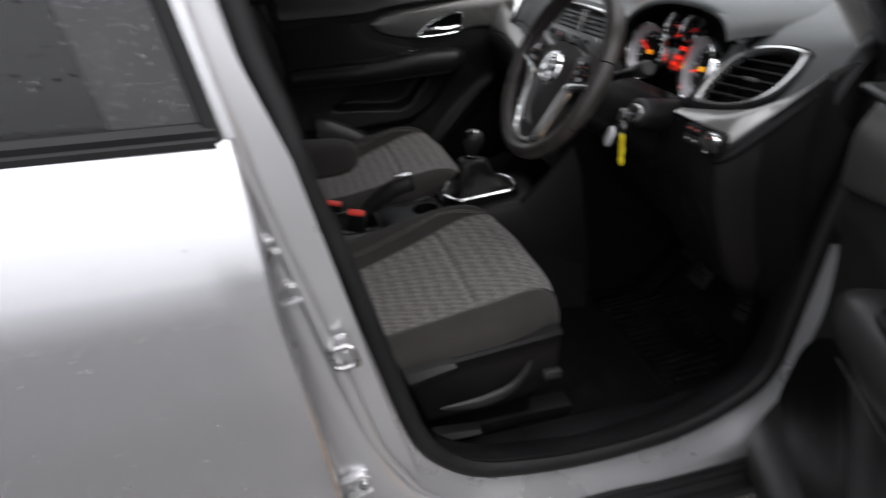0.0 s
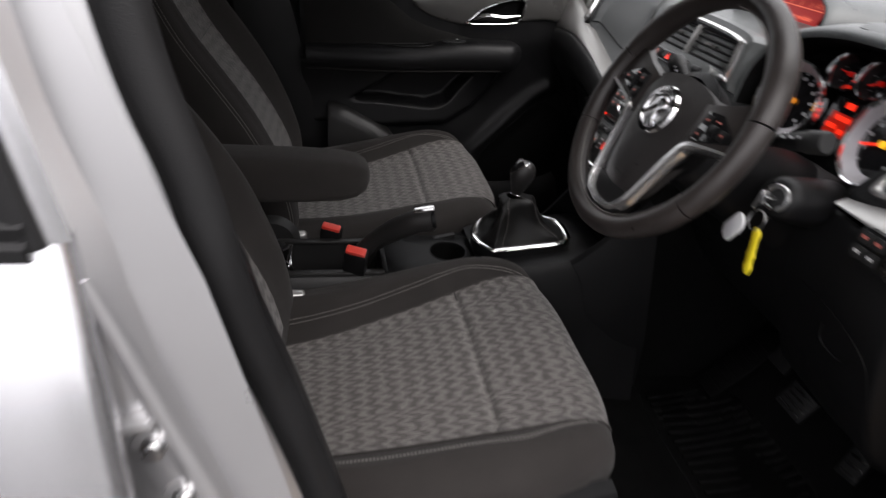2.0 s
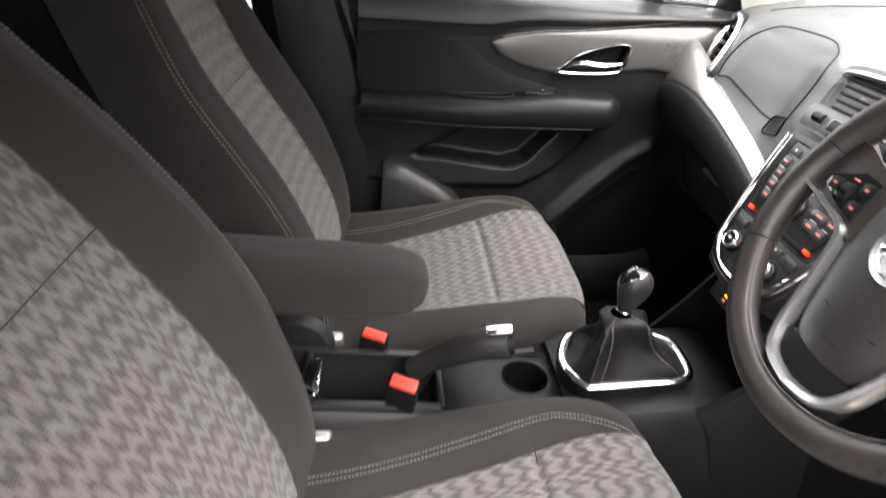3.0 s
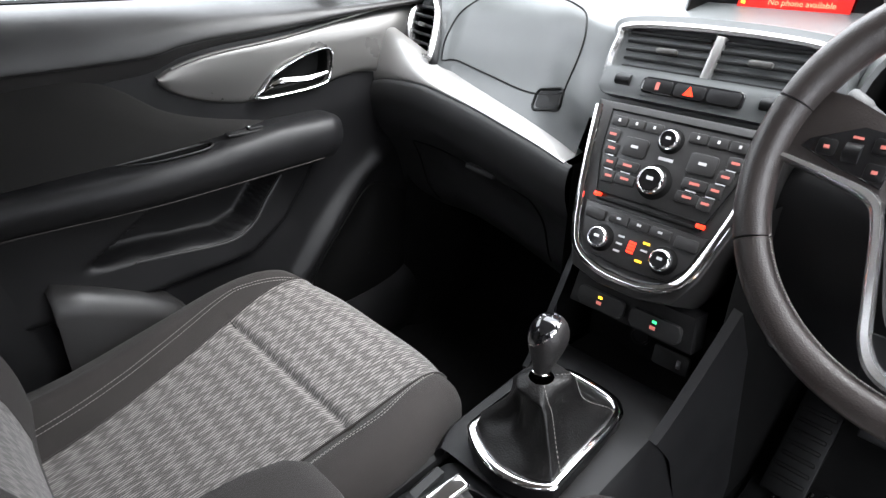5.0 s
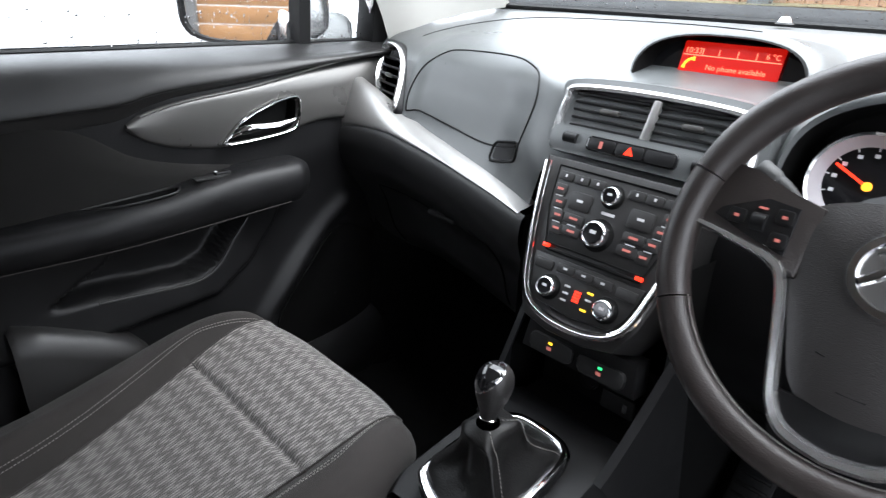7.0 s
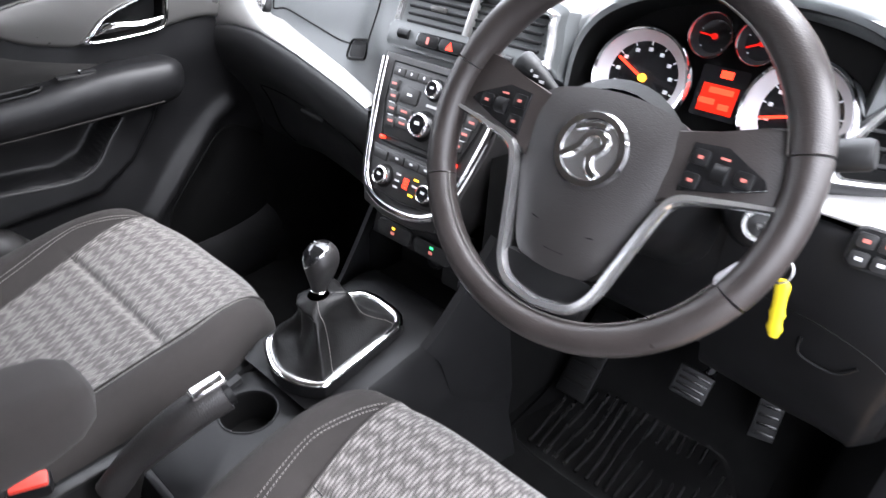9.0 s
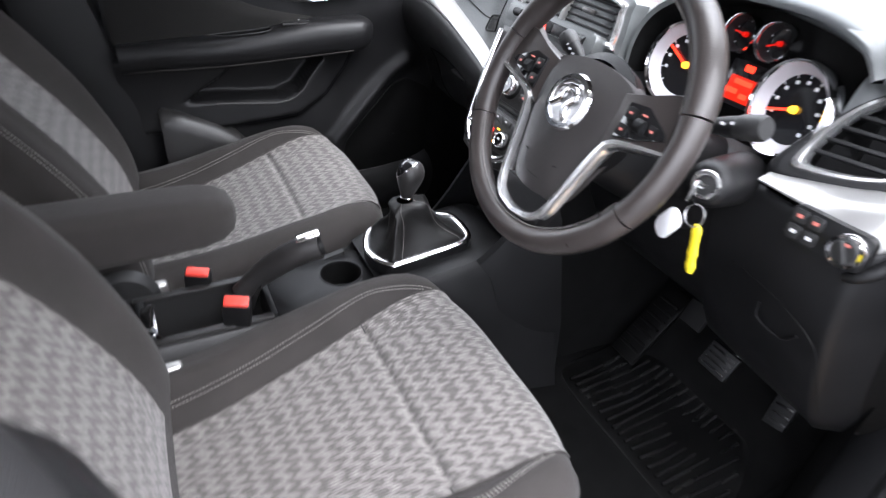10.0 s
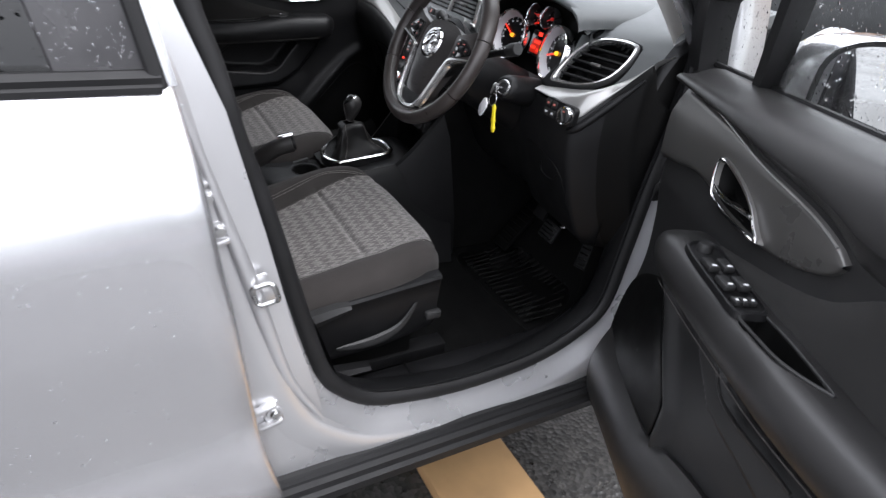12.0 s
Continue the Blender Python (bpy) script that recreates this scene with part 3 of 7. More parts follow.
part("door_skin", loft(rows, False, False, False), PAINT, rear, "silver paint beaded with rain drops", sharp=60)
rng = random.Random(11)
bm = bmesh.new()
for i in range(560):
    z, y = rng.uniform(0.46, 1.23), 0.10 - 0.95 * rng.random() ** 1.3
    y0 = lerp_table(z, FRONT_EDGE)
    y = min(y, y0 - 0.02)
    x = lerp_table(z, SKIN) + 0.012 * math.sin(math.pi * min(1, (y0 - 0.009 - y) / 1.05))
    slope = (lerp_table(z + 0.01, SKIN) - lerp_table(z - 0.01, SKIN)) / 0.02
    m = basis((x - 0.0004, y, z), (0, 1, 0), (slope, 0, 1))
    r = rng.uniform(0.0009, 0.0019) * (1.5 if rng.random() < 0.08 else 1)
    lathe([(r, 0.0), (0.85 * r, 0.28 * r), (0.5 * r, 0.48 * r), (0.05 * r, 0.55 * r)], 7, m @ Matrix.Diagonal((1, rng.uniform(1.0, 1.35), 1, 1)), bm)
tagged(part("rain_drops", bm, DROP, rear, "clear rain drops standing on the paint", sharp=80), kind="stuff")
fr = [[(0.812 - 0.13 * max(0, z - 1.2), lerp_table(z, [(1.245, 0.150), (1.6, 0.085)]), z), (0.815 - 0.13 * max(0, z - 1.2), lerp_table(z, [(1.245, 0.142), (1.6, 0.075)]), z), (0.815 - 0.13 * max(0, z - 1.2), lerp_table(z, [(1.245, 0.122), (1.6, 0.055)]), z), (0.79 - 0.13 * max(0, z - 1.2), lerp_table(z, [(1.245, 0.115), (1.6, 0.045)]), z)] for z in np.linspace(1.245, 1.6, 8)]
part("window_surround", loft(fr, False, False, False), PAINT, rear)
part("belt_trim", loft([[(x, y, z) for x, z in ((0.807, 1.236), (0.819, 1.239), (0.819, 1.247), (0.815, 1.250), (0.816, 1.258), (0.808, 1.265), (0.798, 1.265))] for y in (0.131, -0.3, -1.0)], False, False, False), RUBBER, rear, "grey-black window trim strip, wet")
part("window_trim", tube([(0.817 - 0.13 * max(0, z - 1.2), lerp_table(z, [(1.243, 0.129), (1.6, 0.06)]), z) for z in np.linspace(1.243, 1.6, 6)], 0.010, 8, flat=0.5, up=(1, 0, 0)), RUBBER, rear)
pane = part("pane", loft([[(0.806 - 0.13 * (z - 1.2), y, z) for y in (-1.0, -0.5, lerp_table(z, [(1.243, 0.030), (1.6, -0.036)]))] for z in (1.262, 1.4, 1.6)], False, False, False), TINT, rear, "dark tinted glass with rain drops")
part("pillar_cover", loft([[(0.806 - 0.13 * (z - 1.2), lerp_table(z, [(1.243, 0.020), (1.6, -0.048)]), z), (0.809 - 0.13 * (z - 1.2), lerp_table(z, [(1.243, 0.023), (1.6, -0.045)]), z), (0.809 - 0.13 * (z - 1.2), lerp_table(z, [(1.243, 0.123), (1.6, 0.055)]), z)] for z in (1.262, 1.34, 1.42, 1.50, 1.6)], False, False, False), COVER, rear, "black plastic panel ahead of the glass, wet with drops")
pane.visible_shadow = False

bm = bmesh.new()
for i in range(520):
    z = rng.uniform(1.27, 1.56)
    y = lerp_table(z, [(1.243, 0.118), (1.6, 0.050)]) - rng.uniform(0.004, 0.10) if i < 260 else 0.0 - 0.55 * rng.random()
    m = basis((0.8092 - 0.13 * (z - 1.2) if i < 260 else 0.8062 - 0.13 * (z - 1.2), y, z), (0, 1, 0), (-0.13, 0, 1))
    r = rng.uniform(0.0008, 0.0022)
    lathe([(r, 0.0), (0.85 * r, 0.25 * r), (0.5 * r, 0.42 * r), (0.05 * r, 0.48 * r)], 8, m @ Matrix.Diagonal((1, rng.uniform(1.0, 1.6), 1, 1)), bm)
tagged(part("window_drops", bm, DROP, rear, "rain drops on the rear window", sharp=80), kind="stuff")

# ---- striker and hinges on the jamb ----
st = thing("door_striker", (0.80, 0.242, 0.907), "zinc-plated steel door striker loop on the silver jamb", "door striker")
m = basis((0.799, 0.242, 0.907), (0, 1, 0.25), (0, -0.25, 1))
part("striker_plate", prism(rounded(0.030, 0.056, 0.006), 0.0, 0.004, m, 0.001), PAINT_DRY, st)
part("striker_loop", tube([m @ Vector(q) for q in [(0.017 * math.copysign(abs(math.cos(t)) ** 0.35, math.cos(t)), 0.019 * math.copysign(abs(math.sin(t)) ** 0.35, math.sin(t)), 0.020 + 0.006 * math.cos(t)) for t in (2 * math.pi * i / 40 for i in range(40))]], 0.0042, 10, True), STEEL, st)
for zz, yy, tall in ((1.058, 0.172, 0.112), (0.628, 0.246, 0.056)):
    hg = thing("hinge_bracket", (0.80, yy, zz), "silver-painted steel bracket on the door jamb with bolts", "bracket", "jamb brackets")
    m = basis((0.800, yy, zz), (0, 1, 0.25), (0, -0.25, 1))
    part("hinge_leaf", box((0, 0, 0.002), (0.034, tall - 0.004, 0.010), m, 0.003), PAINT_DRY, hg)
    for dz in (0.5, -0.5):
        part("hinge_arm", box((-0.010, dz * (tall - 0.014), 0.008), (0.046, 0.010, 0.016), m, 0.004), PAINT_DRY, hg)
    for dz in ((0.026, -0.030) if tall > 0.1 else (0.0,)):
        part("washer", lathe([(0.0, 0.0075), (0.0145, 0.0075), (0.016, 0.004)], 18, m @ Matrix.Translation((0.004, dz, 0.002))), PAINT_DRY, hg)
        part("bolt", lathe([(0.0, 0.014), (0.004, 0.014), (0.0075, 0.0135), (0.009, 0.010), (0.009, 0.004)], 12, m @ Matrix.Translation((0.004, dz, 0.004))), STEEL, hg)

# ---- door check strap bolt on the front pillar ----
ck = thing("door_check", (0.775, 1.15, 0.95), "small black door check bolt on the front jamb", "door check")
m = basis((0.772, 1.150, 0.95), (0, 1, 0), (0, 0, 1))
part("check_plate", prism(rounded(0.034, 0.044, 0.006), 0.0, 0.004, m, 0.001), RUBBER, ck)
part("check_bolt", lathe([(0.0, 0.016), (0.009, 0.016), (0.010, 0.013), (0.010, 0.003)], 12, m), DARK, ck)


# ---- seats ----
def shell(cx, prof, hw, iw, bol, edge, side, back, low=None):
    """A padded shell over a side profile (y, z): u across (-1..1 the face, 1..2 the rounded edge, 2..3 the side), t along it.
    hw, iw, bol: half width, half width of the centre panel and height of the raised sides, as tables over t."""
    raw = spline([(0, y, z) for y, z in prof], 12)
    far = [0.0]
    for a, b in zip(raw, raw[1:]):
        far.append(far[-1] + (b - a).length)
    n, line, i = 120, [], 0
    for k in range(n + 1):
        d = far[-1] * k / n
        while i < len(raw) - 2 and far[i + 1] < d:
            i += 1
        line.append(raw[i].lerp(raw[i + 1], (d - far[i]) / (far[i + 1] - far[i])))

    def point(u, t, lift=0.0):
        f = min(max(t, 0.0), 1.0) * n
        i = min(int(f), n - 1)
        c = line[i].lerp(line[i + 1], f - i)
        a, b = line[max(i - 3, 0)], line[min(i + 4, n)]
        d = (b - a).normalized()
        nrm = Vector((0, -d.z, d.y)) * back
        au, s = abs(u), 1 if u >= 0 else -1
        uc = min(au, 1.0)
        wf = lerp_table(t, hw) - edge
        ui = min(lerp_table(t, iw) / wf, 0.9)
        up = lerp_table(t, bol) * (step(ui - 0.06, min(1.0, ui + 0.34), uc) - 0.25 * step(0.88, 1.0, uc)) - 0.010 * (1 - uc * uc)
        if back > 0 and uc < ui:
            up -= 0.0065 * math.exp(-((t - 0.60) / 0.010) ** 2)
        out, drop = 0.0, 0.0
        if au > 1:
            g = min(au - 1, 1.0) * math.pi / 2
            out, drop = edge * math.sin(g), edge * (1 - math.cos(g)) + max(0.0, au - 2) * side
        p = c + nrm * (up + lift - drop)
        p.x = cx + s * (wf * uc + out + lift * (1 if au > 1 else 0))
        p.y -= 0.040 * uc ** 3.2 * step(0.5, 0.95, t) * (1 if back > 0 else 0)
        if low is not None and au > 2:
            p.z = p.z + (min(p.z, low(p.y)) - p.z) * (au - 2)
        return p
    return point, lambda t: lerp_table(t, iw) / (lerp_table(t, hw) - edge)


def stitches(pts, parent, r=0.0006, name="stitching"):
    """A row of short thread stitches along a line."""
    bm, step_len, on = bmesh.new(), 0.0055, 0.0038
    seglen = [(b - a).length for a, b in zip(pts, pts[1:])]
    total, d = sum(seglen), 0.0

    def at(s):
        for a, b, q in zip(pts, pts[1:], seglen):
            if s <= q:
                return a.lerp(b, s / q if q else 0)
            s -= q
        return pts[-1]
    while d + on < total:
        tube([at(d), at(d + on)], r, 4, bm=bm)
        d += step_len
    return part(name, bm, THREAD, parent)


def front_seat(cx, driver):
    who = "driver's" if driver else "passenger"
    out = 1 if driver else -1
    seat = thing("front_seat", (cx, 0.42, 0.44), "dark grey cloth %s seat with a patterned woven centre" % who, "car seat", "front seats")
    us = [-3, -2.5, -2] + [-2 + 0.2 * i for i in range(1, 5)] + list(np.linspace(-1, 1, 41)) + [1 + 0.2 * i for i in range(1, 6)] + [2.5, 3]
    seam_z = lambda y: 0.668 + 0.10 * y
    P, ins = shell(cx, [(0.10, 0.668), (0.20, 0.672), (0.30, 0.686), (0.42, 0.716), (0.53, 0.748), (0.62, 0.771), (0.680, 0.776), (0.718, 0.765), (0.740, 0.738), (0.745, 0.702), (0.738, 0.66)],
                   [(0, 0.272), (0.6, 0.281), (0.75, 0.270), (0.86, 0.255), (1, 0.25)], [(0, 0.118), (0.25, 0.140), (0.5, 0.166), (0.72, 0.188), (0.8, 0.19), (1, 0.19)],
                   [(0, 0.060), (0.25, 0.054), (0.5, 0.044), (0.7, 0.030), (0.8, 0.020), (0.9, 0.006), (1, 0.0)], 0.048, 0.03, 1, seam_z)
    ts = sorted(list(np.linspace(0, 1, 64)) + list(np.linspace(0.575, 0.625, 15)))
    part("cushion", loft([[P(u, t) for u in us] for t in ts], False, False, False), CLOTH, seat, "dark grey cloth seat cushion with raised sides", sharp=75)
    it = sorted(list(np.linspace(0.0, 0.872, 50)) + list(np.linspace(0.575, 0.625, 15)))
    part("cushion_insert", loft([[P(k * ins(t), t, 0.0025) for k in np.linspace(-1, 1, 27)] for t in it], False, False, False, uv=True), INSERT, seat, "woven centre panel in a broken zigzag of pale grey threads", sharp=75)
    edge_l = [(-ins(t), t) for t in it] + [(k * ins(0.872), 0.872) for k in np.linspace(-1, 1, 25)] + [(ins(t), t) for t in it[::-1]]
    part("insert_seam", tube([P(u, t, 0.001) for u, t in edge_l], 0.0024, 6), CLOTH, seat)
    part("cross_seam", tube([P(k * ins(0.60), 0.60, 0.0012) for k in np.linspace(-1, 1, 25)], 0.0015, 6), HARD, seat)
    for s in (-1, 1):
        for uu in (0.13, 0.155):
            stitches([P(s * (min(ins(t), 0.8) + uu - 0.05 * step(0.6, 0.85, t)), t, 0.0008) for t in np.linspace(0.02, 0.90, 44)], seat)
    stitches([P(u, 0.915, 0.0008) for u in np.linspace(-0.95, 0.95, 34)], seat)
    # backrest
    prof = [(0.225, 0.66), (0.215, 0.72), (0.198, 0.79), (0.170, 0.86), (0.124, 0.95), (0.064, 1.04), (0.004, 1.12), (-0.056, 1.205), (-0.105, 1.29), (-0.135, 1.345), (-0.165, 1.375), (-0.21, 1.38)] if driver else \
           [(0.225, 0.66), (0.218, 0.72), (0.204, 0.79), (0.174, 0.86), (0.122, 0.95), (0.058, 1.04), (0.010, 1.115), (-0.030, 1.20), (-0.070, 1.29), (-0.098, 1.345), (-0.13, 1.375), (-0.175, 1.38)]
    B, bins = shell(cx, prof, [(0, 0.262), (0.2, 0.270), (0.35, 0.280), (0.6, 0.278), (0.85, 0.225), (1, 0.16)], [(0, 0.135), (0.3, 0.138), (0.6, 0.140), (0.85, 0.115), (1, 0.09)],
                    [(0, 0.012), (0.25, 0.034), (0.5, 0.050), (0.75, 0.035), (0.9, 0.015), (1, 0.0)], 0.046, 0.075, -1)
    part("backrest", loft([[B(u, t) for u in us] for t in np.linspace(0, 1, 60)], False, False, False), CLOTH, seat, "dark grey cloth backrest with raised side bolsters", sharp=75)
    bt = list(np.linspace(0.06, 0.90, 46))
    part("backrest_insert", loft([[B(k * bins(t), t, 0.0025) for k in np.linspace(-1, 1, 25)] for t in bt], False, False, False, uv=True), INSERT, seat, "woven centre panel of the backrest", sharp=75)
    part("backrest_seam", tube([B(k * bins(0.555), 0.555, 0.0014) for k in np.linspace(-1, 1, 22)], 0.0016, 6), SOFT, seat)
    for s in (-1, 1):
        part("backrest_piping", tube([B(s * bins(t), t, 0.001) for t in bt], 0.0024, 6), CLOTH, seat)
        for uu in (1.42, 1.52):
            stitches([B(s * uu, t, 0.0008) for t in np.linspace(0.03, 0.92, 44)], seat, 0.0007)
    part("backrest_shell", loft([[B(u, t, -0.155) + Vector((0, 0, 0)) for u in np.linspace(-0.97, 0.97, 11)] + [B(u, t, -0.10) for u in (1.1, 0, -1.1)] for t in np.linspace(0.02, 0.95, 12)]), HARD, seat)
    # plastic side trim with levers, and frame below
    for s in (-1, 1):
        rows = [[(cx + s * x, y, z) for x, z in ((0.262, zt + 0.004), (0.284, zt + 0.001), (0.288, zt - 0.006), (0.283, zt - 0.014), (0.280, zt - 0.05), (0.276, zb + 0.03), (0.262, zb), (0.235, zb))] for y, zt, zb in [(y, seam_z(y), lerp_table(y, [(0.02, 0.56), (0.35, 0.545), (0.55, 0.55), (0.68, 0.58)])) for y in (0.02, 0.15, 0.25, 0.35, 0.45, 0.55, 0.62, 0.66, 0.68)]]
        part("side_valance", loft(rows, True, False, True), HARD, seat, "black plastic seat side trim", sharp=50)
    if driver:
        part("height_lever", loft([[(cx + 0.282 + x, y, 0.684 + 0.22 * (y - 0.33) + z * h) for x, z in ((0, -0.5), (0.018, -0.45), (0.024, 0), (0.018, 0.45), (0, 0.5))] for y, h in ((0.16, 0.01), (0.20, 0.032), (0.30, 0.040), (0.38, 0.038), (0.43, 0.028), (0.455, 0.010))], True), SOFT, seat, "black seat height lever")
        part("recline_dish", tube(spline([(cx + 0.282, 0.43, 0.590), (cx + 0.284, 0.52, 0.592), (cx + 0.284, 0.585, 0.618), (cx + 0.282, 0.622, 0.672)], 6), [0.003, 0.006, 0.008, 0.010, 0.012, 0.013, 0.014, 0.014, 0.014, 0.013, 0.012, 0.011, 0.010, 0.009, 0.008, 0.007, 0.006, 0.005, 0.003], 8, flat=0.6, up=(1, 0, 0)), SOFT, seat)
        part("tilt_lever", loft([[(cx + 0.272 + x, y, 0.520 + z * h) for x, z in ((0, -0.5), (0.022, -0.4), (0.03, 0), (0.022, 0.45), (0, 0.5))] for y, h in ((0.26, 0.012), (0.32, 0.03), (0.42, 0.034), (0.51, 0.012))], True), HARD, seat)
    for s in (-1, 1):
        part("seat_rail", box((cx + s * 0.21, 0.42, 0.462), (0.05, 0.66, 0.035), None, 0.006), HARD, seat)
        part("seat_frame", box((cx + s * 0.21, 0.42, 0.53), (0.03, 0.46, 0.13), None, 0.01), DARK, seat)
    part("seat_pan", box((cx, 0.38, 0.595), (0.50, 0.56, 0.09), None, 0.02), DARK, seat)
    part("front_apron", loft([[(cx + 0.24 * k, 0.724 - 0.05 * k ** 4, 0.69), (cx + 0.235 * k, 0.712 - 0.05 * k ** 4, 0.63), (cx + 0.23 * k, 0.68 - 0.05 * k ** 4, 0.575)] for k in np.linspace(-1, 1, 15)], False, False, False), HARD, seat)
    part("front_bracket", box((cx + out * 0.282, 0.668, 0.628), (0.02, 0.040, 0.022), None, 0.006), SOFT, seat)
    part("hinge_cover", lathe([(0, 0.02), (0.05, 0.018), (0.06, 0.008), (0.062, 0.0)], 24, basis((cx - out * 0.275, 0.175, 0.715), (0, 1, 0), (0, 0, -out))), SOFT, seat)
    part("recliner_bracket", box((cx - out * (0.225 if driver else 0.262), 0.225, 0.712), (0.022, 0.052, 0.030), Matrix.Translation((0, 0, 0)), 0.008, seg=3), SATIN, seat, "pale grey recliner bracket")
    return seat


front_seat(0.355, True)
front_seat(-0.365, False)

# the fold-down armrest on the driver's seat
arm = thing("armrest", (0.03, 0.22, 0.88), "dark grey cloth folding armrest between the front seats", "armrest")
rows = []
for y, h, w, zc in ((0.02, 0.085, 0.040, 0.935), (0.05, 0.094, 0.044, 0.934), (0.15, 0.094, 0.046, 0.932), (0.25, 0.092, 0.046, 0.932), (0.32, 0.085, 0.045, 0.932), (0.350, 0.072, 0.041, 0.933), (0.368, 0.05, 0.032, 0.934), (0.375, 0.02, 0.018, 0.935)):
    rows.append([(0.035 + w * math.copysign(abs(math.cos(a)) ** 0.5, math.cos(a)), y, zc + h / 2 * math.copysign(abs(math.sin(a)) ** 0.5, math.sin(a))) for a in (2 * math.pi * i / 28 for i in range(28))])
part("armrest_pad", loft(rows), CLOTH, arm, sharp=80)
part("armrest_hinge", lathe([(0.0, 0.0), (0.045, 0.0), (0.045, 0.05), (0.0, 0.05)], 20, basis((0.04, 0.05, 0.93), (0, 1, 0), (0, 0, 1))), HARD, arm)

# rear bench, dark behind the front seats
bench = thing("rear_bench", (0, -0.6, 0.45), "dark grey cloth rear bench behind the front seats", "rear seat")
part("bench_cushion", box((0, -0.62, 0.60), (1.30, 0.50, 0.26), None, 0.05, seg=4), CLOTH, bench)
part("bench_backrest", box((0, 0, 0), (1.30, 0.18, 0.66), Matrix.Translation((0, -0.95, 0.98)) @ Matrix.Rotation(radians(18), 4, "X"), 0.06, seg=4), CLOTH, bench)


# ---- dashboard ----
def dash_shift(x):
    """How far the face of the dash stands forward of its usual line."""
    if x < 0:
        return -0.048 * step(-0.30, -0.15, x) + step(-0.49, -0.54, x) * (0.325 * (-x - 0.515) - 0.014)
    return -0.048 * step(0.20, 0.12, x) + 0.075 * step(0.15, 0.20, x) * step(0.522, 0.496, x) + step(0.496, 0.522, x) * (0.325 * (x - 0.515) - 0.014)


def strip_top(x):
    return lerp_table(-abs(x), [(-0.76, 1.212), (-0.70, 1.192), (-0.62, 1.164), (-0.55, 1.140), (-0.49, 1.124), (-0.387, 1.101), (-0.28, 1.079), (-0.205, 1.063), (-0.165, 1.052)])


def strip_low(x):
    return lerp_table(-abs(x), [(-0.76, 1.078), (-0.70, 1.088), (-0.64, 1.099), (-0.55, 1.103), (-0.47, 1.095), (-0.343, 1.078), (-0.232, 1.061), (-0.165, 1.048)])


def strip_y(x):
    return lerp_table(-abs(x), [(-0.76, 0.985), (-0.65, 0.985), (-0.45, 0.978), (-0.25, 0.955), (-0.15, 0.940)])


def dash_curve(x):
    """The dash from the windscreen to its lower face edge, in the plane x."""
    e, far, mid = dash_shift(x), (abs(x) / 0.7) ** 3, step(0.27, 0.15, abs(x))
    return spline([(x, 1.50 - 0.05 * (x / 0.66) ** 2, 1.333), (x, 1.36, 1.328 - 0.015 * far), (x, 1.21, 1.302 - 0.012 * far - 0.020 * mid), (x, 1.115 + 0.6 * e, 1.280 - 0.008 * far - 0.030 * mid), (x, 1.064 + e, 1.250 - 0.008 * far - 0.004 * mid), (x, 1.040 + e, 1.195), (x, 1.018 + e, 1.130), (x, strip_y(x) + 0.030, strip_top(x) - 0.004) if x < -0.15 else (x, 1.014 + e, 1.118)], 8)


def on_dash(x, z, lift=0.0):
    """The point of the dash face at x and height z, lifted outwards."""
    c = dash_curve(x)
    for a, b in zip(c[24:], c[25:]):
        if b.z <= z <= a.z:
            p = a.lerp(b, (a.z - z) / (a.z - b.z))
            d = (b - a).normalized()
            return p + Vector((0, d.z, -d.y)) * lift
    return c[-1].copy()


dash = thing("dashboard", (0, 1.2, 0.75), "dark grey grained plastic dashboard with satin silver strips", "dashboard")
xs = sorted(set(list(np.linspace(-0.715, 0.715, 64)) + [0.14, 0.17, 0.19, 0.21, 0.48] + list(np.linspace(0.495, 0.70, 26)) + list(np.linspace(-0.70, -0.495, 26))))


def vent_loop(s):
    """Place and outline of a side vent, leaf-shaped."""
    out_by, up_by = (0.0, 0.0) if s > 0 else (0.038, 0.008)
    m = basis((s * (0.515 + out_by), 1.0 + 0.325 * out_by + 0.5 * up_by, 1.144 + up_by), (1, s * 0.325, 0), (0, 0.5, 1))
    out = [(-0.004, -0.004), (0.012, 0.043), (0.038, 0.082), (0.075, 0.106), (0.118, 0.114), (0.150, 0.113), (0.162, 0.104), (0.155, 0.072), (0.134, 0.036), (0.103, 0.012), (0.065, -0.002), (0.022, -0.008)]
    return m, spline([(s * a, b, 0) for a, b in out], 5, True), Vector((s * 0.088, 0.052, 0))


def inside(p, loop):
    hit = False
    for a, b in zip(loop, loop[1:] + loop[:1]):
        if (a.y > p.y) != (b.y > p.y) and p.x < a.x + (b.x - a.x) * (p.y - a.y) / (b.y - a.y):
            hit = not hit
    return hit


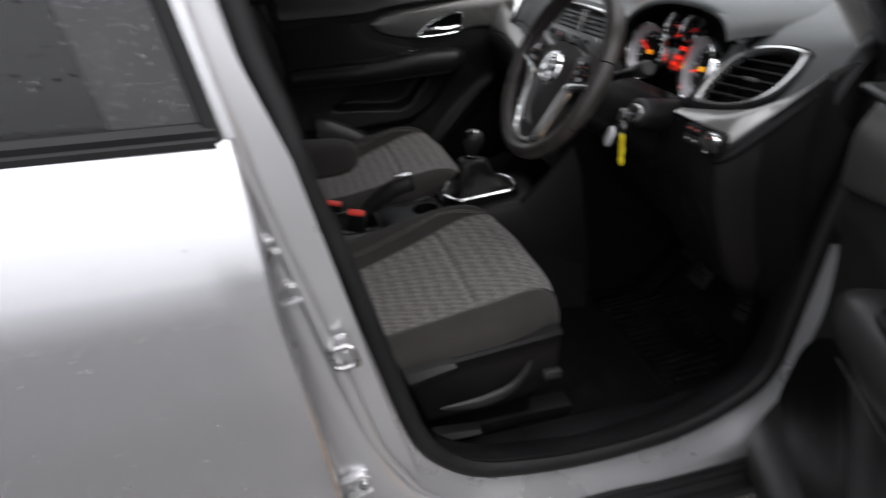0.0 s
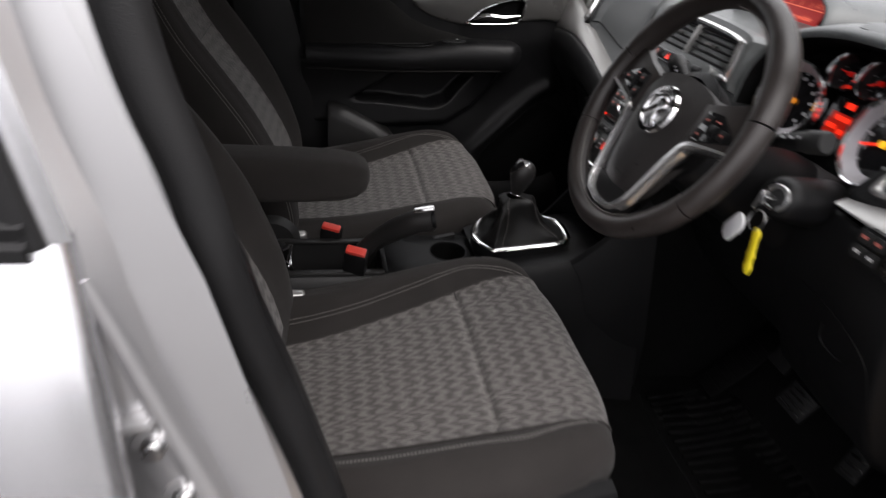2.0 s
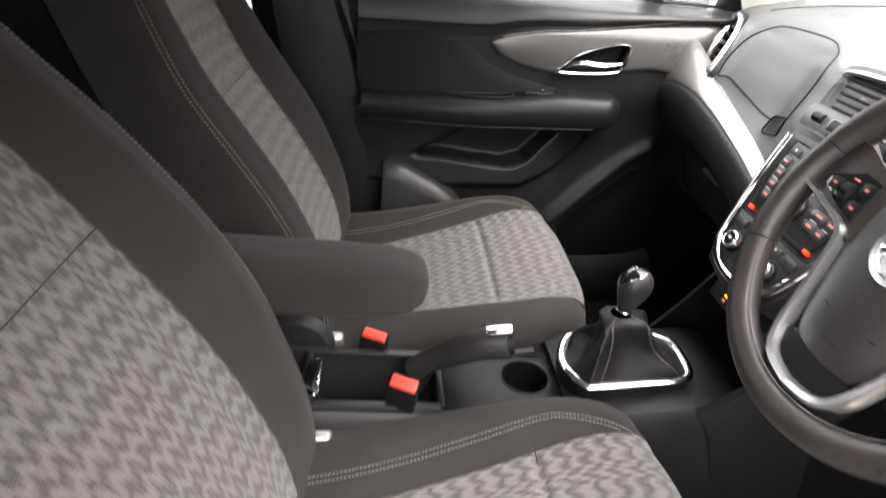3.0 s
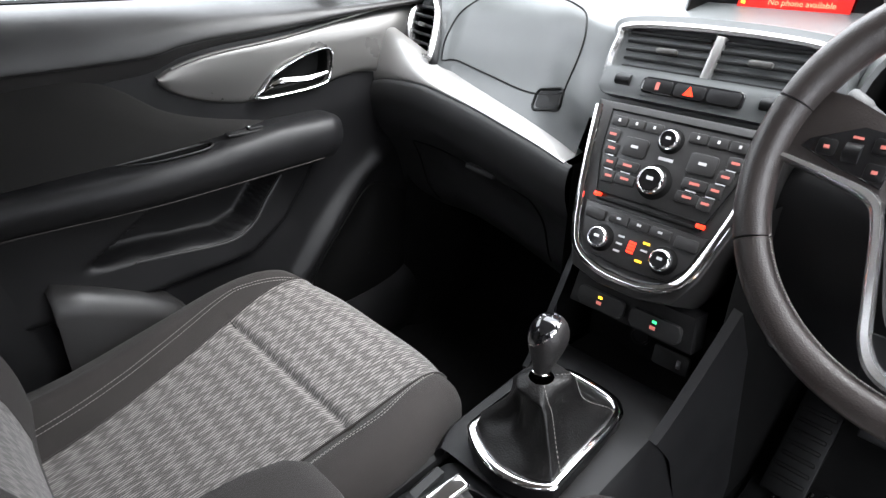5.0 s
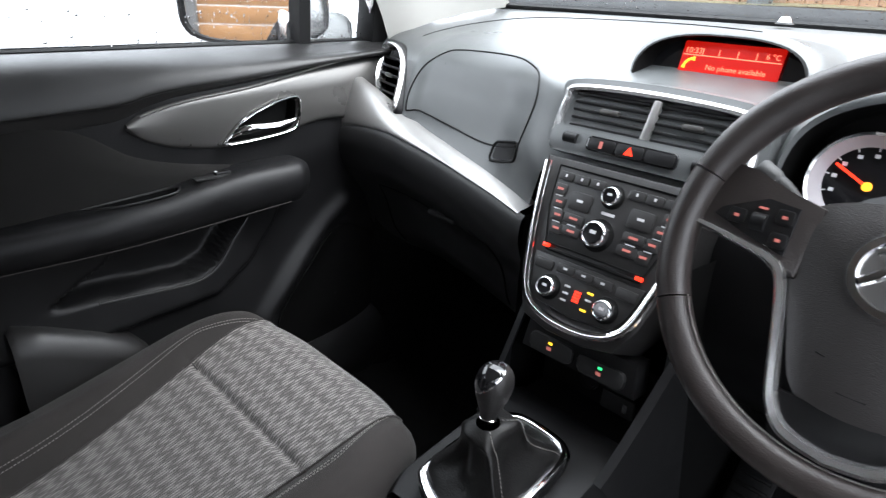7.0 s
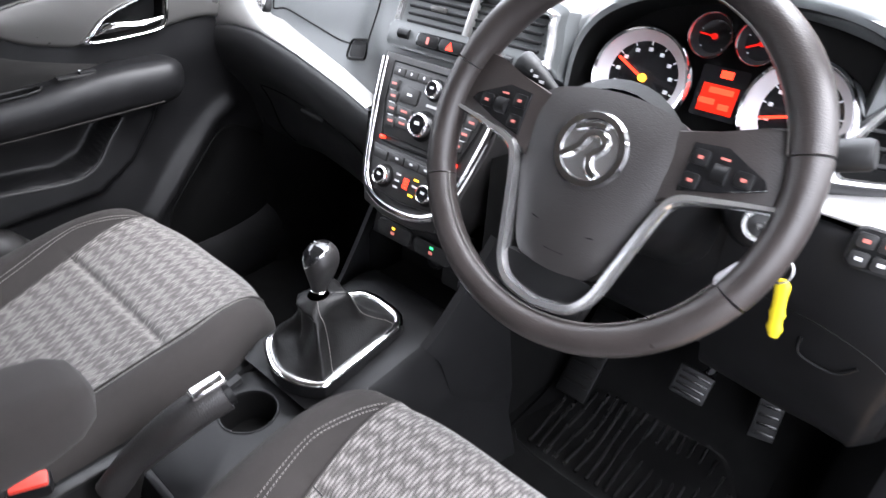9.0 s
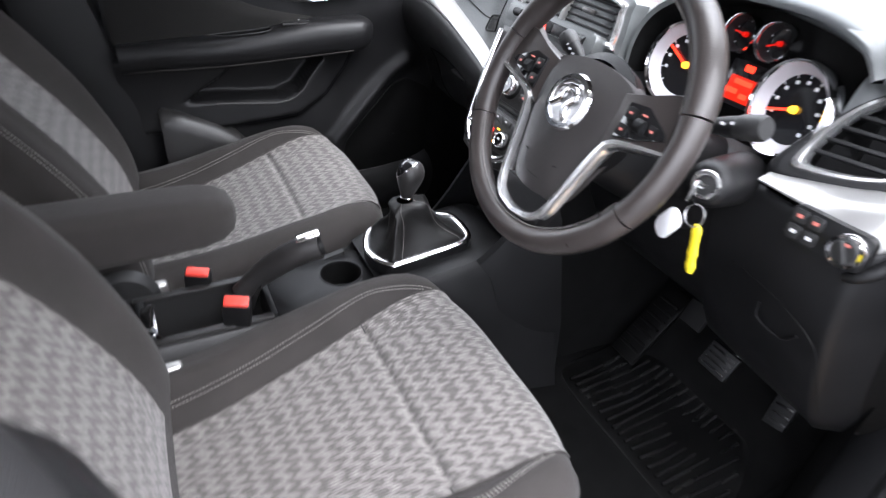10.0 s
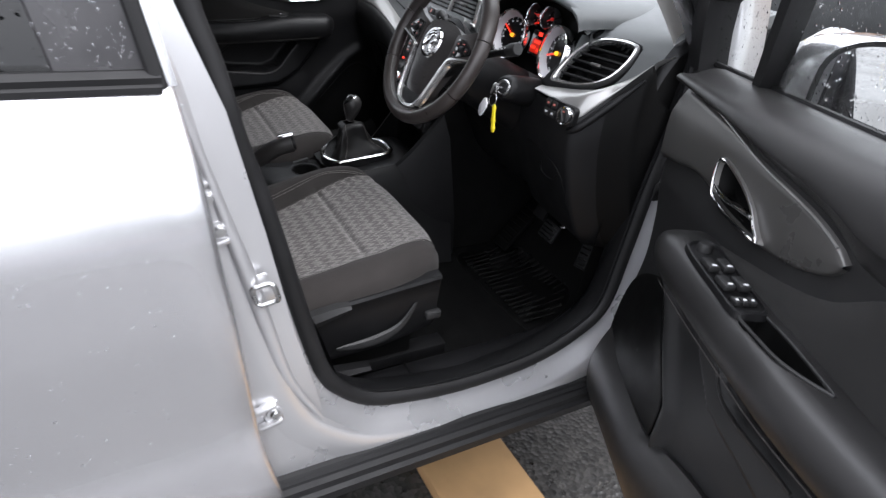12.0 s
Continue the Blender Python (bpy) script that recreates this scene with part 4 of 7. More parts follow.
top = loft([dash_curve(x) for x in xs], False, False, False)
for s in (-1, 1):
    m, loop, c = vent_loop(s)
    inv, ring = m.inverted(), [c + (p - c) * 0.99 for p in loop]
    gone = [f for f in top.faces if abs((inv @ f.calc_center_median()).z) < 0.05 and inside(inv @ f.calc_center_median(), ring)]
    bmesh.ops.delete(top, geom=gone, context="FACES")
part("dash_top", top, DASH, dash, "dark grey grained soft dash top", sharp=70)
for s in (-1, 1):
    end = [Vector((s * 0.715, p.y, p.z)) for p in dash_curve(s * 0.715)]
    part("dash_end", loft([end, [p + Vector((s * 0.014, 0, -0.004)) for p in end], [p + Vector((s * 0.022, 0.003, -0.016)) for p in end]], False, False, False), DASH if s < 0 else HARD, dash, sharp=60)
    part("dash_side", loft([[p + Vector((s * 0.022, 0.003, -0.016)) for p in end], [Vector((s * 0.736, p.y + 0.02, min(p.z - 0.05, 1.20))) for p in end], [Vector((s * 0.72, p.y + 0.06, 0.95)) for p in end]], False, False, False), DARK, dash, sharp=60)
# the outline of the airbag cover
cover = [(-0.524, 1.150), (-0.526, 1.185), (-0.508, 1.232), (-0.478, 1.258), (-0.44, 1.266), (-0.33, 1.268), (-0.270, 1.262), (-0.224, 1.250), (-0.206, 1.228), (-0.206, 1.195), (-0.214, 1.155), (-0.226, 1.136), (-0.30, 1.122), (-0.40, 1.135), (-0.49, 1.149), (-0.515, 1.147)]
part("airbag_outline", tube([on_dash(p.x, p.y, 0.0002) for p in spline([(a, b, 0) for a, b in cover], 7, True)], 0.0017, 6, True), DARK, dash)
# small blank beside the stack
blank = [(-0.252 + a, 1.121 + 0.22 * a + b) for a, b in rounded(0.070, 0.032, 0.010)]
part("blank_frame", tube([on_dash(x, z, 0.0008) for x, z in blank], 0.0024, 6, True), DARK, dash)
part("blank_cover", loft([[on_dash(-0.252 + (x + 0.252) * k, 1.121 + (z - 1.121) * k, 0.0012) for x, z in blank] for k in (0.82, 0.5, 0.02)], True, False, False), HARD, dash)
# defroster slots
def dash_height(x, y):
    c = dash_curve(x)
    for a, b in zip(c, c[1:]):
        if b.y <= y <= a.y:
            return a.z + (b.z - a.z) * (a.y - y) / (a.y - b.y)
    return c[-1].z


for s in (-1, 1):
    for i in range(1, 6):
        x, y = s * (0.598 + 0.0125 * i), 1.078 + 0.003 * i
        z0, z1 = dash_height(x, y - 0.010), dash_height(x, y + 0.010)
        part("defroster_slot", box((0, 0, 0), (0.0072, 0.027 - 0.003 * abs(i - 3), 0.0024), basis((x, y, 0.5 * (z0 + z1) + 0.0004), (1, 0, 0), (0, 0.020, z1 - z0)), 0.001), DARK, dash)


part("top_fold", tube([(x, y, dash_height(x, y) + 0.0004) for x, y, _ in spline([(-0.60, 1.13, 0), (-0.57, 1.25, 0), (-0.48, 1.335, 0), (-0.30, 1.365, 0), (-0.12, 1.37, 0), (0.0, 1.355, 0)], 8)], 0.0013, 6), DARK, dash)


def lower_rows(s, x0, x1, n):
    rows = []
    for x in np.linspace(x0, x1, n):
        y, z = strip_y(x), strip_low(x)
        k = step(-0.20, -0.30, -abs(x))
        rows.append(spline([(s * x, y, z), (s * x, y - 0.010, z - 0.010), (s * x, y - 0.012, z - 0.045), (s * x, y + 0.010, z - 0.095), (s * x, y + 0.045, z - 0.135), (s * x, y + 0.075, z - 0.18), (s * x, y + 0.11, z - 0.27), (s * x, y + 0.20, z - 0.34), (s * x, y + 0.36, z - 0.36)], 4))
    return rows


# passenger side: silver strip, padded edge, glovebox
part("silver_strip", loft([spline([(-x, strip_y(x) + 0.045, strip_top(x) + 0.004), (-x, strip_y(x) + 0.022, strip_top(x)), (-x, strip_y(x) + 0.003, 0.5 * (strip_top(x) + strip_low(x))), (-x, strip_y(x) - 0.004, strip_low(x)), (-x, strip_y(x) + 0.01, strip_low(x) - 0.004)], 4) for x in np.linspace(0.165, 0.745, 48)], False, False, False), SATIN, dash, "satin silver strip across the dash", sharp=70)
part("padded_edge", loft(lower_rows(-1, 0.150, 0.735, 30), False, False, False), SOFT, dash, "black padded lower dash and glovebox", sharp=70)


def on_lower(s, x, z):
    c = lower_rows(s, abs(x), abs(x) + 0.001, 2)[0]
    for a, b in zip(c, c[1:]):
        if b.z <= z <= a.z and a.z > b.z:
            return a.lerp(b, (a.z - z) / (a.z - b.z)) + Vector((0, -0.0008, 0.0004))
    return c[-1].copy()


part("glovebox_seam", tube([on_lower(-1, q.x, q.y) for q in spline([(a, b, 0) for a, b in ((-0.63, 0.80), (-0.635, 0.94), (-0.60, 0.962), (-0.45, 0.955), (-0.30, 0.945), (-0.262, 0.93), (-0.255, 0.80))], 10)], 0.0018, 6), DARK, dash)
hp = on_lower(-1, -0.400, 0.957)
part("glovebox_handle", box((0, 0, 0), (0.075, 0.020, 0.012), basis(hp + Vector((0, -0.004, 0)), (1, 0, -0.05), (0, 1, 0)), 0.005), SOFT, dash, "black glovebox catch")

# driver's side: silver strip with lamp switches, knee panel
part("silver_strip", loft([spline([(x, y + 0.06, zt + 0.006), (x, y + 0.02, zt), (x, y + 0.003, 0.5 * (zt + zl)), (x, y - 0.004, zl), (x, y + 0.012, zl - 0.004)], 4) for x, y, zt, zl in [(x, lerp_table(x, [(0.50, 0.965), (0.60, 0.962), (0.645, 0.968), (0.665, 0.985), (0.69, 1.020), (0.714, 1.048), (0.736, 1.066)]), lerp_table(x, [(0.50, 1.122), (0.58, 1.130), (0.63, 1.143), (0.66, 1.158), (0.69, 1.184), (0.714, 1.212), (0.736, 1.240)]), lerp_table(x, [(0.50, 1.112), (0.56, 1.112), (0.62, 1.098), (0.652, 1.094), (0.665, 1.112), (0.69, 1.155), (0.714, 1.196), (0.736, 1.228)])) for x in np.linspace(0.495, 0.736, 44)]], False, False, False), SATIN, dash, "satin silver strip under the side vent", sharp=70)
rows = []
for x in np.linspace(0.44, 0.736, 40):
    zt = lerp_table(x, [(0.44, 1.10), (0.60, 1.104), (0.652, 1.096), (0.665, 1.112), (0.69, 1.155), (0.714, 1.196), (0.736, 1.228)])
    y = lerp_table(x, [(0.44, 0.985), (0.6, 0.963), (0.648, 0.968), (0.665, 0.985), (0.69, 1.020), (0.714, 1.048), (0.736, 1.066)])
    f = step(0.64, 0.735, x)
    rows.append(spline([(x, y, zt), (x, y - 0.008, zt - 0.012), (x, y - 0.010, zt - 0.07 - 0.05 * f), (x, y + 0.008, zt - 0.15 - 0.08 * f), (x, y + 0.05, zt - 0.26 - 0.1 * f), (x, y + 0.12, zt - 0.34 - 0.12 * f), (x, y + 0.30, zt - 0.36 - 0.12 * f)], 5))
for dx, dy, dz in ((0.003, 0.010, -0.02), (0.005, 0.03, -0.07), (0.006, 0.12, -0.12)):
    rows.append([p + Vector((dx, dy, dz)) for p in rows[39]])
bead = spline([(0.640, 0.958, 1.060), (0.662, 0.966, 1.076), (0.690, 1.002, 1.122), (0.714, 1.032, 1.164), (0.736, 1.052, 1.198)], 6)
part("panel_bead", tube(bead, [0.003 + 0.006 * math.sin(math.pi * min(1.0, 0.15 + i / len(bead))) for i in range(len(bead))], 10), HARD, dash)
# outer side of the same knee panel, its shade painted as a deeper black
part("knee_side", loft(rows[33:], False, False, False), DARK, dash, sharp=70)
part("knee_panel", loft(rows[:34], False, False, False), HARD, dash, "black plastic panel under the steering column", sharp=70)
part("column_panel", loft([spline([(x, 1.02, 1.12), (x, 0.985, 1.09), (x, 0.985, 0.98), (x, 1.02, 0.90), (x, 1.09, 0.80), (x, 1.25, 0.75)], 5) for x in np.linspace(0.13, 0.46, 10)], False, False, False), HARD, dash)
part("fuse_cover_seam", tube([(x, y, z) for x, y, z in spline([(0.50, 0.965, 0.99), (0.58, 0.957, 0.985), (0.645, 0.957, 0.96), (0.665, 0.975, 0.90), (0.668, 1.01, 0.84)], 8)], 0.0010, 6), DARK, dash)
part("fuse_cover_grip", tube(spline([(0.555, 0.972, 0.955), (0.56, 0.975, 0.93), (0.60, 0.975, 0.925), (0.618, 0.972, 0.945)], 6), 0.0018, 6), HARD, dash)

# ---- round the lamp switches ----
sw = thing("light_switch", (0.612, 0.955, 1.078), "black headlamp switch panel with a chrome-ringed rotary knob", "light switch")
m = basis((0.612, 0.953, 1.095), (1, 0.06, 0.0), (0, 0.12, 1))
part("panel", prism(rounded(0.098, 0.044, 0.010, cx=-0.004), -0.01, 0.004, m, 0.002), HARD, sw)
for i, (dx, dy) in enumerate(((-0.040, 0.010), (-0.020, 0.010), (-0.040, -0.010), (-0.020, -0.010))):
    part("button", prism(rounded(0.017, 0.016, 0.003, cx=dx, cy=dy), 0.003, 0.0065, m, 0.001), SOFT, sw)
    part("button_legend", box((dx, dy, 0.0067), (0.007, 0.004, 0.0004), m), REDSOFT if i < 2 else PRINT, sw)
kn = m @ Matrix.Translation((0.024, 0.0, 0.004))
part("knob", lathe([(0, 0.014), (0.013, 0.014), (0.0155, 0.012), (0.016, 0.0)], 28, kn), SOFT, sw)
part("knob_ring", lathe([(0.0155, 0.012), (0.019, 0.013), (0.0205, 0.009), (0.0205, 0.0), (0.016, 0.0)], 32, kn), CHROME, sw)
part("knob_grip", box((0, 0, 0.016), (0.006, 0.026, 0.008), kn @ Matrix.Rotation(0.5, 4, "Z"), 0.002), SOFT, sw)
part("knob_legend", box((0.0, 0.009, 0.0145), (0.008, 0.003, 0.0006), kn), REDSOFT, sw)


# ---- air vents ----
def side_vent(s):
    v = thing("air_vent", (s * 0.60, 1.03, 1.14), "slatted black side air vent in a satin silver frame", "air vent", "side air vents")
    m, loop, c = vent_loop(s)
    ringrow = lambda k, z: [m @ (c + (p - c) * k + Vector((0, 0, z))) for p in loop]
    part("frame", loft([ringrow(1.07, -0.008), ringrow(1.07, 0.004), ringrow(1.03, 0.011), ringrow(0.96, 0.012), ringrow(0.90, 0.006), ringrow(0.88, -0.012)], True, False, False), SILVER, v, "satin silver frame")
    # the dark surround is wider below the frame than above it
    wide = lambda p: min(1.0, max(0.0, 0.5 + (c.y - p.y) / 0.06 + 0.3 * s * (p.x - c.x) / 0.08)) if s > 0 else 0.3
    around = lambda k, z: [m @ (c + (p - c) * (1 + k * (0.35 + 0.65 * wide(p))) + Vector((0, 0, z))) for p in loop]
    part("surround", loft([around(0.36, -0.022), around(0.32, -0.004), around(0.26, 0.004), around(0.16, 0.004), around(0.05, 0.003)], True, False, False), HARD, v, sharp=70)
    b = bmesh.new()
    loft([ringrow(0.90, 0.0), ringrow(0.86, -0.045)], True, False, False, b)
    b.faces.new([b.verts.new(p) for p in ringrow(0.86, -0.045)])
    part("duct", b, DARK, v)
    for i in range(5):
        h = 0.016 + 0.0175 * i
        xsr = [(p.x * s) for p in [c + (p - c) * 0.90 for p in loop] if abs(p.y - h) < 0.012]
        if len(xsr) < 2:
            continue
        a, z = min(xsr), max(xsr)
        part("slat", box((s * 0.5 * (a + z), h, -0.006), (z - a, 0.0045, 0.018), m, 0.0012), RUBBER, v)
    part("slider", box((s * 0.085, 0.05, 0.004), (0.026, 0.008, 0.012), m, 0.003), DOORSATIN, v)
    return v


side_vent(1)
side_vent(-1)

cv = thing("center_air_vent", (0, 1.0, 1.19), "pair of slatted black centre air vents in a satin silver frame", "air vent")
cm = basis((0.0, 0.992, 1.200), (1, 0, 0), (0, 0.28, 1))
outer = [(-0.142, -0.012), (-0.136, 0.030), (-0.122, 0.050), (0.0, 0.056), (0.130, 0.050), (0.144, 0.030), (0.150, -0.012), (0.138, -0.022), (0.0, -0.016), (-0.130, -0.022)]
loop = spline([(a, b, 0) for a, b in outer], 5, True)
cc = Vector((0.004, 0.018, 0))


def vrow(k, kz, z):
    return [cm @ Vector((cc.x + (p.x - cc.x) * k, cc.y + (p.y - cc.y) * kz, z)) for p in loop]


part("housing", loft([vrow(1.13, 1.45, -0.03), vrow(1.10, 1.32, -0.004), vrow(1.0, 1.0, 0.0)], True, False, False), DASH, cv)
part("frame", loft([vrow(1.03, 1.08, -0.004), vrow(1.02, 1.06, 0.005), vrow(0.985, 0.95, 0.008), vrow(0.95, 0.84, 0.005), vrow(0.94, 0.82, -0.012)], True, False, False), SILVER, cv, "satin silver frame")
b = bmesh.new()
loft([vrow(0.95, 0.84, 0.0), vrow(0.92, 0.80, -0.05)], True, False, False, b)
b.faces.new([b.verts.new(p) for p in vrow(0.92, 0.80, -0.05)])
part("duct", b, DARK, cv)
part("divider", box((0.004, 0.018, -0.004), (0.012, 0.060, 0.022), cm @ Matrix.Rotation(-0.12, 4, "Z"), 0.003), SATIN, cv)
for s in (-1, 1):
    for i in range(5):
        part("slat", box((0.004 + s * 0.066, -0.004 + 0.0115 * i, -0.008), (0.118, 0.0042, 0.020), cm @ Matrix.Translation((0, -0.004 + 0.0115 * i, -0.006)) @ Matrix.Rotation(0.30, 4, "X") @ Matrix.Translation((0, 0.004 - 0.0115 * i, 0.006)), 0.0012), RUBBER, cv)
    part("slider", box((0.004 + s * 0.062, 0.020, 0.003), (0.030, 0.008, 0.010), cm, 0.003), DOORSATIN, cv)

# row of switches below the centre vents
bar = thing("switch_bar", (0, 0.955, 1.165), "black bar of buttons with a red hazard triangle", "switch panel")
m = basis((0.003, 0.956, 1.181), (1, 0, 0), (0, 0.36, 0.93))
part("bar_base", prism(rounded(0.27, 0.040, 0.012), -0.03, -0.001, m, 0.004), DASH, bar)
part("bar_face", prism(rounded(0.136, 0.021, 0.006), -0.004, 0.003, m, 0.0015), GLOSS, bar)
for x in (-0.044, 0.0, 0.044):
    part("button", prism(rounded(0.041, 0.017, 0.004, cx=x), 0.002, 0.0042, m, 0.001), HARD, bar)
part("hazard_symbol", prism([(-0.007, -0.0055), (0.007, -0.0055), (0.0, 0.0065)], 0.0042, 0.0046, m), RED, bar, "red hazard triangle")
part("belt_symbol", box((-0.044, 0, 0.0044), (0.005, 0.010, 0.0005), m), REDSOFT, bar)
part("thumbwheel", lathe([(0.0, -0.011), (0.008, -0.011), (0.008, 0.011), (0.0, 0.011)], 18, m @ Matrix.Translation((-0.098, 0.002, -0.003)) @ Matrix.Rotation(math.pi / 2, 4, "Y")), HARD, bar)
part("thumbwheel", lathe([(0.0, -0.011), (0.008, -0.011), (0.008, 0.011), (0.0, 0.011)], 18, m @ Matrix.Translation((0.098, 0.002, -0.003)) @ Matrix.Rotation(math.pi / 2, 4, "Y")), HARD, bar)

# ---- information display on the dash top ----
dp = thing("information_display", (0.015, 1.17, 1.26), "hooded display with a glowing red screen", "car display")
m = basis((0.018, 1.150, 1.256), (1, 0, 0), (0, 0.34, 1))
hood = []
for k, (y, w, h) in enumerate(((1.135, 0.130, 0.072), (1.142, 0.136, 0.078), (1.165, 0.141, 0.079), (1.22, 0.147, 0.076), (1.30, 0.157, 0.070), (1.38, 0.165, 0.060))):
    hood.append([(0.018 + w * math.copysign(abs(math.cos(a)) ** 0.75, math.cos(a)), y + (0.03 * math.sin(a) if k < 3 else 0), 1.256 + h * math.sin(a) ** 0.62) for a in np.linspace(0.0001, math.pi - 0.0001, 25)])
part("hood", loft(hood, False, False, False), DASH, dp, sharp=70)
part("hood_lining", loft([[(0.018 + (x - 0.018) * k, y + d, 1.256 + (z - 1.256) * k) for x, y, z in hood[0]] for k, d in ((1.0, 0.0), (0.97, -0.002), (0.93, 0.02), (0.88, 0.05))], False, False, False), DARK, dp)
part("screen_back", prism([(p[0] * 0.118, p[1] * 0.066) for p in [(-1, -0.02), (1, -0.02), (0.97, 0.5), (0.8, 0.83), (0.5, 0.96), (0, 1.0), (-0.5, 0.96), (-0.8, 0.83), (-0.97, 0.5)]], -0.004, 0.0, basis((0.018, 1.172, 1.256), (1, 0, 0), (0, 0.30, 1))), GLOSS, dp)
m = basis((0.024, 1.168, 1.256), (1, 0, 0), (0, 0.30, 1))
part("screen", prism(rounded(0.150, 0.060, 0.003, cy=0.031), 0.001, 0.0025, m), REDDIM, dp, "glowing red screen")
part("screen_line", box((0.0, 0.040, 0.0029), (0.146, 0.0013, 0.0006), m), TEXTGLOW, dp)
for x in (-0.043, -0.018, 0.010, 0.037):
    part("screen_tick", box((x, 0.046, 0.0029), (0.0012, 0.010, 0.0006), m), TEXTGLOW, dp)
lettering("10:33", 0.0125, m @ Matrix.Translation((-0.058, 0.0465, 0.003)), TEXTGLOW, dp)
lettering("No phone available", 0.0115, m @ Matrix.Translation((0.012, 0.023, 0.003)), TEXTGLOW, dp)
lettering("BT", 0.0105, m @ Matrix.Translation((-0.060, 0.008, 0.003)), TEXTGLOW, dp)
lettering("6 °C", 0.011, m @ Matrix.Translation((0.060, 0.0475, 0.003)), TEXTGLOW, dp)
part("phone_symbol", tube([m @ Vector(q) for q in spline([(-0.068, 0.019, 0.003), (-0.066, 0.027, 0.003), (-0.060, 0.033, 0.003), (-0.052, 0.0345, 0.003)], 5)], [0.0032] * 3 + [0.0022] * 10 + [0.0032] * 3, 8, flat=0.3, up=m.to_3x3() @ Vector((0, 0, 1))), ORANGE, dp, "orange telephone symbol")
sn = thing("light_sensor", (0.012, 1.417, 1.341), "small clear dome light sensor on the dash top", "sensor")
part("dome", lathe([(0.0, 0.014), (0.007, 0.012), (0.011, 0.006), (0.012, 0.0)], 18, Matrix.Translation((0.012, 1.417, 1.340))), CHROME, sn)
part("dome_base", lathe([(0.012, 0.003), (0.016, 0.0)], 18, Matrix.Translation((0.012, 1.417, 1.340))), HARD, sn)

# ---- centre stack ----
stack = thing("center_stack", (0.008, 0.88, 0.86), "black radio and heater stack edged by a chrome strip", "radio")
SM = basis((0.008, 0.902, 1.073), (1, 0, 0), (0, 0.436, 0.9))
body = [(-0.128, 0.092), (-0.118, 0.0), (-0.095, -0.10), (-0.075, -0.14), (-0.03, -0.150), (0.03, -0.150), (0.075, -0.14), (0.095, -0.10), (0.118, 0.0), (0.128, 0.092)]
part("stack_body", prism(body, -0.10, -0.002, SM, 0.004), FASCIA, stack)
U = [(-0.121, 0.082, 0.003), (-0.112, 0.02, 0.003), (-0.098, -0.05, 0.003), (-0.084, -0.098, 0.003), (-0.066, -0.120, 0.003), (-0.035, -0.132, 0.003), (0.0, -0.135, 0.003), (0.035, -0.132, 0.003), (0.066, -0.120, 0.003), (0.084, -0.098, 0.003), (0.098, -0.05, 0.003), (0.112, 0.02, 0.003), (0.121, 0.082, 0.003)]
part("chrome_strip", tube([SM @ p for p in spline(U, 7)], 0.0062, 10, flat=0.6, up=SM.to_3x3() @ Vector((0, 0, 1))), CHROME, stack, "chrome strip in a deep curve")
rp = [(-0.100, 0.080), (0.100, 0.080), (0.094, 0.02), (0.078, -0.032), (-0.078, -0.032), (-0.094, 0.02)]
part("radio_face", prism(rp, -0.004, 0.002, SM, 0.002), FASCIA, stack, "black radio face")
part("radio_groove", tube([SM @ Vector((a * 0.99, b, 0.0022)) for a, b in rp], 0.0014, 6, True), DARK, stack)


def radio_button(x, y, w, h, legend=None, mat=None):
    btn = part("button", prism(rounded(w, h, min(w, h) * 0.18, 3, x, y), 0.001, 0.0042, SM, 0.0009), FASCIA, stack)
    if legend:
        part("legend", box((x, y + 0.001, 0.0044), (*legend, 0.0004), SM), mat or REDSOFT, btn)
    return btn


for i in range(3):
    for s in (-1, 1):
        radio_button(s * (0.026 + 0.026 * i) + (-0.004 if s < 0 else 0.004), 0.066, 0.024, 0.013, (0.003, 0.004), PRINT)
for s in (-1, 1):
    for i in range(4):
        radio_button(s * (0.084 - 0.0052 * i), 0.046 - 0.0185 * i, 0.019, 0.0165, (0.010, 0.0032))
        if i < 3:
            part("button_line", box((s * (0.082 - 0.0052 * i), 0.0370 - 0.0185 * i, 0.0044), (0.012, 0.0012, 0.0005), SM), PRINT, stack)
    radio_button(s * 0.047, 0.036, 0.036, 0.026, (0.010, 0.0035), PRINT)
    radio_button(s * 0.047, 0.010, 0.032, 0.014, (0.013, 0.0032))
    radio_button(s * 0.044, -0.008, 0.030, 0.014, (0.012, 0.0032))
    part("line", box((s * 0.046, 0.001, 0.0045), (0.014, 0.0012, 0.0005), SM), PRINT, stack)
part("station_bar", box((0.0, 0.031, 0.0035), (0.020, 0.004, 0.0006), SM), PRINT, stack)


def dial(x, y, r, h, parent, name="dial"):
    mm = SM @ Matrix.Translation((x, y, 0.001))
    d = part(name, lathe([(0, h), (r * 0.70, h), (r * 0.76, h - 0.001), (r * 0.78, h * 0.6)], 32, mm), GLOSS, parent)
    part("dial_ring", lathe([(r * 0.74, h - 0.0006), (r * 0.80, h + 0.0012), (r * 0.92, h), (r, h - 0.003), (r, 0.0), (r * 0.8, 0.0)], 40, mm), CHROME, d, "chrome ring")
    part("dial_base", lathe([(r, 0.003), (r * 1.25, 0.002), (r * 1.3, 0.0)], 36, mm), DARK, d)
    part("dial_mark", box((0.0, r * 0.1, h + 0.0003), (r * 0.5, r * 0.25, 0.0005), mm), PRINT, d)
    return d


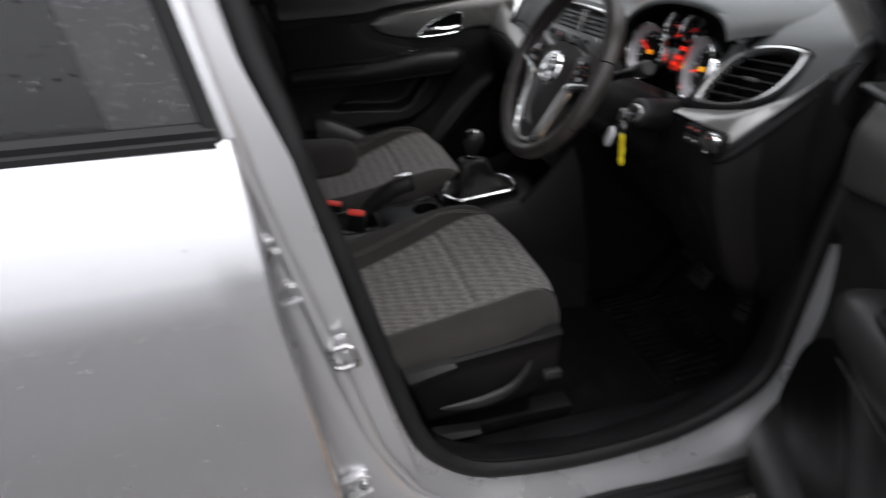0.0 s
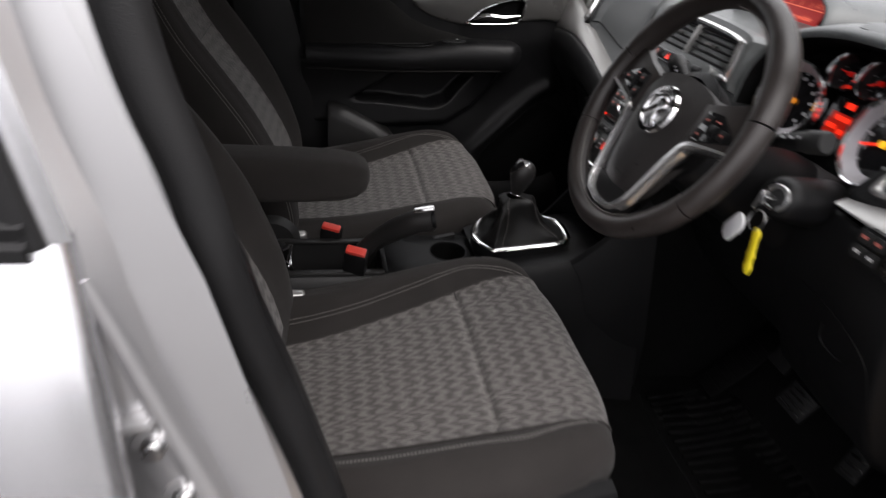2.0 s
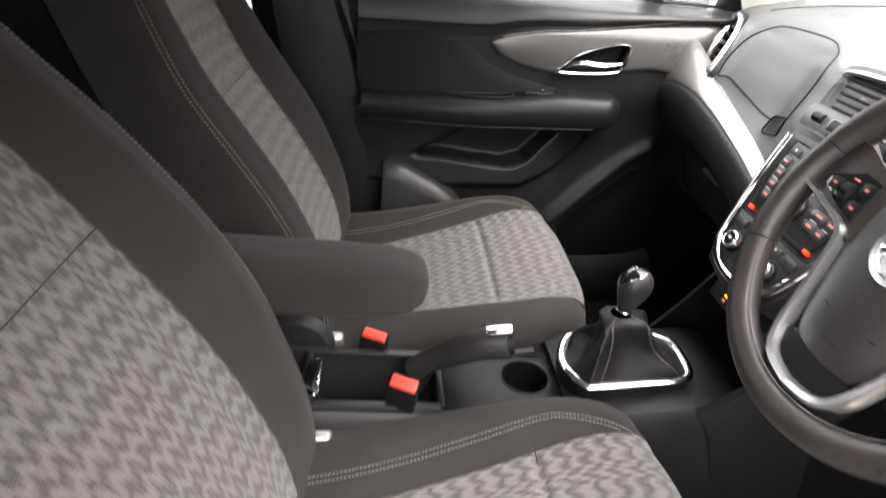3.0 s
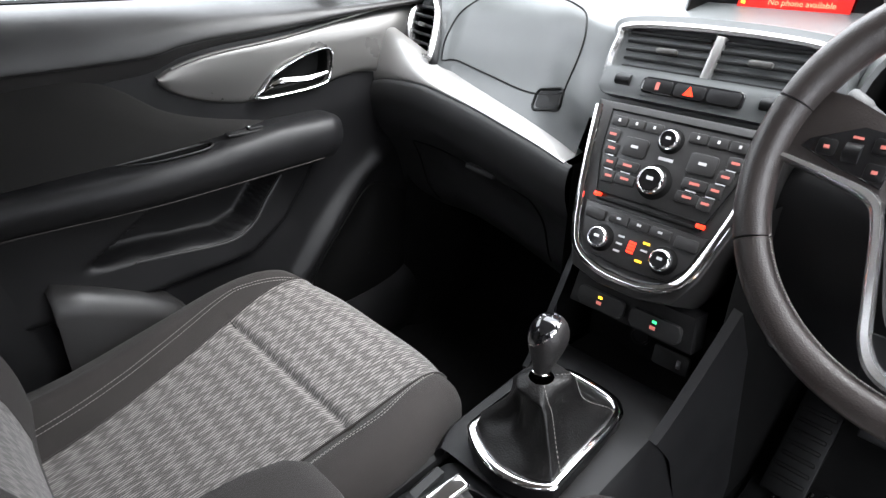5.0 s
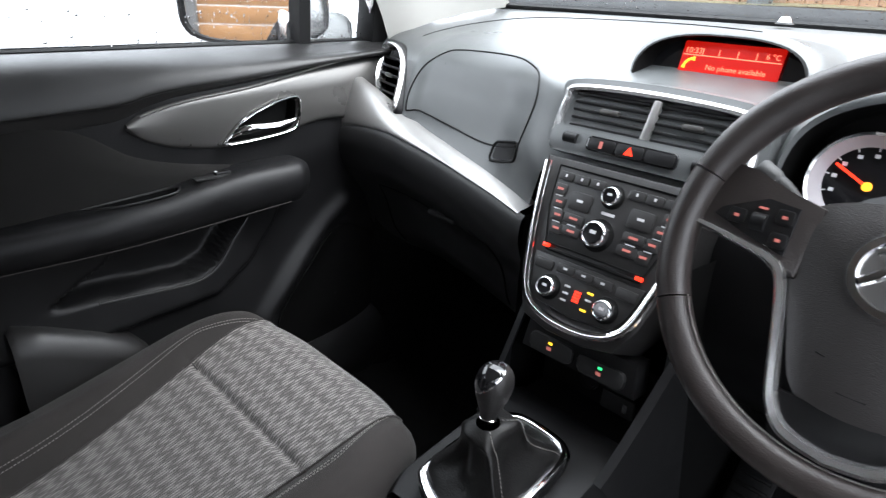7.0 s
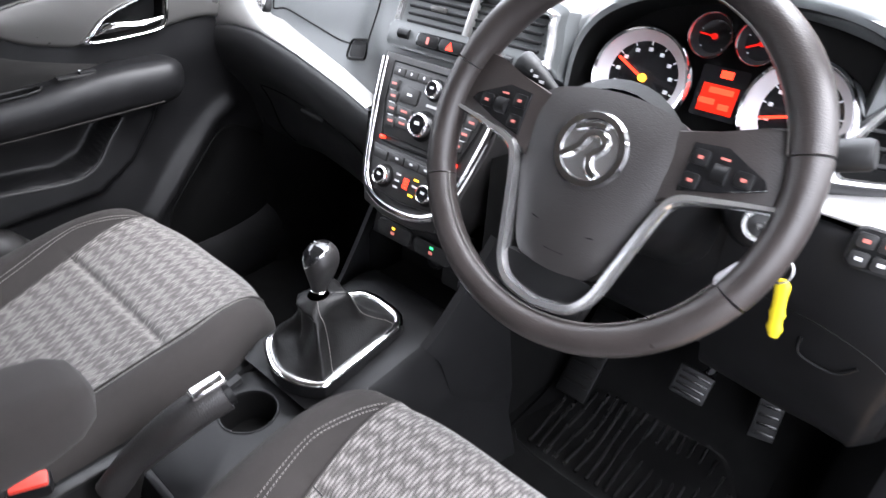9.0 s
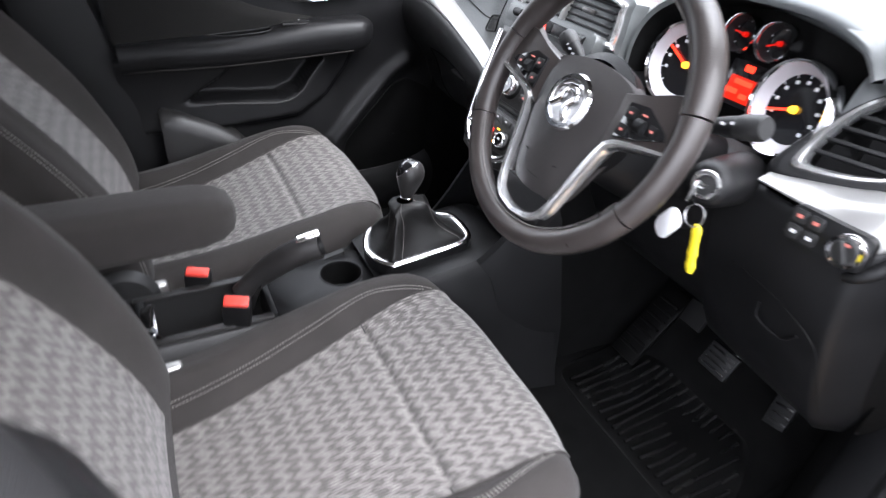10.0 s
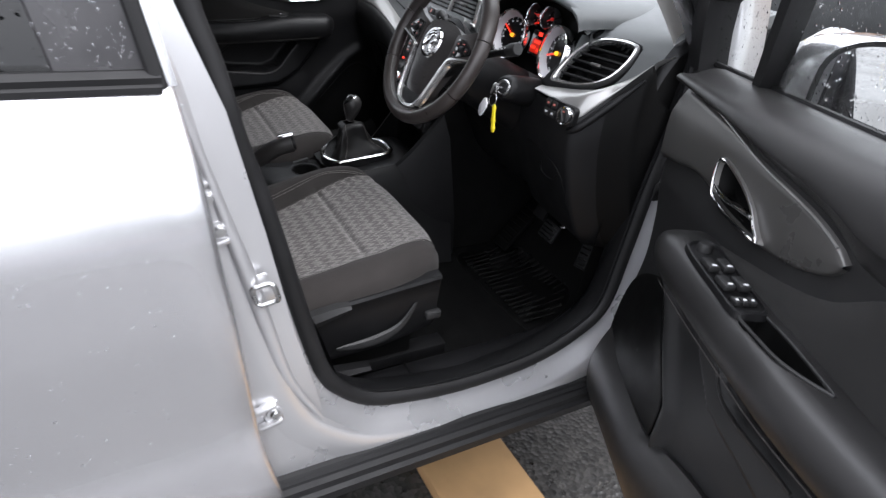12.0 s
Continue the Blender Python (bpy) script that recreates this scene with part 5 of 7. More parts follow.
dial(-0.003, 0.0555, 0.0135, 0.012, stack)
dial(-0.004, 0.000, 0.0185, 0.017, stack)
part("disc_slot", box((0.0, -0.040, 0.0), (0.150, 0.0055, 0.006), SM, 0.002), DARK, stack)
for x in (-0.074, 0.073):
    part("slot_light", box((x, -0.036, 0.002), (0.012, 0.006, 0.003), SM, 0.0015), RED, stack)
hp = [(-0.088, -0.048), (0.088, -0.048), (0.078, -0.090), (0.060, -0.114), (0.0, -0.120), (-0.060, -0.114), (-0.078, -0.090)]
part("heater_face", prism(hp, -0.004, 0.0015, SM, 0.002), FASCIA, stack, "black heater panel")
dial(-0.046, -0.091, 0.0145, 0.014, stack)
dial(0.046, -0.091, 0.0145, 0.014, stack)
for i in range(3):
    radio_button(-0.030 + 0.030 * i, -0.060, 0.029, 0.013, (0.006, 0.003), PRINT)
for s in (-1, 1):
    radio_button(s * 0.066, -0.062, 0.030, 0.015)
for i in range(4):
    part("heater_light", box((0.0, -0.083 - 0.0042 * i, 0.0022), (0.010, 0.0030, 0.001), SM), RED, stack)
for x, y, mat in ((-0.018, -0.080, PRINT), (0.018, -0.078, AMBER), (-0.018, -0.090, PRINT), (0.018, -0.088, PRINT), (-0.018, -0.100, PRINT), (0.016, -0.103, AMBER)):
    part("heater_mark", box((x, y, 0.0022), (0.009, 0.0026, 0.001), SM), mat, stack)
# switches under the stack, cubby below
m = basis((0.008, 0.884, 0.883), (1, 0, 0), (0, 0.16, 1))
lower = thing("lower_switches", (0.008, 0.888, 0.84), "pair of black switches with small amber and green lights", "switch panel")
part("switch_plate", prism([(-0.092, 0.032), (0.092, 0.032), (0.098, -0.020), (-0.098, -0.020)], -0.04, -0.002, m, 0.003), HARD, lower)
for s, mat in ((-1, AMBER), (1, GREEN)):
    btn = part("button", prism(rounded(0.076, 0.027, 0.008, cx=s * 0.043), -0.003, 0.005, m, 0.003), SOFT, lower)
    part("status_light", box((s * 0.043, 0.006, 0.0055), (0.006, 0.0035, 0.001), m), mat, btn)
    part("legend", box((s * 0.043 - 0.001, -0.003, 0.0053), (0.008, 0.005, 0.0006), m), REDSOFT, btn)
cub = thing("storage_cubby", (0.008, 0.92, 0.77), "open black cubby with a socket under the switches", "cubby")
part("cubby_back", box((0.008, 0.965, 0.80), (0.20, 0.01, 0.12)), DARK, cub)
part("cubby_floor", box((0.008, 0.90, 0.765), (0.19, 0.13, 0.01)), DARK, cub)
part("power_socket", lathe([(0.0, 0.002), (0.011, 0.002), (0.012, 0.005), (0.015, 0.005), (0.016, 0.0)], 24, basis((0.005, 0.945, 0.815), (1, 0, 0), (0, 0.1, 1))), HARD, cub, "round black power socket cover")
part("socket_plate", prism(rounded(0.055, 0.030, 0.004), 0, 0.004, basis((0.065, 0.93, 0.81), (1, 0, 0), (0, 0.1, 1)), 0.001), SOFT, cub)
part("usb_socket", prism(rounded(0.007, 0.014, 0.001), 0.003, 0.0055, basis((0.078, 0.93, 0.81), (1, 0, 0), (0, 0.1, 1))), CHROME, cub)

# ---- instrument cluster ----
cl = thing("instrument_cluster", (0.355, 1.05, 1.10), "hooded instrument cluster with chrome-ringed dials lit red", "instrument cluster")
lip = lambda y, w, h, sag: [(0.368 + w * math.copysign(abs(math.cos(a)) ** 0.8, math.cos(a)), y - sag * math.cos(a) ** 2 * 0.4 + 0.03 * math.sin(a), 1.155 + h * math.sin(a) ** 0.5 + (0.0 if y > 1.2 else 0.010 * math.cos(a))) for a in np.linspace(0.38, math.pi - 0.001, 33)]
part("hood", loft([lip(1.000, 0.190, 0.140, 0.0), lip(0.997, 0.195, 0.148, 0.0), lip(1.008, 0.201, 0.156, 0.0), lip(1.06, 0.212, 0.162, 0.0), lip(1.14, 0.225, 0.163, 0.0), lip(1.24, 0.235, 0.165, 0.0), lip(1.36, 0.24, 0.172, 0.0)], False, False, False), DASH, cl, "dark grey curved hood over the dials", sharp=75)
wing = []
for x in list(np.linspace(0.33, 0.545, 18)) + [0.552, 0.557]:
    yf = lerp_table(x, [(0.33, 1.045), (0.45, 1.030), (0.543, 1.018), (0.557, 1.034)])
    yb = lerp_table(x, [(0.33, 1.36), (0.45, 1.265), (0.50, 1.18), (0.54, 1.09), (0.557, 1.040)])
    z = lerp_table(x, [(0.33, 1.318), (0.45, 1.308), (0.51, 1.296), (0.54, 1.280), (0.557, 1.255)])
    wing.append([(x, yf + 0.03, z - 0.030), (x, yf + 0.004, z - 0.014), (x, yf - 0.002, z - 0.006), (x, yf + 0.010, z + 0.001), (x, 0.5 * (yf + yb), z + 0.003), (x, yb, z - 0.006), (x, yb + 0.002, z - 0.03)])
# black tube laid along the wing's edge as its shadow line
part("hood_shade_line", tube([(x + 0.002, y - 0.002, z) for x, y, z in spline([(0.44, 1.278, 1.299), (0.50, 1.190, 1.283), (0.545, 1.095, 1.262), (0.556, 1.050, 1.246)], 8)], 0.0055, 8), DARK, cl, "dark bar standing in for the shadow under the rim of the hood")
part("hood_wing", loft(wing, True, False, True), DASH, cl, sharp=60)
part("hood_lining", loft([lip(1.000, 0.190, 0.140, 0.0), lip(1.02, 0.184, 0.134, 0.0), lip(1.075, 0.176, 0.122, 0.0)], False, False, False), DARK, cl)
part("cluster_panel", prism([(p[0], p[1]) for p in [(-0.185, -0.075), (0.185, -0.075), (0.185, 0.06), (0.14, 0.12), (0.0, 0.145), (-0.14, 0.12), (-0.185, 0.06)]], -0.004, 0.0, basis((0.362, 1.062, 1.150), (1, 0, 0), (0, 0.22, 1))), DARK, cl)
CM = basis((0.360, 1.050, 1.178), (1, 0, 0), (0, 0.22, 1))


def gauge(x, y, r, needle, hub, big, turn=0.0):
    mm = CM @ Matrix.Translation((x, y, 0.010 if big else 0.002)) @ Matrix.Rotation(turn, 4, "Y")
    d = part("gauge", lathe([(0, 0.002), (r * 0.80, 0.002), (r * 0.82, 0.0)], 40, mm), GLOSS, cl, "round dial with pale figures and a red needle")
    part("gauge_cone", lathe([(r * 0.74, 0.0025), (r * 0.93, 0.014), (r * 0.96, 0.018)], 44, mm), CONE if big else HARD, d)
    part("gauge_ring", lathe([(r * 0.94, 0.014), (r * 0.95, 0.020), (r, 0.022), (r * 1.04, 0.018), (r * 1.04, -0.002)], 48, mm), CHROME, d, "chrome ring")
    n = 11 if big else 5
    for i in range(n):
        a = radians(225 - 270 * i / (n - 1))
        part("tick", box((0, 0, 0), (r * 0.10, 0.0016 if big else 0.001, 0.0006), mm @ Matrix.Translation((r * 0.72 * math.cos(a), r * 0.72 * math.sin(a), 0.0026)) @ Matrix.Rotation(a, 4, "Z")), PRINT, d)
        if big and 0 < i < n:
            part("figure", box((0, 0, 0), (0.0055, 0.0045, 0.0005), mm @ Matrix.Translation((r * 0.58 * math.cos(a), r * 0.58 * math.sin(a), 0.0026))), PRINT, d)
    a = radians(needle)
    part("needle", box((r * 0.34, 0, 0.006), (r * 0.68, 0.0032 if big else 0.002, 0.0015), mm @ Matrix.Rotation(a, 4, "Z")), RED if big else REDDIM, d, "red needle")
    part("needle_hub", lathe([(0, 0.009), (0.0045 if big else 0.003, 0.009), (0.0055 if big else 0.004, 0.003)], 18, mm), hub, d)


gauge(-0.096, 0.002, 0.062, 152, ORANGE, True, 0.08)
gauge(0.098, 0.002, 0.062, 196, AMBER, True, -0.20)
gauge(-0.026, 0.068, 0.026, 175, REDDIM, False)
gauge(0.030, 0.070, 0.026, 205, REDDIM, False)
part("trip_screen", prism(rounded(0.058, 0.062, 0.003, cx=0.002, cy=0.005), 0.001, 0.003, CM), GLOSS, cl)
part("trip_glow", box((0.002, -0.002, 0.0034), (0.044, 0.034, 0.0006), CM), glow("dim_red_panel", (0.8, 0.02, 0.006), 0.20), cl)
part("warning_light", box((0.004, 0.028, 0.0036), (0.015, 0.009, 0.001), CM), RED, cl)
for dx, dy, w in ((0.004, 0.008, 0.030), (-0.010, -0.006, 0.020), (0.012, -0.010, 0.013)):
    part("trip_text", box((dx, dy, 0.0039), (w, 0.007, 0.0006), CM), RED, cl)


# ---- front doors: a back from the hinge, n inwards, z up ----
def door_frame_matrix(o, d, n, rise):
    return Matrix(((d[0], n[0], 0, o[0]), (d[1], n[1], 0, o[1]), (rise, 0, 1, -0.35 * rise), (0, 0, 0, 1)))


BELT = 1.262


POCKET = [(0.80, 0.846), (0.683, 0.838), (0.55, 0.828), (0.494, 0.848), (0.458, 0.894), (0.425, 0.935), (0.44, 0.955), (0.64, 0.955), (0.70, 0.905)]
MOULDING = [(0.95, 0.775), (0.69, 0.772), (0.50, 0.785), (0.42, 0.835), (0.365, 0.905), (0.335, 0.965), (0.95, 0.965)]
GRILLE = [(0.065, 0.60), (0.075, 0.78), (0.15, 0.845), (0.205, 0.842), (0.255, 0.80), (0.365, 0.68), (0.366, 0.575), (0.305, 0.53), (0.14, 0.535)]
RIDGE = [(0.17, 0.905), (0.215, 0.875), (0.29, 0.80), (0.40, 0.685), (0.405, 0.57), (0.38, 0.50)]


def far_from(a, z, line, closed):
    """Distance of a point of the door panel from a line of points."""
    best = 9.0
    for (x0, y0), (x1, y1) in zip(line, line[1:] + line[:1] if closed else line[1:]):
        dx, dy = x1 - x0, y1 - y0
        t = min(max(((a - x0) * dx + (z - y0) * dy) / (dx * dx + dy * dy), 0.0), 1.0)
        best = min(best, math.hypot(a - x0 - t * dx, z - y0 - t * dy))
    return best


def depth_in(a, z, loop):
    """How far a point lies inside a loop, less than nothing outside."""
    hit = False
    for (x0, y0), (x1, y1) in zip(loop, loop[1:] + loop[:1]):
        if (y0 > z) != (y1 > z) and a < x0 + (x1 - x0) * (z - y0) / (y1 - y0):
            hit = not hit
    return far_from(a, z, loop, True) * (1 if hit else -1)


@functools.lru_cache(None)
def panel_n(a, z):
    """Depth of the inner door panel, with its map pocket, the moulding round it and the ridge behind the loudspeaker."""
    n = lerp_table(z, [(0.40, 0.020), (0.47, 0.040), (0.60, 0.052), (0.74, 0.046), (0.86, 0.034), (0.95, 0.040), (1.06, 0.056), (1.17, 0.056), (1.235, 0.036), (1.262, 0.012)])
    if 0.42 < z < 0.99:
        n += 0.024 * step(-0.012, 0.006, depth_in(a, z, MOULDING)) - 0.062 * step(-0.001, 0.012, depth_in(a, z, POCKET))
        n += 0.018 * math.exp(-(far_from(a, z, RIDGE, False) / 0.022) ** 2)
    return n


ACC_TOP = [(0.04, 1.238), (0.11, 1.231), (0.25, 1.212), (0.40, 1.187), (0.53, 1.172), (0.60, 1.155), (0.625, 1.142)]
ACC_LOW = [(0.04, 1.085), (0.15, 1.100), (0.22, 1.110), (0.33, 1.094), (0.46, 1.082), (0.54, 1.093), (0.595, 1.112), (0.615, 1.126), (0.625, 1.138)]


def cloth_top(a):
    return lerp_table(a, [(0.36, 1.030), (0.45, 1.046), (0.56, 1.068), (0.62, 1.088), (0.70, 1.140), (0.76, 1.156), (0.93, 1.138)])


def front_door(m, name, label, driver):
    d = thing(name, m @ Vector((0.45, 0, 0.42)), label, "car door")
    L = 0.935
    belt_z = BELT if driver else BELT - 0.013
    a0 = 0.055 if driver else 0.0
    P = lambda a, n, z: m @ Vector((a, n, z))
    # outer shell and edges
    rows = []
    for z in np.linspace(0.40, 1.255, 16):
        bow = -0.085 - 0.045 * math.sin(math.pi * min(1, (z - 0.35) / 0.95)) ** 0.8
        rows.append([P(a0 - 0.01, 0.0, z), P(a0 - 0.015, bow * 0.6, z), P(a0 - 0.005, bow, z), P(0.3, bow - 0.004, z), P(0.7, bow - 0.004, z), P(L + 0.03, bow, z), P(L + 0.045, bow * 0.7, z), P(L + 0.01, -0.01, z)])
    part("door_skin", loft(rows, False, False, False), PAINT, d, "silver outer door skin", sharp=50)
    part("door_edge", loft([[P(a, -0.07, z), P(a, 0.012, z)] for a, z in ((a0 - 0.006, 1.25), (a0 - 0.006, 0.46), (a0 + 0.06, 0.405), (L, 0.405), (L + 0.012, 0.46), (L + 0.012, 1.25))], False, False, False), PAINT_DRY, d)
    # moulded inner panel
    aa = list(np.linspace(a0 - 0.01, 0.29, 40)) + list(np.linspace(0.30, 0.46, 30)) + list(np.linspace(0.467, L, 60))
    rows = []
    for z in list(np.linspace(0.405, 0.70, 26)) + list(np.linspace(0.708, 1.06, 52)) + list(np.linspace(1.07, 1.17, 14)) + list(np.linspace(1.18, belt_z, 8)):
        rows.append([P(a, panel_n(a, z) - 0.035 * max(0, (a0 + 0.02 - a) / 0.03), z) for a in aa])
    hb = spline([(0.458, 1.089, 0), (0.445, 1.106, 0), (0.418, 1.130, 0), (0.372, 1.150, 0), (0.318, 1.163, 0), (0.298, 1.158, 0), (0.297, 1.138, 0), (0.303, 1.114, 0), (0.316, 1.100, 0), (0.37, 1.092, 0)], 5, True)
    inv, hc = m.inverted(), Vector((0.360, 1.120, 0))
    edge = [hc + (p - hc) * 1.04 for p in hb]

    def with_hole(b):
        """Cuts the handle's recess through a sheet of the door."""
        gone = [q for q in b.faces if inside(Vector((inv @ q.calc_center_median()).xz.to_3d()), edge)]
        bmesh.ops.delete(b, geom=gone, context="FACES")
        return b
    # passenger's panel takes the darker black: the shade on that side as colour
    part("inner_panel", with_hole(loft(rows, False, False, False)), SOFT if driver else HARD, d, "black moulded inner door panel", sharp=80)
    rows = []
    for a in np.linspace(a0, L, 36):
        foot = lerp_table(a, ACC_TOP + [(0.93, 1.122)])
        crease = belt_z - 0.62 * (belt_z - foot)
        rows.append(spline([P(a, n, z) for n, z in ((-0.030, belt_z + 0.002), (-0.012, belt_z + 0.006), (0.014, belt_z + 0.004), (0.046, belt_z - 0.008), (0.068, belt_z - 0.34 * (belt_z - foot)), (0.0765, crease), (0.070, crease - 0.007), (0.058, foot + 0.012), (0.048, foot + 0.002))], 4))
    part("belt_rail", loft(rows, False, False, False), LEDGE, d, "dark grey soft ledge under the window", sharp=70)
    # brushed trim that tapers to the rear
    rows = []
    for a in list(np.linspace(a0 + 0.02, 0.29, 14)) + list(np.linspace(0.298, 0.46, 24)) + list(np.linspace(0.48, 0.56, 5)) + [0.585, 0.605, 0.618, 0.624]:
        t, b = lerp_table(a, ACC_TOP), lerp_table(a, ACC_LOW)
        mid = 0.5 * (t + b)
        lift = 0.007 + 0.008 * step(0.35, 0.05, a)
        rows.append([P(a, panel_n(a, z) + dn, z) for z, dn in [(t + 0.003, -0.004), (t, lift * 0.7)] + [(t - k * (t - b), lift + 0.004 * math.sin(math.pi * k)) for k in np.linspace(0.06, 0.94, 17)] + [(b, lift * 0.7), (b - 0.003, -0.004)]])
    part("trim_panel", with_hole(loft(rows, False, False, False)), DOORSATIN, d, "brushed grey trim that tapers to the rear", sharp=70)
    part("trim_line", tube([P(a, panel_n(a, lerp_table(a, ACC_TOP)) + 0.008, lerp_table(a, ACC_TOP)) for a in np.linspace(a0 + 0.03, 0.60, 24)], 0.0018, 6), SATIN, d)
    # handle in its cup
    c = Vector((0.360, 1.120, 0))
    row = lambda k, dn: [P(c.x + (p.x - c.x) * k, panel_n(p.x, p.y) + dn, c.y + (p.y - c.y) * k) for p in hb]
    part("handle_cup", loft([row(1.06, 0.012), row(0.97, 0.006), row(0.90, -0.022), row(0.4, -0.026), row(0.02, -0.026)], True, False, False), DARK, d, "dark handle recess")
    part("handle_bezel", loft([row(1.10, 0.007), row(1.06, 0.016), row(1.0, 0.017), row(0.94, 0.008)], True, False, False), DOORSATIN, d, "brushed grey handle surround")
    part("bezel_edge", tube([P(c.x + (p.x - c.x) * 1.02, panel_n(p.x, p.y) + 0.017, c.y + (p.y - c.y) * 1.02) for p in hb], 0.0026, 8, True), CHROME, d)
    part("door_handle", tube([P(a, panel_n(a, z) + n, z) for a, n, z in spline([(0.440, 0.002, 1.098), (0.420, 0.010, 1.112), (0.395, 0.017, 1.115), (0.35, 0.019, 1.114), (0.308, 0.017, 1.120)], 5)], [0.004, 0.005, 0.006, 0.007, 0.008] + [0.008] * 12 + [0.007, 0.006, 0.005, 0.004], 10, flat=0.6), CHROME, d, "chrome door handle")
    # cloth inset above the armrest
    rows = []
    for a in np.linspace(0.36, L - 0.01, 26):
        t = cloth_top(a)
        rows.append([P(a, panel_n(a, z) + dn, z) for z, dn in ((t + 0.002, -0.006), (t - 0.004, 0.008), (t * 0.6 + 1.0 * 0.4, 0.012), (0.3 * t + 0.7 * 1.0, 0.012), (0.985, 0.010))])
    part("cloth_panel", loft(rows, False, False, False), DOORCLOTH, d, "dark cloth door panel", sharp=80)
    # armrest, with the pull recess cut into it
    pull = [(0.566, 0.084), (0.567, 0.122), (0.600, 0.123), (0.660, 0.115), (0.708, 0.088), (0.700, 0.080)] if driver else [(0.574, 0.078), (0.574, 0.104), (0.62, 0.106), (0.67, 0.098), (0.712, 0.074), (0.70, 0.070)]
    pk = spline([(x, y, 0) for x, y in pull], 5, True)
    c3 = Vector((0.63, 0.098 if driver else 0.088, 0))
    zb_of = lambda a: lerp_table(a, [(0.25, 0.965), (0.35, 0.940), (0.5, 0.930), (0.9, 0.920)] if driver else [(0.25, 0.970), (0.36, 0.958), (0.52, 0.950), (0.9, 0.938)])
    level = lambda a: lerp_table(a, [(0.25, 1.030), (0.5, 1.022), (0.9, 1.004)] if driver else [(0.25, 1.046), (0.42, 1.044), (0.52, 1.034), (0.60, 1.023), (0.9, 1.004)])
    nose = 0.2615 if driver else 0.280
    rows = []
    for a in list(np.linspace(nose + 0.0005, 0.33, 14)) + list(np.linspace(0.335, 0.55, 12)) + list(np.linspace(0.558, 0.72, 40)) + list(np.linspace(0.735, L - 0.015, 10)):
        g = math.sin(min(1, max(0.0, a - nose) / (0.075 if driver else 0.06)) * math.pi / 2) ** 0.42
        zt, zb = level(a), zb_of(a)
        zc, h, w = 0.5 * (zt + zb), 0.5 * (zt - zb) * g, (0.048 + 0.052 * g if driver else -0.01 + 0.096 * g) - 0.03 * step(0.65, 0.95, a)
        base = 0.012
        prof = spline([(n, z, 0) for n, z in ((0, 1.0), (0.30, 1.01), (0.55, 1.02), (0.76, 1.0), (0.92, 0.80), (1.0, 0.30), (0.99, -0.25), (0.9, -0.75), (0.72, -1.0), (0, -1.15))], 6)
        rows.append([P(a, base + q.x * (w + 0.03), zc + q.y * h) for q in prof])
    pad = loft(rows, True, False, True)
    edge3 = [c3 + (p - c3) * 0.99 for p in pk]
    gone = [q for q in pad.faces if (inv @ q.calc_center_median()).z > 0.99 and inside(Vector((inv @ q.calc_center_median()).xy.to_3d()), edge3)]
    bmesh.ops.delete(pad, geom=gone, context="FACES")
    # same pad on both doors, passenger's coloured darker for the shade there
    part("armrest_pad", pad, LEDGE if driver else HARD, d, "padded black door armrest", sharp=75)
    qq = lambda k, dz: [P(c3.x + (p.x - c3.x) * k, c3.y + (p.y - c3.y) * k, level(p.x) + dz) for p in pk]
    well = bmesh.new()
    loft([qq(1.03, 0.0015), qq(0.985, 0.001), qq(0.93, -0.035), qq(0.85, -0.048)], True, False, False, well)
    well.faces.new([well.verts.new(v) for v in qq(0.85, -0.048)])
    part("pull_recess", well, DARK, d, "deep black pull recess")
    part("recess_rim", tube(qq(1.03, 0.0018), 0.0026 if driver else 0.0016, 8, True), SOFT if driver else LEDGE, d)
    part("armrest_seam", tube([P(a, 0.012 + (0.078 + (0.052 if driver else 0.038) - 0.03 * step(0.65, 0.95, a)) * 0.985, 0.5 * (level(a) + zb_of(a)) - 0.36 * (level(a) - zb_of(a))) for a in np.linspace(0.36, L - 0.03, 30)], 0.0011, 6), CLOTH, d)
    # pull and switches on the armrest
    if driver:
        out = spline([(0.352, 0.080, 0), (0.362, 0.112, 0), (0.40, 0.124, 0), (0.50, 0.128, 0), (0.555, 0.127, 0), (0.562, 0.104, 0), (0.555, 0.080, 0), (0.48, 0.074, 0), (0.39, 0.066, 0), (0.36, 0.068, 0)], 5, True)
        c2 = Vector((0.46, 0.098, 0))
        rr = lambda k, dz: [P(c2.x + (p.x - c2.x) * k, c2.y + (p.y - c2.y) * k, 1.022 - 0.035 * (p.x - 0.5) + dz) for p in out]
        sp = part("switch_panel", loft([rr(1.06, -0.004), rr(1.03, 0.006), rr(0.97, 0.007), rr(0.93, 0.003), rr(0.5, 0.003), rr(0.02, 0.003)], True, False, False), HARD, d, "black window switch panel")
        part("mirror_knob", lathe([(0, 0.016), (0.010, 0.015), (0.0125, 0.010), (0.013, 0.0)], 20, m @ Matrix.Translation((0.384, 0.096, 1.028))), SOFT, sp)
        part("mirror_knob_base", lathe([(0.013, 0.003), (0.020, 0.002), (0.021, 0.0)], 22, m @ Matrix.Translation((0.384, 0.096, 1.026))), SOFT, sp)
        for i, a in enumerate((0.440, 0.492)):
            for n in (0.088, 0.112):
                part("window_switch", box((a, n, 1.031 - 0.035 * (a - 0.5)), (0.034, 0.019, 0.012), m, 0.004), SOFT, sp)
                part("switch_mark", box((a + 0.012, n, 1.0375 - 0.035 * (a - 0.5)), (0.004, 0.007, 0.001), m), WHITEPL, sp)
        for n in (0.092, 0.104, 0.116):
            part("lock_switch", box((0.535, n, 1.027), (0.018, 0.010, 0.008), m, 0.002), SOFT, sp)
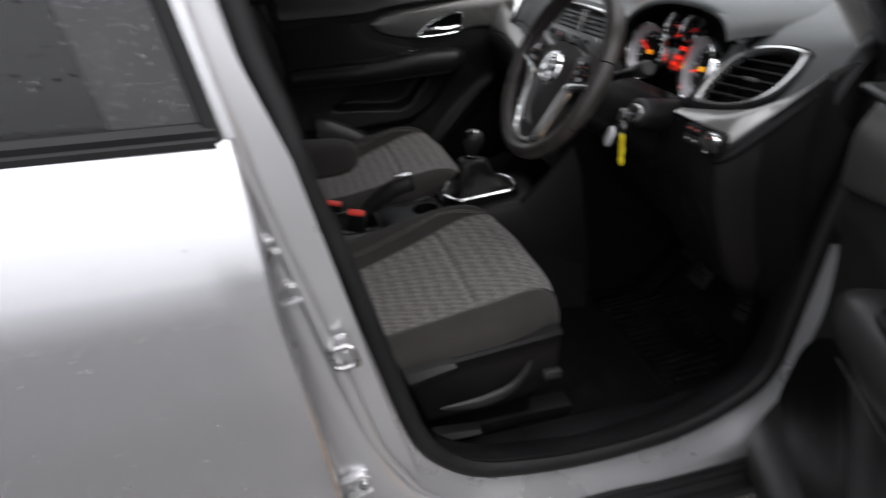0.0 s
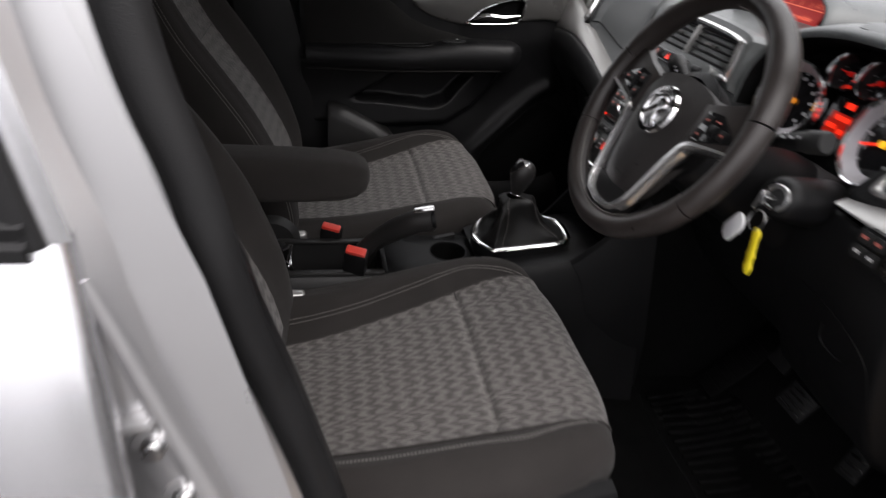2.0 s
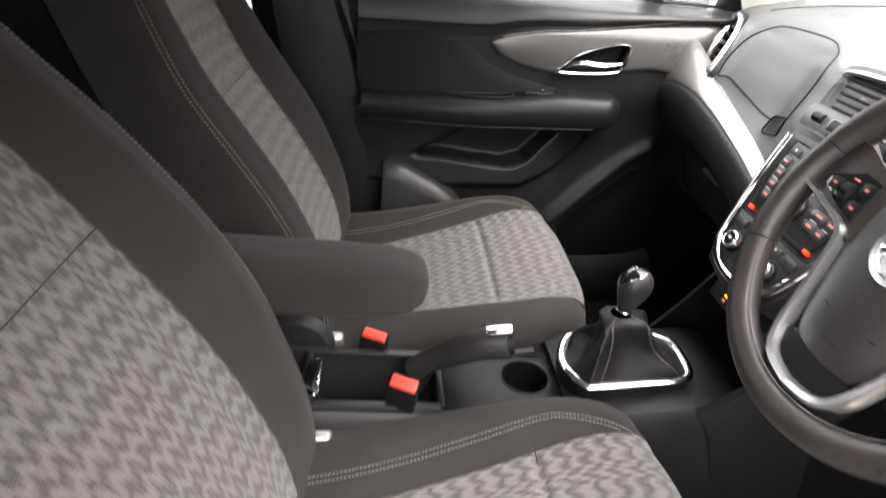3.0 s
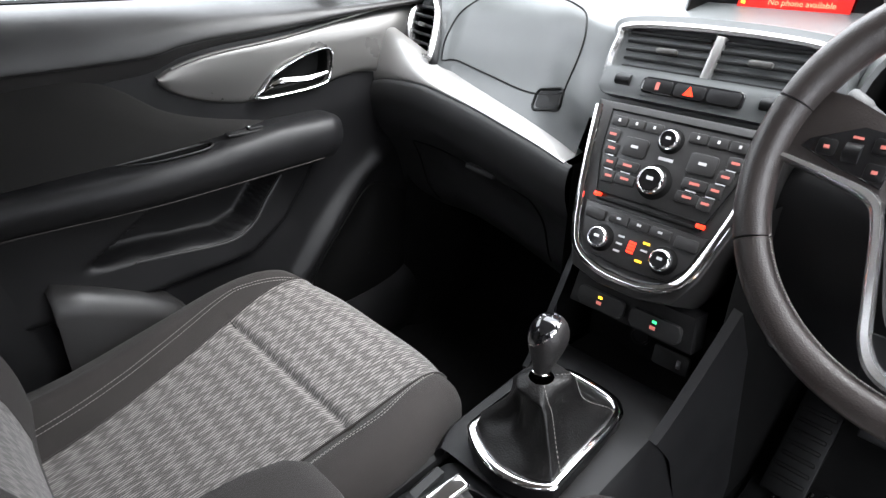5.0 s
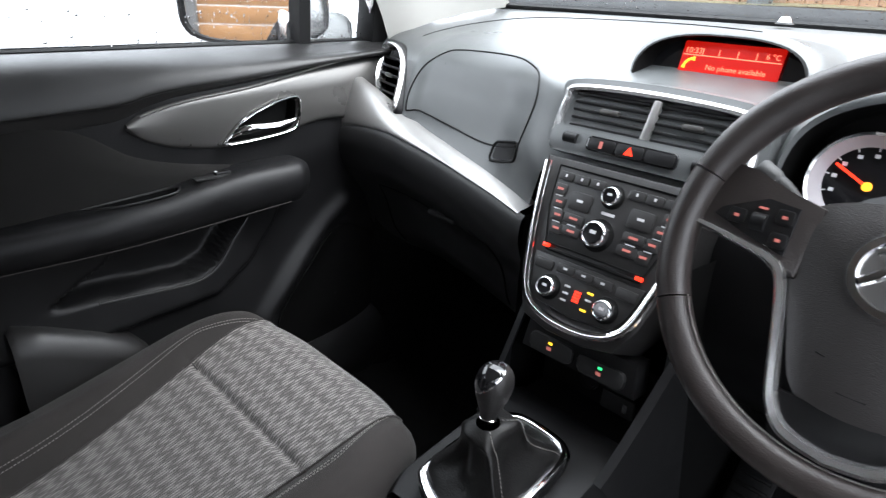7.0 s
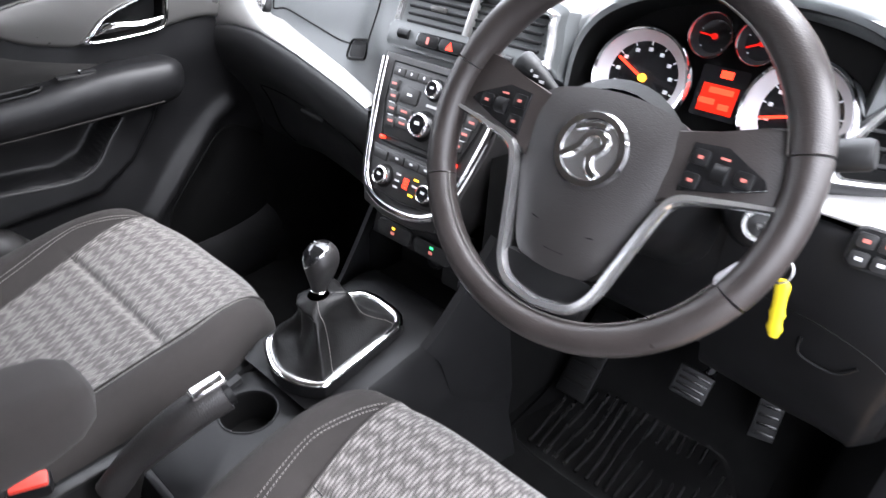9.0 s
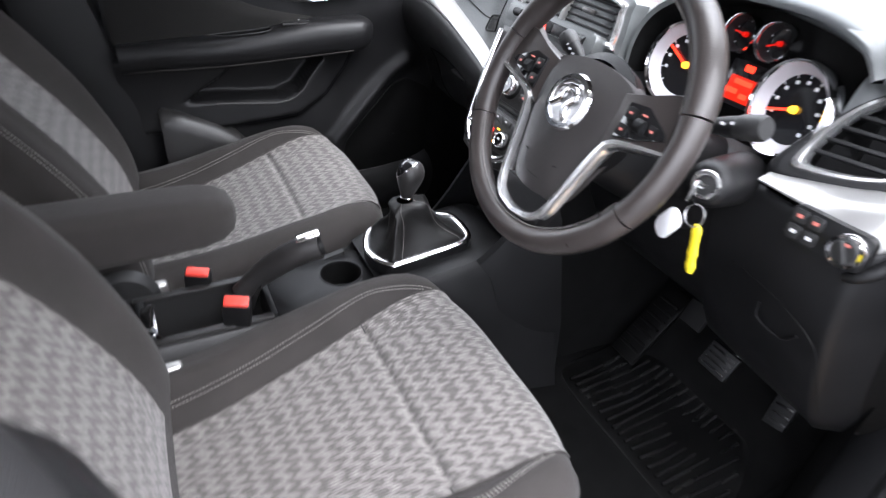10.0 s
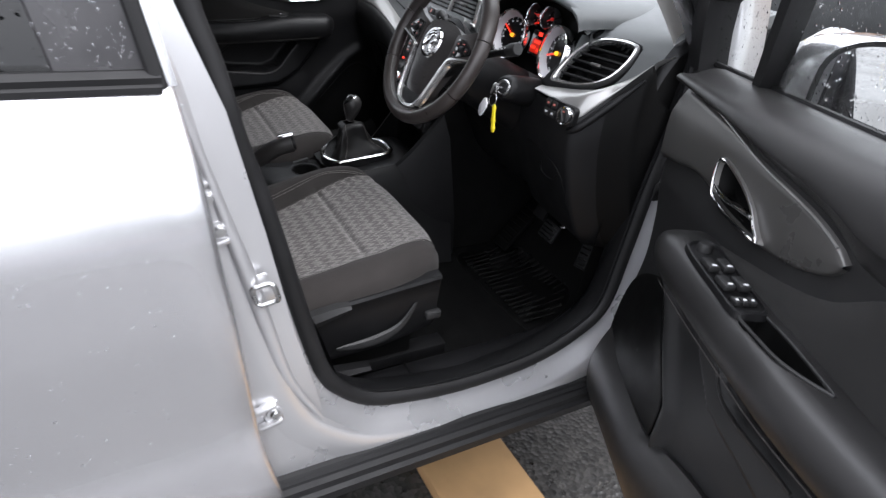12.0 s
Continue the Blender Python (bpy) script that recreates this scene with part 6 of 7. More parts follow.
            part("switch_mark", box((0.537, n, 1.0314), (0.004, 0.004, 0.001), m), WHITEPL, sp)
    else:
        part("switch_panel", box((0.485, 0.090, 1.0385), (0.10, 0.020, 0.005), m, 0.002), SOFT, d)
        part("window_switch", box((0.48, 0.090, 1.0425), (0.030, 0.014, 0.008), m, 0.003), HARD, d)
        part("switch_mark", box((0.492, 0.090, 1.0468), (0.004, 0.006, 0.001), m), WHITEPL, d)
    # map pocket and lower mouldings
    lip = spline([(q[0], q[1], 0) for q in POCKET[:6]], 8)
    # highlight along the pocket's edge, drawn as a strip of lighter plastic
    part("pocket_lip", tube([P(q.x, panel_n(q.x + 0.004, q.y - 0.008) + 0.0005, q.y - 0.003) for q in lip[6:]], 0.0030, 8), LEDGE, d, "thin edge of the map pocket, in a lighter tone for its highlight")
    gc = Vector((sum(q[0] for q in GRILLE) / len(GRILLE), sum(q[1] for q in GRILLE) / len(GRILLE), 0))
    gl = spline([(q[0], q[1], 0) for q in GRILLE], 5, True)
    grow = lambda k, dn: [P(gc.x + (q.x - gc.x) * k, panel_n(gc.x + (q.x - gc.x) * k, gc.y + (q.y - gc.y) * k) + dn, gc.y + (q.y - gc.y) * k) for q in gl]
    part("speaker_grille", loft([grow(1.0, -0.002), grow(1.0, 0.004), grow(0.975, 0.006), grow(0.95, 0.0045), grow(0.6, 0.005), grow(0.3, 0.006), grow(0.02, 0.006)], True, False, False), DARK, d, "black speaker grille", sharp=60)
    # bin also darker on the passenger door, shade put into its colour
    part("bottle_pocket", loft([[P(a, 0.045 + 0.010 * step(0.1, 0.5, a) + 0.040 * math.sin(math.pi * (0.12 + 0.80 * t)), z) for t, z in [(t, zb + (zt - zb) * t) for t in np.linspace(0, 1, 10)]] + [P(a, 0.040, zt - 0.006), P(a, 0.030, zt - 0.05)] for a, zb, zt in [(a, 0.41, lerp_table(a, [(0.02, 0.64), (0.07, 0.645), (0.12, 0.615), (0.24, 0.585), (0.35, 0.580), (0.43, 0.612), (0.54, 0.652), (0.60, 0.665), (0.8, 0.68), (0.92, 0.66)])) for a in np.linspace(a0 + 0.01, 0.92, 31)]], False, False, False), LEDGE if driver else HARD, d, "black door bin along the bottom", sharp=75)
    # window glass, posts and mirror
    lean = lambda z: -0.02 + 0.20 * (z - belt_z)
    da = -0.065 if driver else 0.0
    W = lambda a, z, dn=0.0: P(a + da, lean(z) + dn, z)
    part("front_post", loft([[W(a0, z, 0.03), W(a0 - 0.012, z, 0.0), W(a0, z, -0.03), W(a0 + w, z, -0.03), W(a0 + w + 0.006, z, 0.0), W(a0 + w, z, 0.03)] for a0, w, z in ((0.000, 0.060, belt_z - 0.01), (0.005, 0.058, 1.33), (0.020, 0.056, 1.385), (0.12, 0.048, 1.44), (0.40, 0.045, 1.56), (0.50, 0.05, 1.585))], True), RUBBER, d, "black window frame")
    part("roof_frame", tube([W(0.50, 1.575), W(0.70, 1.60), W(0.90, 1.605), W(1.02, 1.58)], 0.022, 8, flat=0.8), RUBBER, d)
    part("rear_post", loft([[W(a0, z, 0.03), W(a0, z, -0.03), W(a0 + 0.06, z, -0.03), W(a0 + 0.06, z, 0.03)] for a0, z in ((L - 0.06, belt_z - 0.01), (L + 0.03, 1.60))], True), RUBBER, d)
    part("quarter_post", loft([[W(a0 - 0.013, z, 0.02), W(a0 - 0.013, z, -0.02), W(a0 + 0.013, z, -0.02), W(a0 + 0.013, z, 0.02)] for a0, z in (((0.262, belt_z - 0.01), (0.288, 1.34), (0.330, 1.47)) if driver else ((0.229, belt_z - 0.01), (0.237, 1.34), (0.252, 1.47)))], True), RUBBER, d, "black quarter-window post")
    pane = part("pane", loft([[W(a, z) for a in (0.03 + 1.9 * max(0, z - 1.385), 0.52, 0.70, 0.92 + 0.25 * (z - 1.262))] for z in (belt_z - 0.005, 1.34, 1.43, 1.50, 1.59)], False, False, False), CLEAR, d, "clear side window with rain drops")
    pane.visible_shadow = False
    part("belt_strip", tube([W(a, belt_z + 0.006, -0.004) for a in np.linspace(0.02, L, 8)], 0.006, 6), RUBBER, d)
    mh = []
    turn, ma, mz = (-0.30, 0.05, -0.03) if driver else (-0.55, 0.0, 0.0)
    for a, k, f in ((0.30, 0.97, 1.0), (0.285, 1.0, 1.0), (0.24, 1.02, 0.85), (0.19, 0.95, 0.6), (0.15, 0.75, 0.4), (0.125, 0.4, 0.2), (0.12, 0.1, 0.0)):
        mh.append([P(a + ma + turn * f * 0.132 * k * math.copysign(abs(math.cos(t)) ** 0.55, math.cos(t)), -0.152 + 0.132 * k * math.copysign(abs(math.cos(t)) ** 0.55, math.cos(t)), 1.322 + mz + 0.084 * k * math.copysign(abs(math.sin(t)) ** 0.55, math.sin(t))) for t in (2 * math.pi * i / 32 for i in range(32))])
    mi = part("mirror_housing", loft(mh, True, False, False), PAINT, d, "silver door mirror housing", sharp=70)
    ctr = Vector((0.292 + ma, -0.152, 1.322 + mz))
    mrow = lambda k, da: [P(ctr.x + da + turn * 0.124 * k * math.copysign(abs(math.cos(t)) ** 0.55, math.cos(t)), ctr.y + 0.124 * k * math.copysign(abs(math.cos(t)) ** 0.55, math.cos(t)), ctr.z + 0.075 * k * math.copysign(abs(math.sin(t)) ** 0.55, math.sin(t))) for t in (2 * math.pi * i / 32 for i in range(32))]
    part("mirror_rim", loft([mh[0], mrow(1.06, 0.006), mrow(0.99, 0.006), mrow(0.95, -0.004)], True, False, False), RUBBER, mi)
    part("mirror_glass", loft([mrow(0.99, 0.0), mrow(0.5, 0.0), mrow(0.01, 0.0)], True, False, False), MIRROR, mi, "mirror glass")
    rain, beads = random.Random(5), bmesh.new()
    along = m.to_3x3() @ Vector((turn, 1, 0)) * (-1 if driver else 1)
    for i in range(110):
        dn, dz, r = rain.uniform(-0.105, 0.105), rain.uniform(-0.062, 0.062), rain.uniform(0.0010, 0.0030) * (0.6 if i % 3 else 1.0)
        bead_at = basis(P(ctr.x + turn * dn + 0.0003, ctr.y + dn, ctr.z + dz), along, (0, 0, 1))
        lathe([(r, 0.0), (0.85 * r, 0.28 * r), (0.5 * r, 0.45 * r), (0.05 * r, 0.5 * r)], 8, bead_at @ Matrix.Diagonal((1, rain.uniform(1.0, 1.5), 1, 1)), beads)
    tagged(part("mirror_drops", beads, DROP, mi, "rain drops on the mirror glass", sharp=80), kind="stuff")
    part("mirror_arm", loft([[P(0.17 + ma + w * math.copysign(abs(math.cos(t)) ** 0.7, math.cos(t)), n, zc + h * math.copysign(abs(math.sin(t)) ** 0.7, math.sin(t))) for t in (2 * math.pi * i / 20 for i in range(20))] for n, w, h, zc in ((-0.030, 0.085, 0.045, 1.272), (-0.045, 0.080, 0.045, 1.275), (-0.07, 0.078, 0.055, 1.295), (-0.10, 0.075, 0.065, 1.31))], True), PAINT, mi)
    return d


front_door(door_frame_matrix((-0.752, 1.165), (0, -1), (1, 0), 0.0), "passenger_door", "closed passenger door, black with brushed grey trim and chrome handle", False)
front_door(door_frame_matrix((0.796, 1.139), (0.9026, -0.4305), (-0.4305, -0.9026), 0.055), "driver_door", "open driver's door, black inside with switches on its armrest", True)


# ---- steering wheel ----
wheel = thing("steering_wheel", (0.348, 0.755, 1.175), "dark leather steering wheel with satin silver spokes and chrome badge", "steering wheel")
RAKE = radians(26)
WM = basis((0.349, 0.762, 1.174), (1, 0, 0), (0, math.sin(RAKE), math.cos(RAKE)))
WZ = WM.to_3x3() @ Vector((0, 0, 1))


def rim_arc(a0, a1, name, r=0.0158):
    pts, rad = [], []
    for i in range(41):
        a = radians(a0 + (a1 - a0) * i / 40)
        grip = 0.0022 * math.exp(-((math.degrees(a) % 360 - 35) / 18) ** 2) + 0.0022 * math.exp(-((math.degrees(a) % 360 - 145) / 18) ** 2)
        pts.append(WM @ Vector((0.177 * math.cos(a), 0.007 + 0.177 * math.sin(a), 0.0)))
        rad.append(r + grip)
    part(name, tube(pts, rad, 16, flat=1.12, up=WZ), WHEEL, wheel, "dark brown-black leather rim")


rim_arc(16, 164, "rim_top")
rim_arc(164.6, 205, "rim_side")
rim_arc(205.6, 334.4, "rim_bottom")
rim_arc(335, 375.4, "rim_side")
bm = bmesh.new()
for i in range(240):
    a = radians(16 + 148 * i / 239) if i < 120 else radians(205 + 130 * (i - 120) / 119)
    p = WM @ Vector((0.161 * math.cos(a), 0.007 + 0.161 * math.sin(a), 0.007))
    q = WM @ Vector((0.161 * math.cos(a + 0.012), 0.007 + 0.161 * math.sin(a + 0.012), 0.010))
    tube([p, q], 0.0006, 4, bm=bm)
tagged(part("rim_stitching", bm, THREAD, wheel, "pale stitches inside the rim"), kind="stuff")


def dome_plate(outline, depth, rise, rings=6, shrink=0.55):
    """A plate with a softly domed face, from an outline round the origin."""
    c = Vector((sum(p[0] for p in outline) / len(outline), sum(p[1] for p in outline) / len(outline), 0))
    loop = [Vector((p[0], p[1], 0)) for p in outline]
    rows = [[q + Vector((0, 0, -depth)) for q in loop], [q.copy() for q in loop]]
    for k in range(1, rings + 1):
        t = k / rings
        rows.append([c + (q - c) * (1 - t * (1 - 0.02)) + Vector((0, 0, rise * math.sin(t * math.pi / 2) ** 0.7)) for q in loop])
    return loft(rows, True, False, True)


pad_out = spline([(-0.078, 0.046, 0), (-0.05, 0.060, 0), (0.0, 0.066, 0), (0.05, 0.060, 0), (0.078, 0.046, 0), (0.082, 0.02, 0), (0.074, -0.02, 0), (0.060, -0.065, 0), (0.046, -0.100, 0), (0.025, -0.117, 0), (0.0, -0.121, 0), (-0.025, -0.117, 0), (-0.046, -0.100, 0), (-0.060, -0.065, 0), (-0.074, -0.02, 0), (-0.082, 0.02, 0)], 4, True)
part("airbag_pad", dome_plate([(p.x, p.y) for p in pad_out], 0.03, 0.016), PADMAT, wheel, "black grained airbag cover", m=WM @ Matrix.Translation((0, 0, -0.004)), sharp=60)
part("pad_crease", tube([WM @ Vector((0.050 * math.sin(t), -0.060 - 0.012 * math.cos(t), 0.0071 - 0.0024 * math.sin(t) ** 2)) for t in np.linspace(-0.75, 0.75, 16)], 0.0009, 6), DARK, wheel)
part("pad_word", box((0, -0.092, 0.0045), (0.022, 0.005, 0.0008), WM), HARD, wheel)
part("hub_back", lathe([(0.0, -0.05), (0.075, -0.05), (0.082, -0.02), (0.07, -0.01)], 32, WM), HARD, wheel)
# spokes: upper arms with button fields, lower fork
for s in (-1, 1):
    arm = [(s * 0.066, 0.048), (s * 0.100, 0.056), (s * 0.135, 0.064), (s * 0.160, 0.078), (s * 0.170, 0.040), (s * 0.167, 0.008), (s * 0.120, -0.003), (s * 0.070, -0.018)]
    if s < 0:
        arm = arm[::-1]
    part("spoke", prism(arm, -0.022, 0.002, WM, 0.005), WHEEL, wheel, "dark leather-look spoke")
    fld = [(s * 0.0845, 0.042), (s * 0.112, 0.045), (s * 0.148, 0.028), (s * 0.153, 0.020), (s * 0.120, 0.008), (s * 0.0845, -0.002)]
    if s < 0:
        fld = fld[::-1]
    part("button_panel", prism(fld, 0.0, 0.0048, WM, 0.0015), GLOSS, wheel, "glossy black button panel")
    for x, y in ((0.133, 0.023), (0.094, 0.031), (0.093, 0.010)):
        part("button", prism(rounded(0.015, 0.014, 0.003, 3, s * x, y), 0.0045, 0.0066, WM, 0.001), HARD, wheel)
        part("legend", box((s * x, y, 0.0068), (0.0045, 0.0028, 0.0004), WM), REDSOFT, wheel)
    part("scroll_wheel", lathe([(0, -0.006), (0.0085, -0.006), (0.0085, 0.006), (0, 0.006)], 20, WM @ Matrix.Translation((s * 0.1135, 0.022, 0.003)) @ Matrix.Rotation(math.pi / 2, 4, "Y")), HARD, wheel)
    part("scroll_mark", box((s * 0.1135, 0.035, 0.0056), (0.008, 0.002, 0.0005), WM), REDSOFT, wheel)
fork_o = spline([(-0.170, 0.006, 0), (-0.122, -0.004, 0), (-0.092, -0.014, 0), (-0.081, -0.032, 0), (-0.066, -0.088, 0), (-0.055, -0.125, 0), (-0.036, -0.146, 0), (0.0, -0.153, 0)], 5)
fork_i = spline([(-0.170, 0.013, 0), (-0.120, 0.004, 0), (-0.086, -0.005, 0), (-0.072, -0.030, 0), (-0.057, -0.086, 0), (-0.047, -0.118, 0), (-0.032, -0.135, 0), (0.0, -0.142, 0)], 5)
full_o = fork_o + [Vector((-p.x, p.y, 0)) for p in fork_o[-2::-1]]
full_i = fork_i + [Vector((-p.x, p.y, 0)) for p in fork_i[-2::-1]]
rows = [[WM @ (o + Vector((0, 0, -0.010))), WM @ (o + Vector((0, 0, 0.005))), WM @ (o.lerp(i, 0.3) + Vector((0, 0, 0.009))), WM @ (o.lerp(i, 0.8) + Vector((0, 0, 0.008))), WM @ (i + Vector((0, 0, 0.002))), WM @ (i + Vector((0, 0, -0.010)))] for o, i in zip(full_o, full_i)]
part("spoke_trim", loft(rows, True, False, True), SILVER, wheel, "satin silver curved trim of the lower spokes")
part("lower_spoke", prism([(p.x * 0.96, p.y) for p in spline([(-0.055, -0.11, 0), (-0.045, -0.155, 0), (-0.02, -0.165, 0), (0.02, -0.165, 0), (0.045, -0.155, 0), (0.055, -0.11, 0)], 4)], -0.02, -0.001, WM, 0.003), HARD, wheel)
# badge: a chrome ring round plain chrome shapes
BM = WM @ Matrix.Translation((0, 0.007, 0.0115)) @ Matrix.Scale(1.12, 4)
bd = part("badge", lathe([(0, 0.001), (0.024, 0.001), (0.025, 0.0)], 36, BM), SILVER, wheel, "round chrome badge")
part("badge_ring", lathe([(0.024, 0.0), (0.026, 0.004), (0.031, 0.004), (0.033, 0.0)], 44, BM), CHROME, bd)
part("badge_shape", tube([BM @ Vector(q) for q in spline([(-0.022, -0.010, 0.003), (-0.010, 0.0, 0.004), (-0.004, 0.012, 0.004), (0.006, 0.014, 0.004), (0.012, 0.006, 0.004), (0.004, -0.004, 0.004), (0.006, -0.016, 0.004), (0.014, -0.020, 0.003)], 5)], 0.0042, 8, flat=0.6, up=WZ), CHROME, bd)
part("badge_shape", tube([BM @ Vector(q) for q in ((-0.018, 0.014, 0.003), (-0.006, 0.020, 0.003), (0.008, 0.021, 0.003))], 0.003, 8, flat=0.6, up=WZ), CHROME, bd)

# ---- steering column, stalks, ignition ----
col = thing("steering_column", (0.355, 0.93, 1.08), "black plastic steering column shroud", "steering column")
rows = []
for d, w, h in ((0.035, 0.054, 0.046), (0.05, 0.060, 0.056), (0.12, 0.070, 0.066), (0.20, 0.076, 0.072), (0.30, 0.082, 0.078)):
    rows.append([WM @ Vector((w * math.copysign(abs(math.cos(a)) ** 0.7, math.cos(a)), -0.010 + h * math.copysign(abs(math.sin(a)) ** 0.7, math.sin(a)), -d)) for a in (2 * math.pi * i / 28 for i in range(28))])
part("shroud", loft(rows), HARD, col, "black column shroud", sharp=60)
for s, end in ((1, (0.205, 0.080, -0.060)), (-1, (-0.152, 0.082, -0.060))):
    sk = thing("column_stalk", WM @ Vector((s * 0.09, 0.02, -0.07)), "black steering column stalk with a ribbed grey end", "stalk", "column stalks")
    a, b = Vector((s * 0.06, 0.035, -0.085)), Vector(end)
    part("lever", tube([WM @ a.lerp(b, t) for t in np.linspace(0, 0.8, 8)], [0.009, 0.009, 0.0085, 0.008, 0.008, 0.0095, 0.012, 0.0125], 14), HARD, sk)
    part("lever_end", tube([WM @ a.lerp(b, t) for t in (0.78, 0.82, 0.97, 1.0)], [0.0125, 0.0142, 0.0142, 0.012], 18), SOFT, sk)
    for k in range(3):
        part("marking", box((0, 0, 0.0132), (0.006, 0.003, 0.0006), WM @ Matrix.Translation(a.lerp(b, 0.6 + 0.09 * k))), PRINT, sk)
IG = basis((0.484, 0.885, 1.114), (1, 0.0, 0.0), (0, 0.25, 1)) @ Matrix.Rotation(radians(18), 4, "Y")
ig = thing("ignition_switch", (0.49, 0.92, 1.11), "black ignition barrel with a chrome-faced lock", "ignition")
part("barrel", lathe([(0.0, 0.010), (0.012, 0.010), (0.020, 0.009), (0.027, 0.004), (0.031, -0.010), (0.034, -0.06), (0.036, -0.12)], 32, IG), HARD, ig, sharp=50)
part("lock_ring", lathe([(0.012, 0.0105), (0.014, 0.0125), (0.0175, 0.0125), (0.019, 0.009)], 32, IG), STEEL, ig)
part("lock_face", lathe([(0, 0.0115), (0.012, 0.0115)], 24, IG), SOFT, ig)
key = thing("car_key", (0.54, 0.80, 1.04), "steel key in the ignition with yellow and white tags", "key")
part("key_blade", box((0, 0, 0.022), (0.010, 0.0022, 0.022), IG), STEEL, key)
part("key_head", prism(rounded(0.020, 0.028, 0.006), -0.0015, 0.0015, IG @ Matrix.Translation((0.0, -0.006, 0.040)) @ Matrix.Rotation(math.pi / 2, 4, "Y"), 0.001), STEEL, key)
K0 = Vector((0.522, 0.828, 1.108))
part("key_ring", tube([K0 + Vector((0.013 * math.cos(a), 0.003 * math.sin(a), -0.006 + 0.013 * math.sin(a))) for a in np.linspace(0, 2 * math.pi, 28)[:-1]], 0.0011, 6, True), STEEL, key)
part("yellow_tag", tube([K0 + Vector((0.008 + 0.010 * t, 0.0, -0.014 - 0.062 * t)) for t in np.linspace(0, 1, 13)], [0.004, 0.0068, 0.0068, 0.0060, 0.0060, 0.0060, 0.0060, 0.0076, 0.0060, 0.0060, 0.0076, 0.0060, 0.004], 10, flat=0.55, up=(0, 1, 0)), YELLOW, key, "yellow plastic tag")
part("white_tag", prism(rounded(0.028, 0.044, 0.011), -0.0015, 0.0015, basis(K0 + Vector((-0.030, -0.004, -0.032)), (0.80, -0.25, -0.5), (0.62, 0.0, 0.76)), 0.0006), WHITEPL, key, "white plastic tag")

# ---- pedals and floor mat ----
pd = thing("pedal", (0.425, 1.25, 0.60), "black rubber brake pedal on a steel arm", "pedal", "pedals")
m = basis((0.425, 1.168, 0.654), (1, 0.1, -0.1), (0, 0.5, 1))
part("pedal_pad", box((0, 0, 0), (0.062, 0.055, 0.012), m, 0.004), RUBBER, pd)
for i in range(4):
    part("rib", box((0, -0.018 + 0.012 * i, 0.007), (0.050, 0.005, 0.004), m, 0.0015), MATRUB, pd)
part("pedal_arm", tube(spline([(0.435, 1.185, 0.665), (0.46, 1.25, 0.70), (0.47, 1.33, 0.80), (0.47, 1.36, 0.95)], 5), 0.008, 8, flat=0.5), STEEL, pd)
pd2 = thing("pedal", (0.54, 1.25, 0.58), "black accelerator pedal hanging by the sill", "pedal", "pedals")
m = basis((0.545, 1.215, 0.652), (1, 0.15, 0.1), (0, 0.35, 1))
part("pedal_pad", prism([(-0.022, -0.062), (0.018, -0.062), (0.026, 0.05), (-0.014, 0.06)], -0.006, 0.006, m, 0.003), RUBBER, pd2)
for i in range(6):
    part("rib", box((0.002, -0.05 + 0.017 * i, 0.006), (0.032, 0.006, 0.004), m, 0.0015), MATRUB, pd2)
part("pedal_arm", tube(spline([(0.55, 1.23, 0.70), (0.56, 1.30, 0.78), (0.56, 1.36, 0.95)], 5), 0.007, 8), HARD, pd2)
pd3 = thing("pedal", (0.30, 1.25, 0.60), "black rubber clutch pedal deep in the footwell", "pedal", "pedals")
m = basis((0.305, 1.23, 0.655), (1, 0.0, 0), (0, 0.5, 1))
part("pedal_pad", box((0, 0, 0), (0.056, 0.055, 0.012), m, 0.004), RUBBER, pd3)
part("pedal_arm", tube(spline([(0.31, 1.24, 0.67), (0.33, 1.30, 0.75), (0.33, 1.36, 0.95)], 5), 0.008, 8), HARD, pd3)
fr = thing("footrest", (0.20, 1.20, 0.47), "ribbed black footrest beside the tunnel", "footrest")
part("footrest_plate", box((0.215, 1.22, 0.56), (0.07, 0.014, 0.20), Matrix.Translation((0.215, 1.22, 0.56)) @ Matrix.Rotation(radians(-42), 4, "X") @ Matrix.Translation((-0.215, -1.22, -0.56)), 0.004), DARK, fr)
for i in range(7):
    part("rib", box((0.215, 1.211, 0.49 + 0.022 * i), (0.055, 0.010, 0.007), Matrix.Translation((0.215, 1.22, 0.56)) @ Matrix.Rotation(radians(-42), 4, "X") @ Matrix.Translation((-0.215, -1.22, -0.56)), 0.002), DARK, fr)


def mat_z(y):
    return floor_z(y) + 0.010


mt = thing("floor_mat", (0.40, 0.95, 0.45), "black carpet floor mat with a ribbed rubber heel pad", "floor mat")
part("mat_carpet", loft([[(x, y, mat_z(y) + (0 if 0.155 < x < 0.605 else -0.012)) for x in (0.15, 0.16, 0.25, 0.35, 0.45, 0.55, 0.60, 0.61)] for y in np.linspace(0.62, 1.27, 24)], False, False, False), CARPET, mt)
hq = [(0.188, 1.010), (0.178, 1.10), (0.215, 1.19), (0.28, 1.230), (0.40, 1.236), (0.50, 1.230), (0.56, 1.17), (0.602, 1.07), (0.592, 1.008), (0.40, 1.000)]
pts = spline([(a, b, 0) for a, b in hq], 4, True)
part("heel_pad", loft([[(0.39 + (p.x - 0.39) * k, 1.11 + (p.y - 1.11) * k, mat_z(1.11 + (p.y - 1.11) * k) + dz) for p in pts] for k, dz in [(1.0, -0.002), (1.0, 0.002)] + [(0.97 - 0.0709 * j, 0.003) for j in range(14)]], True, False, True), PADSHADE, mt, "ribbed black rubber heel pad", sharp=60)
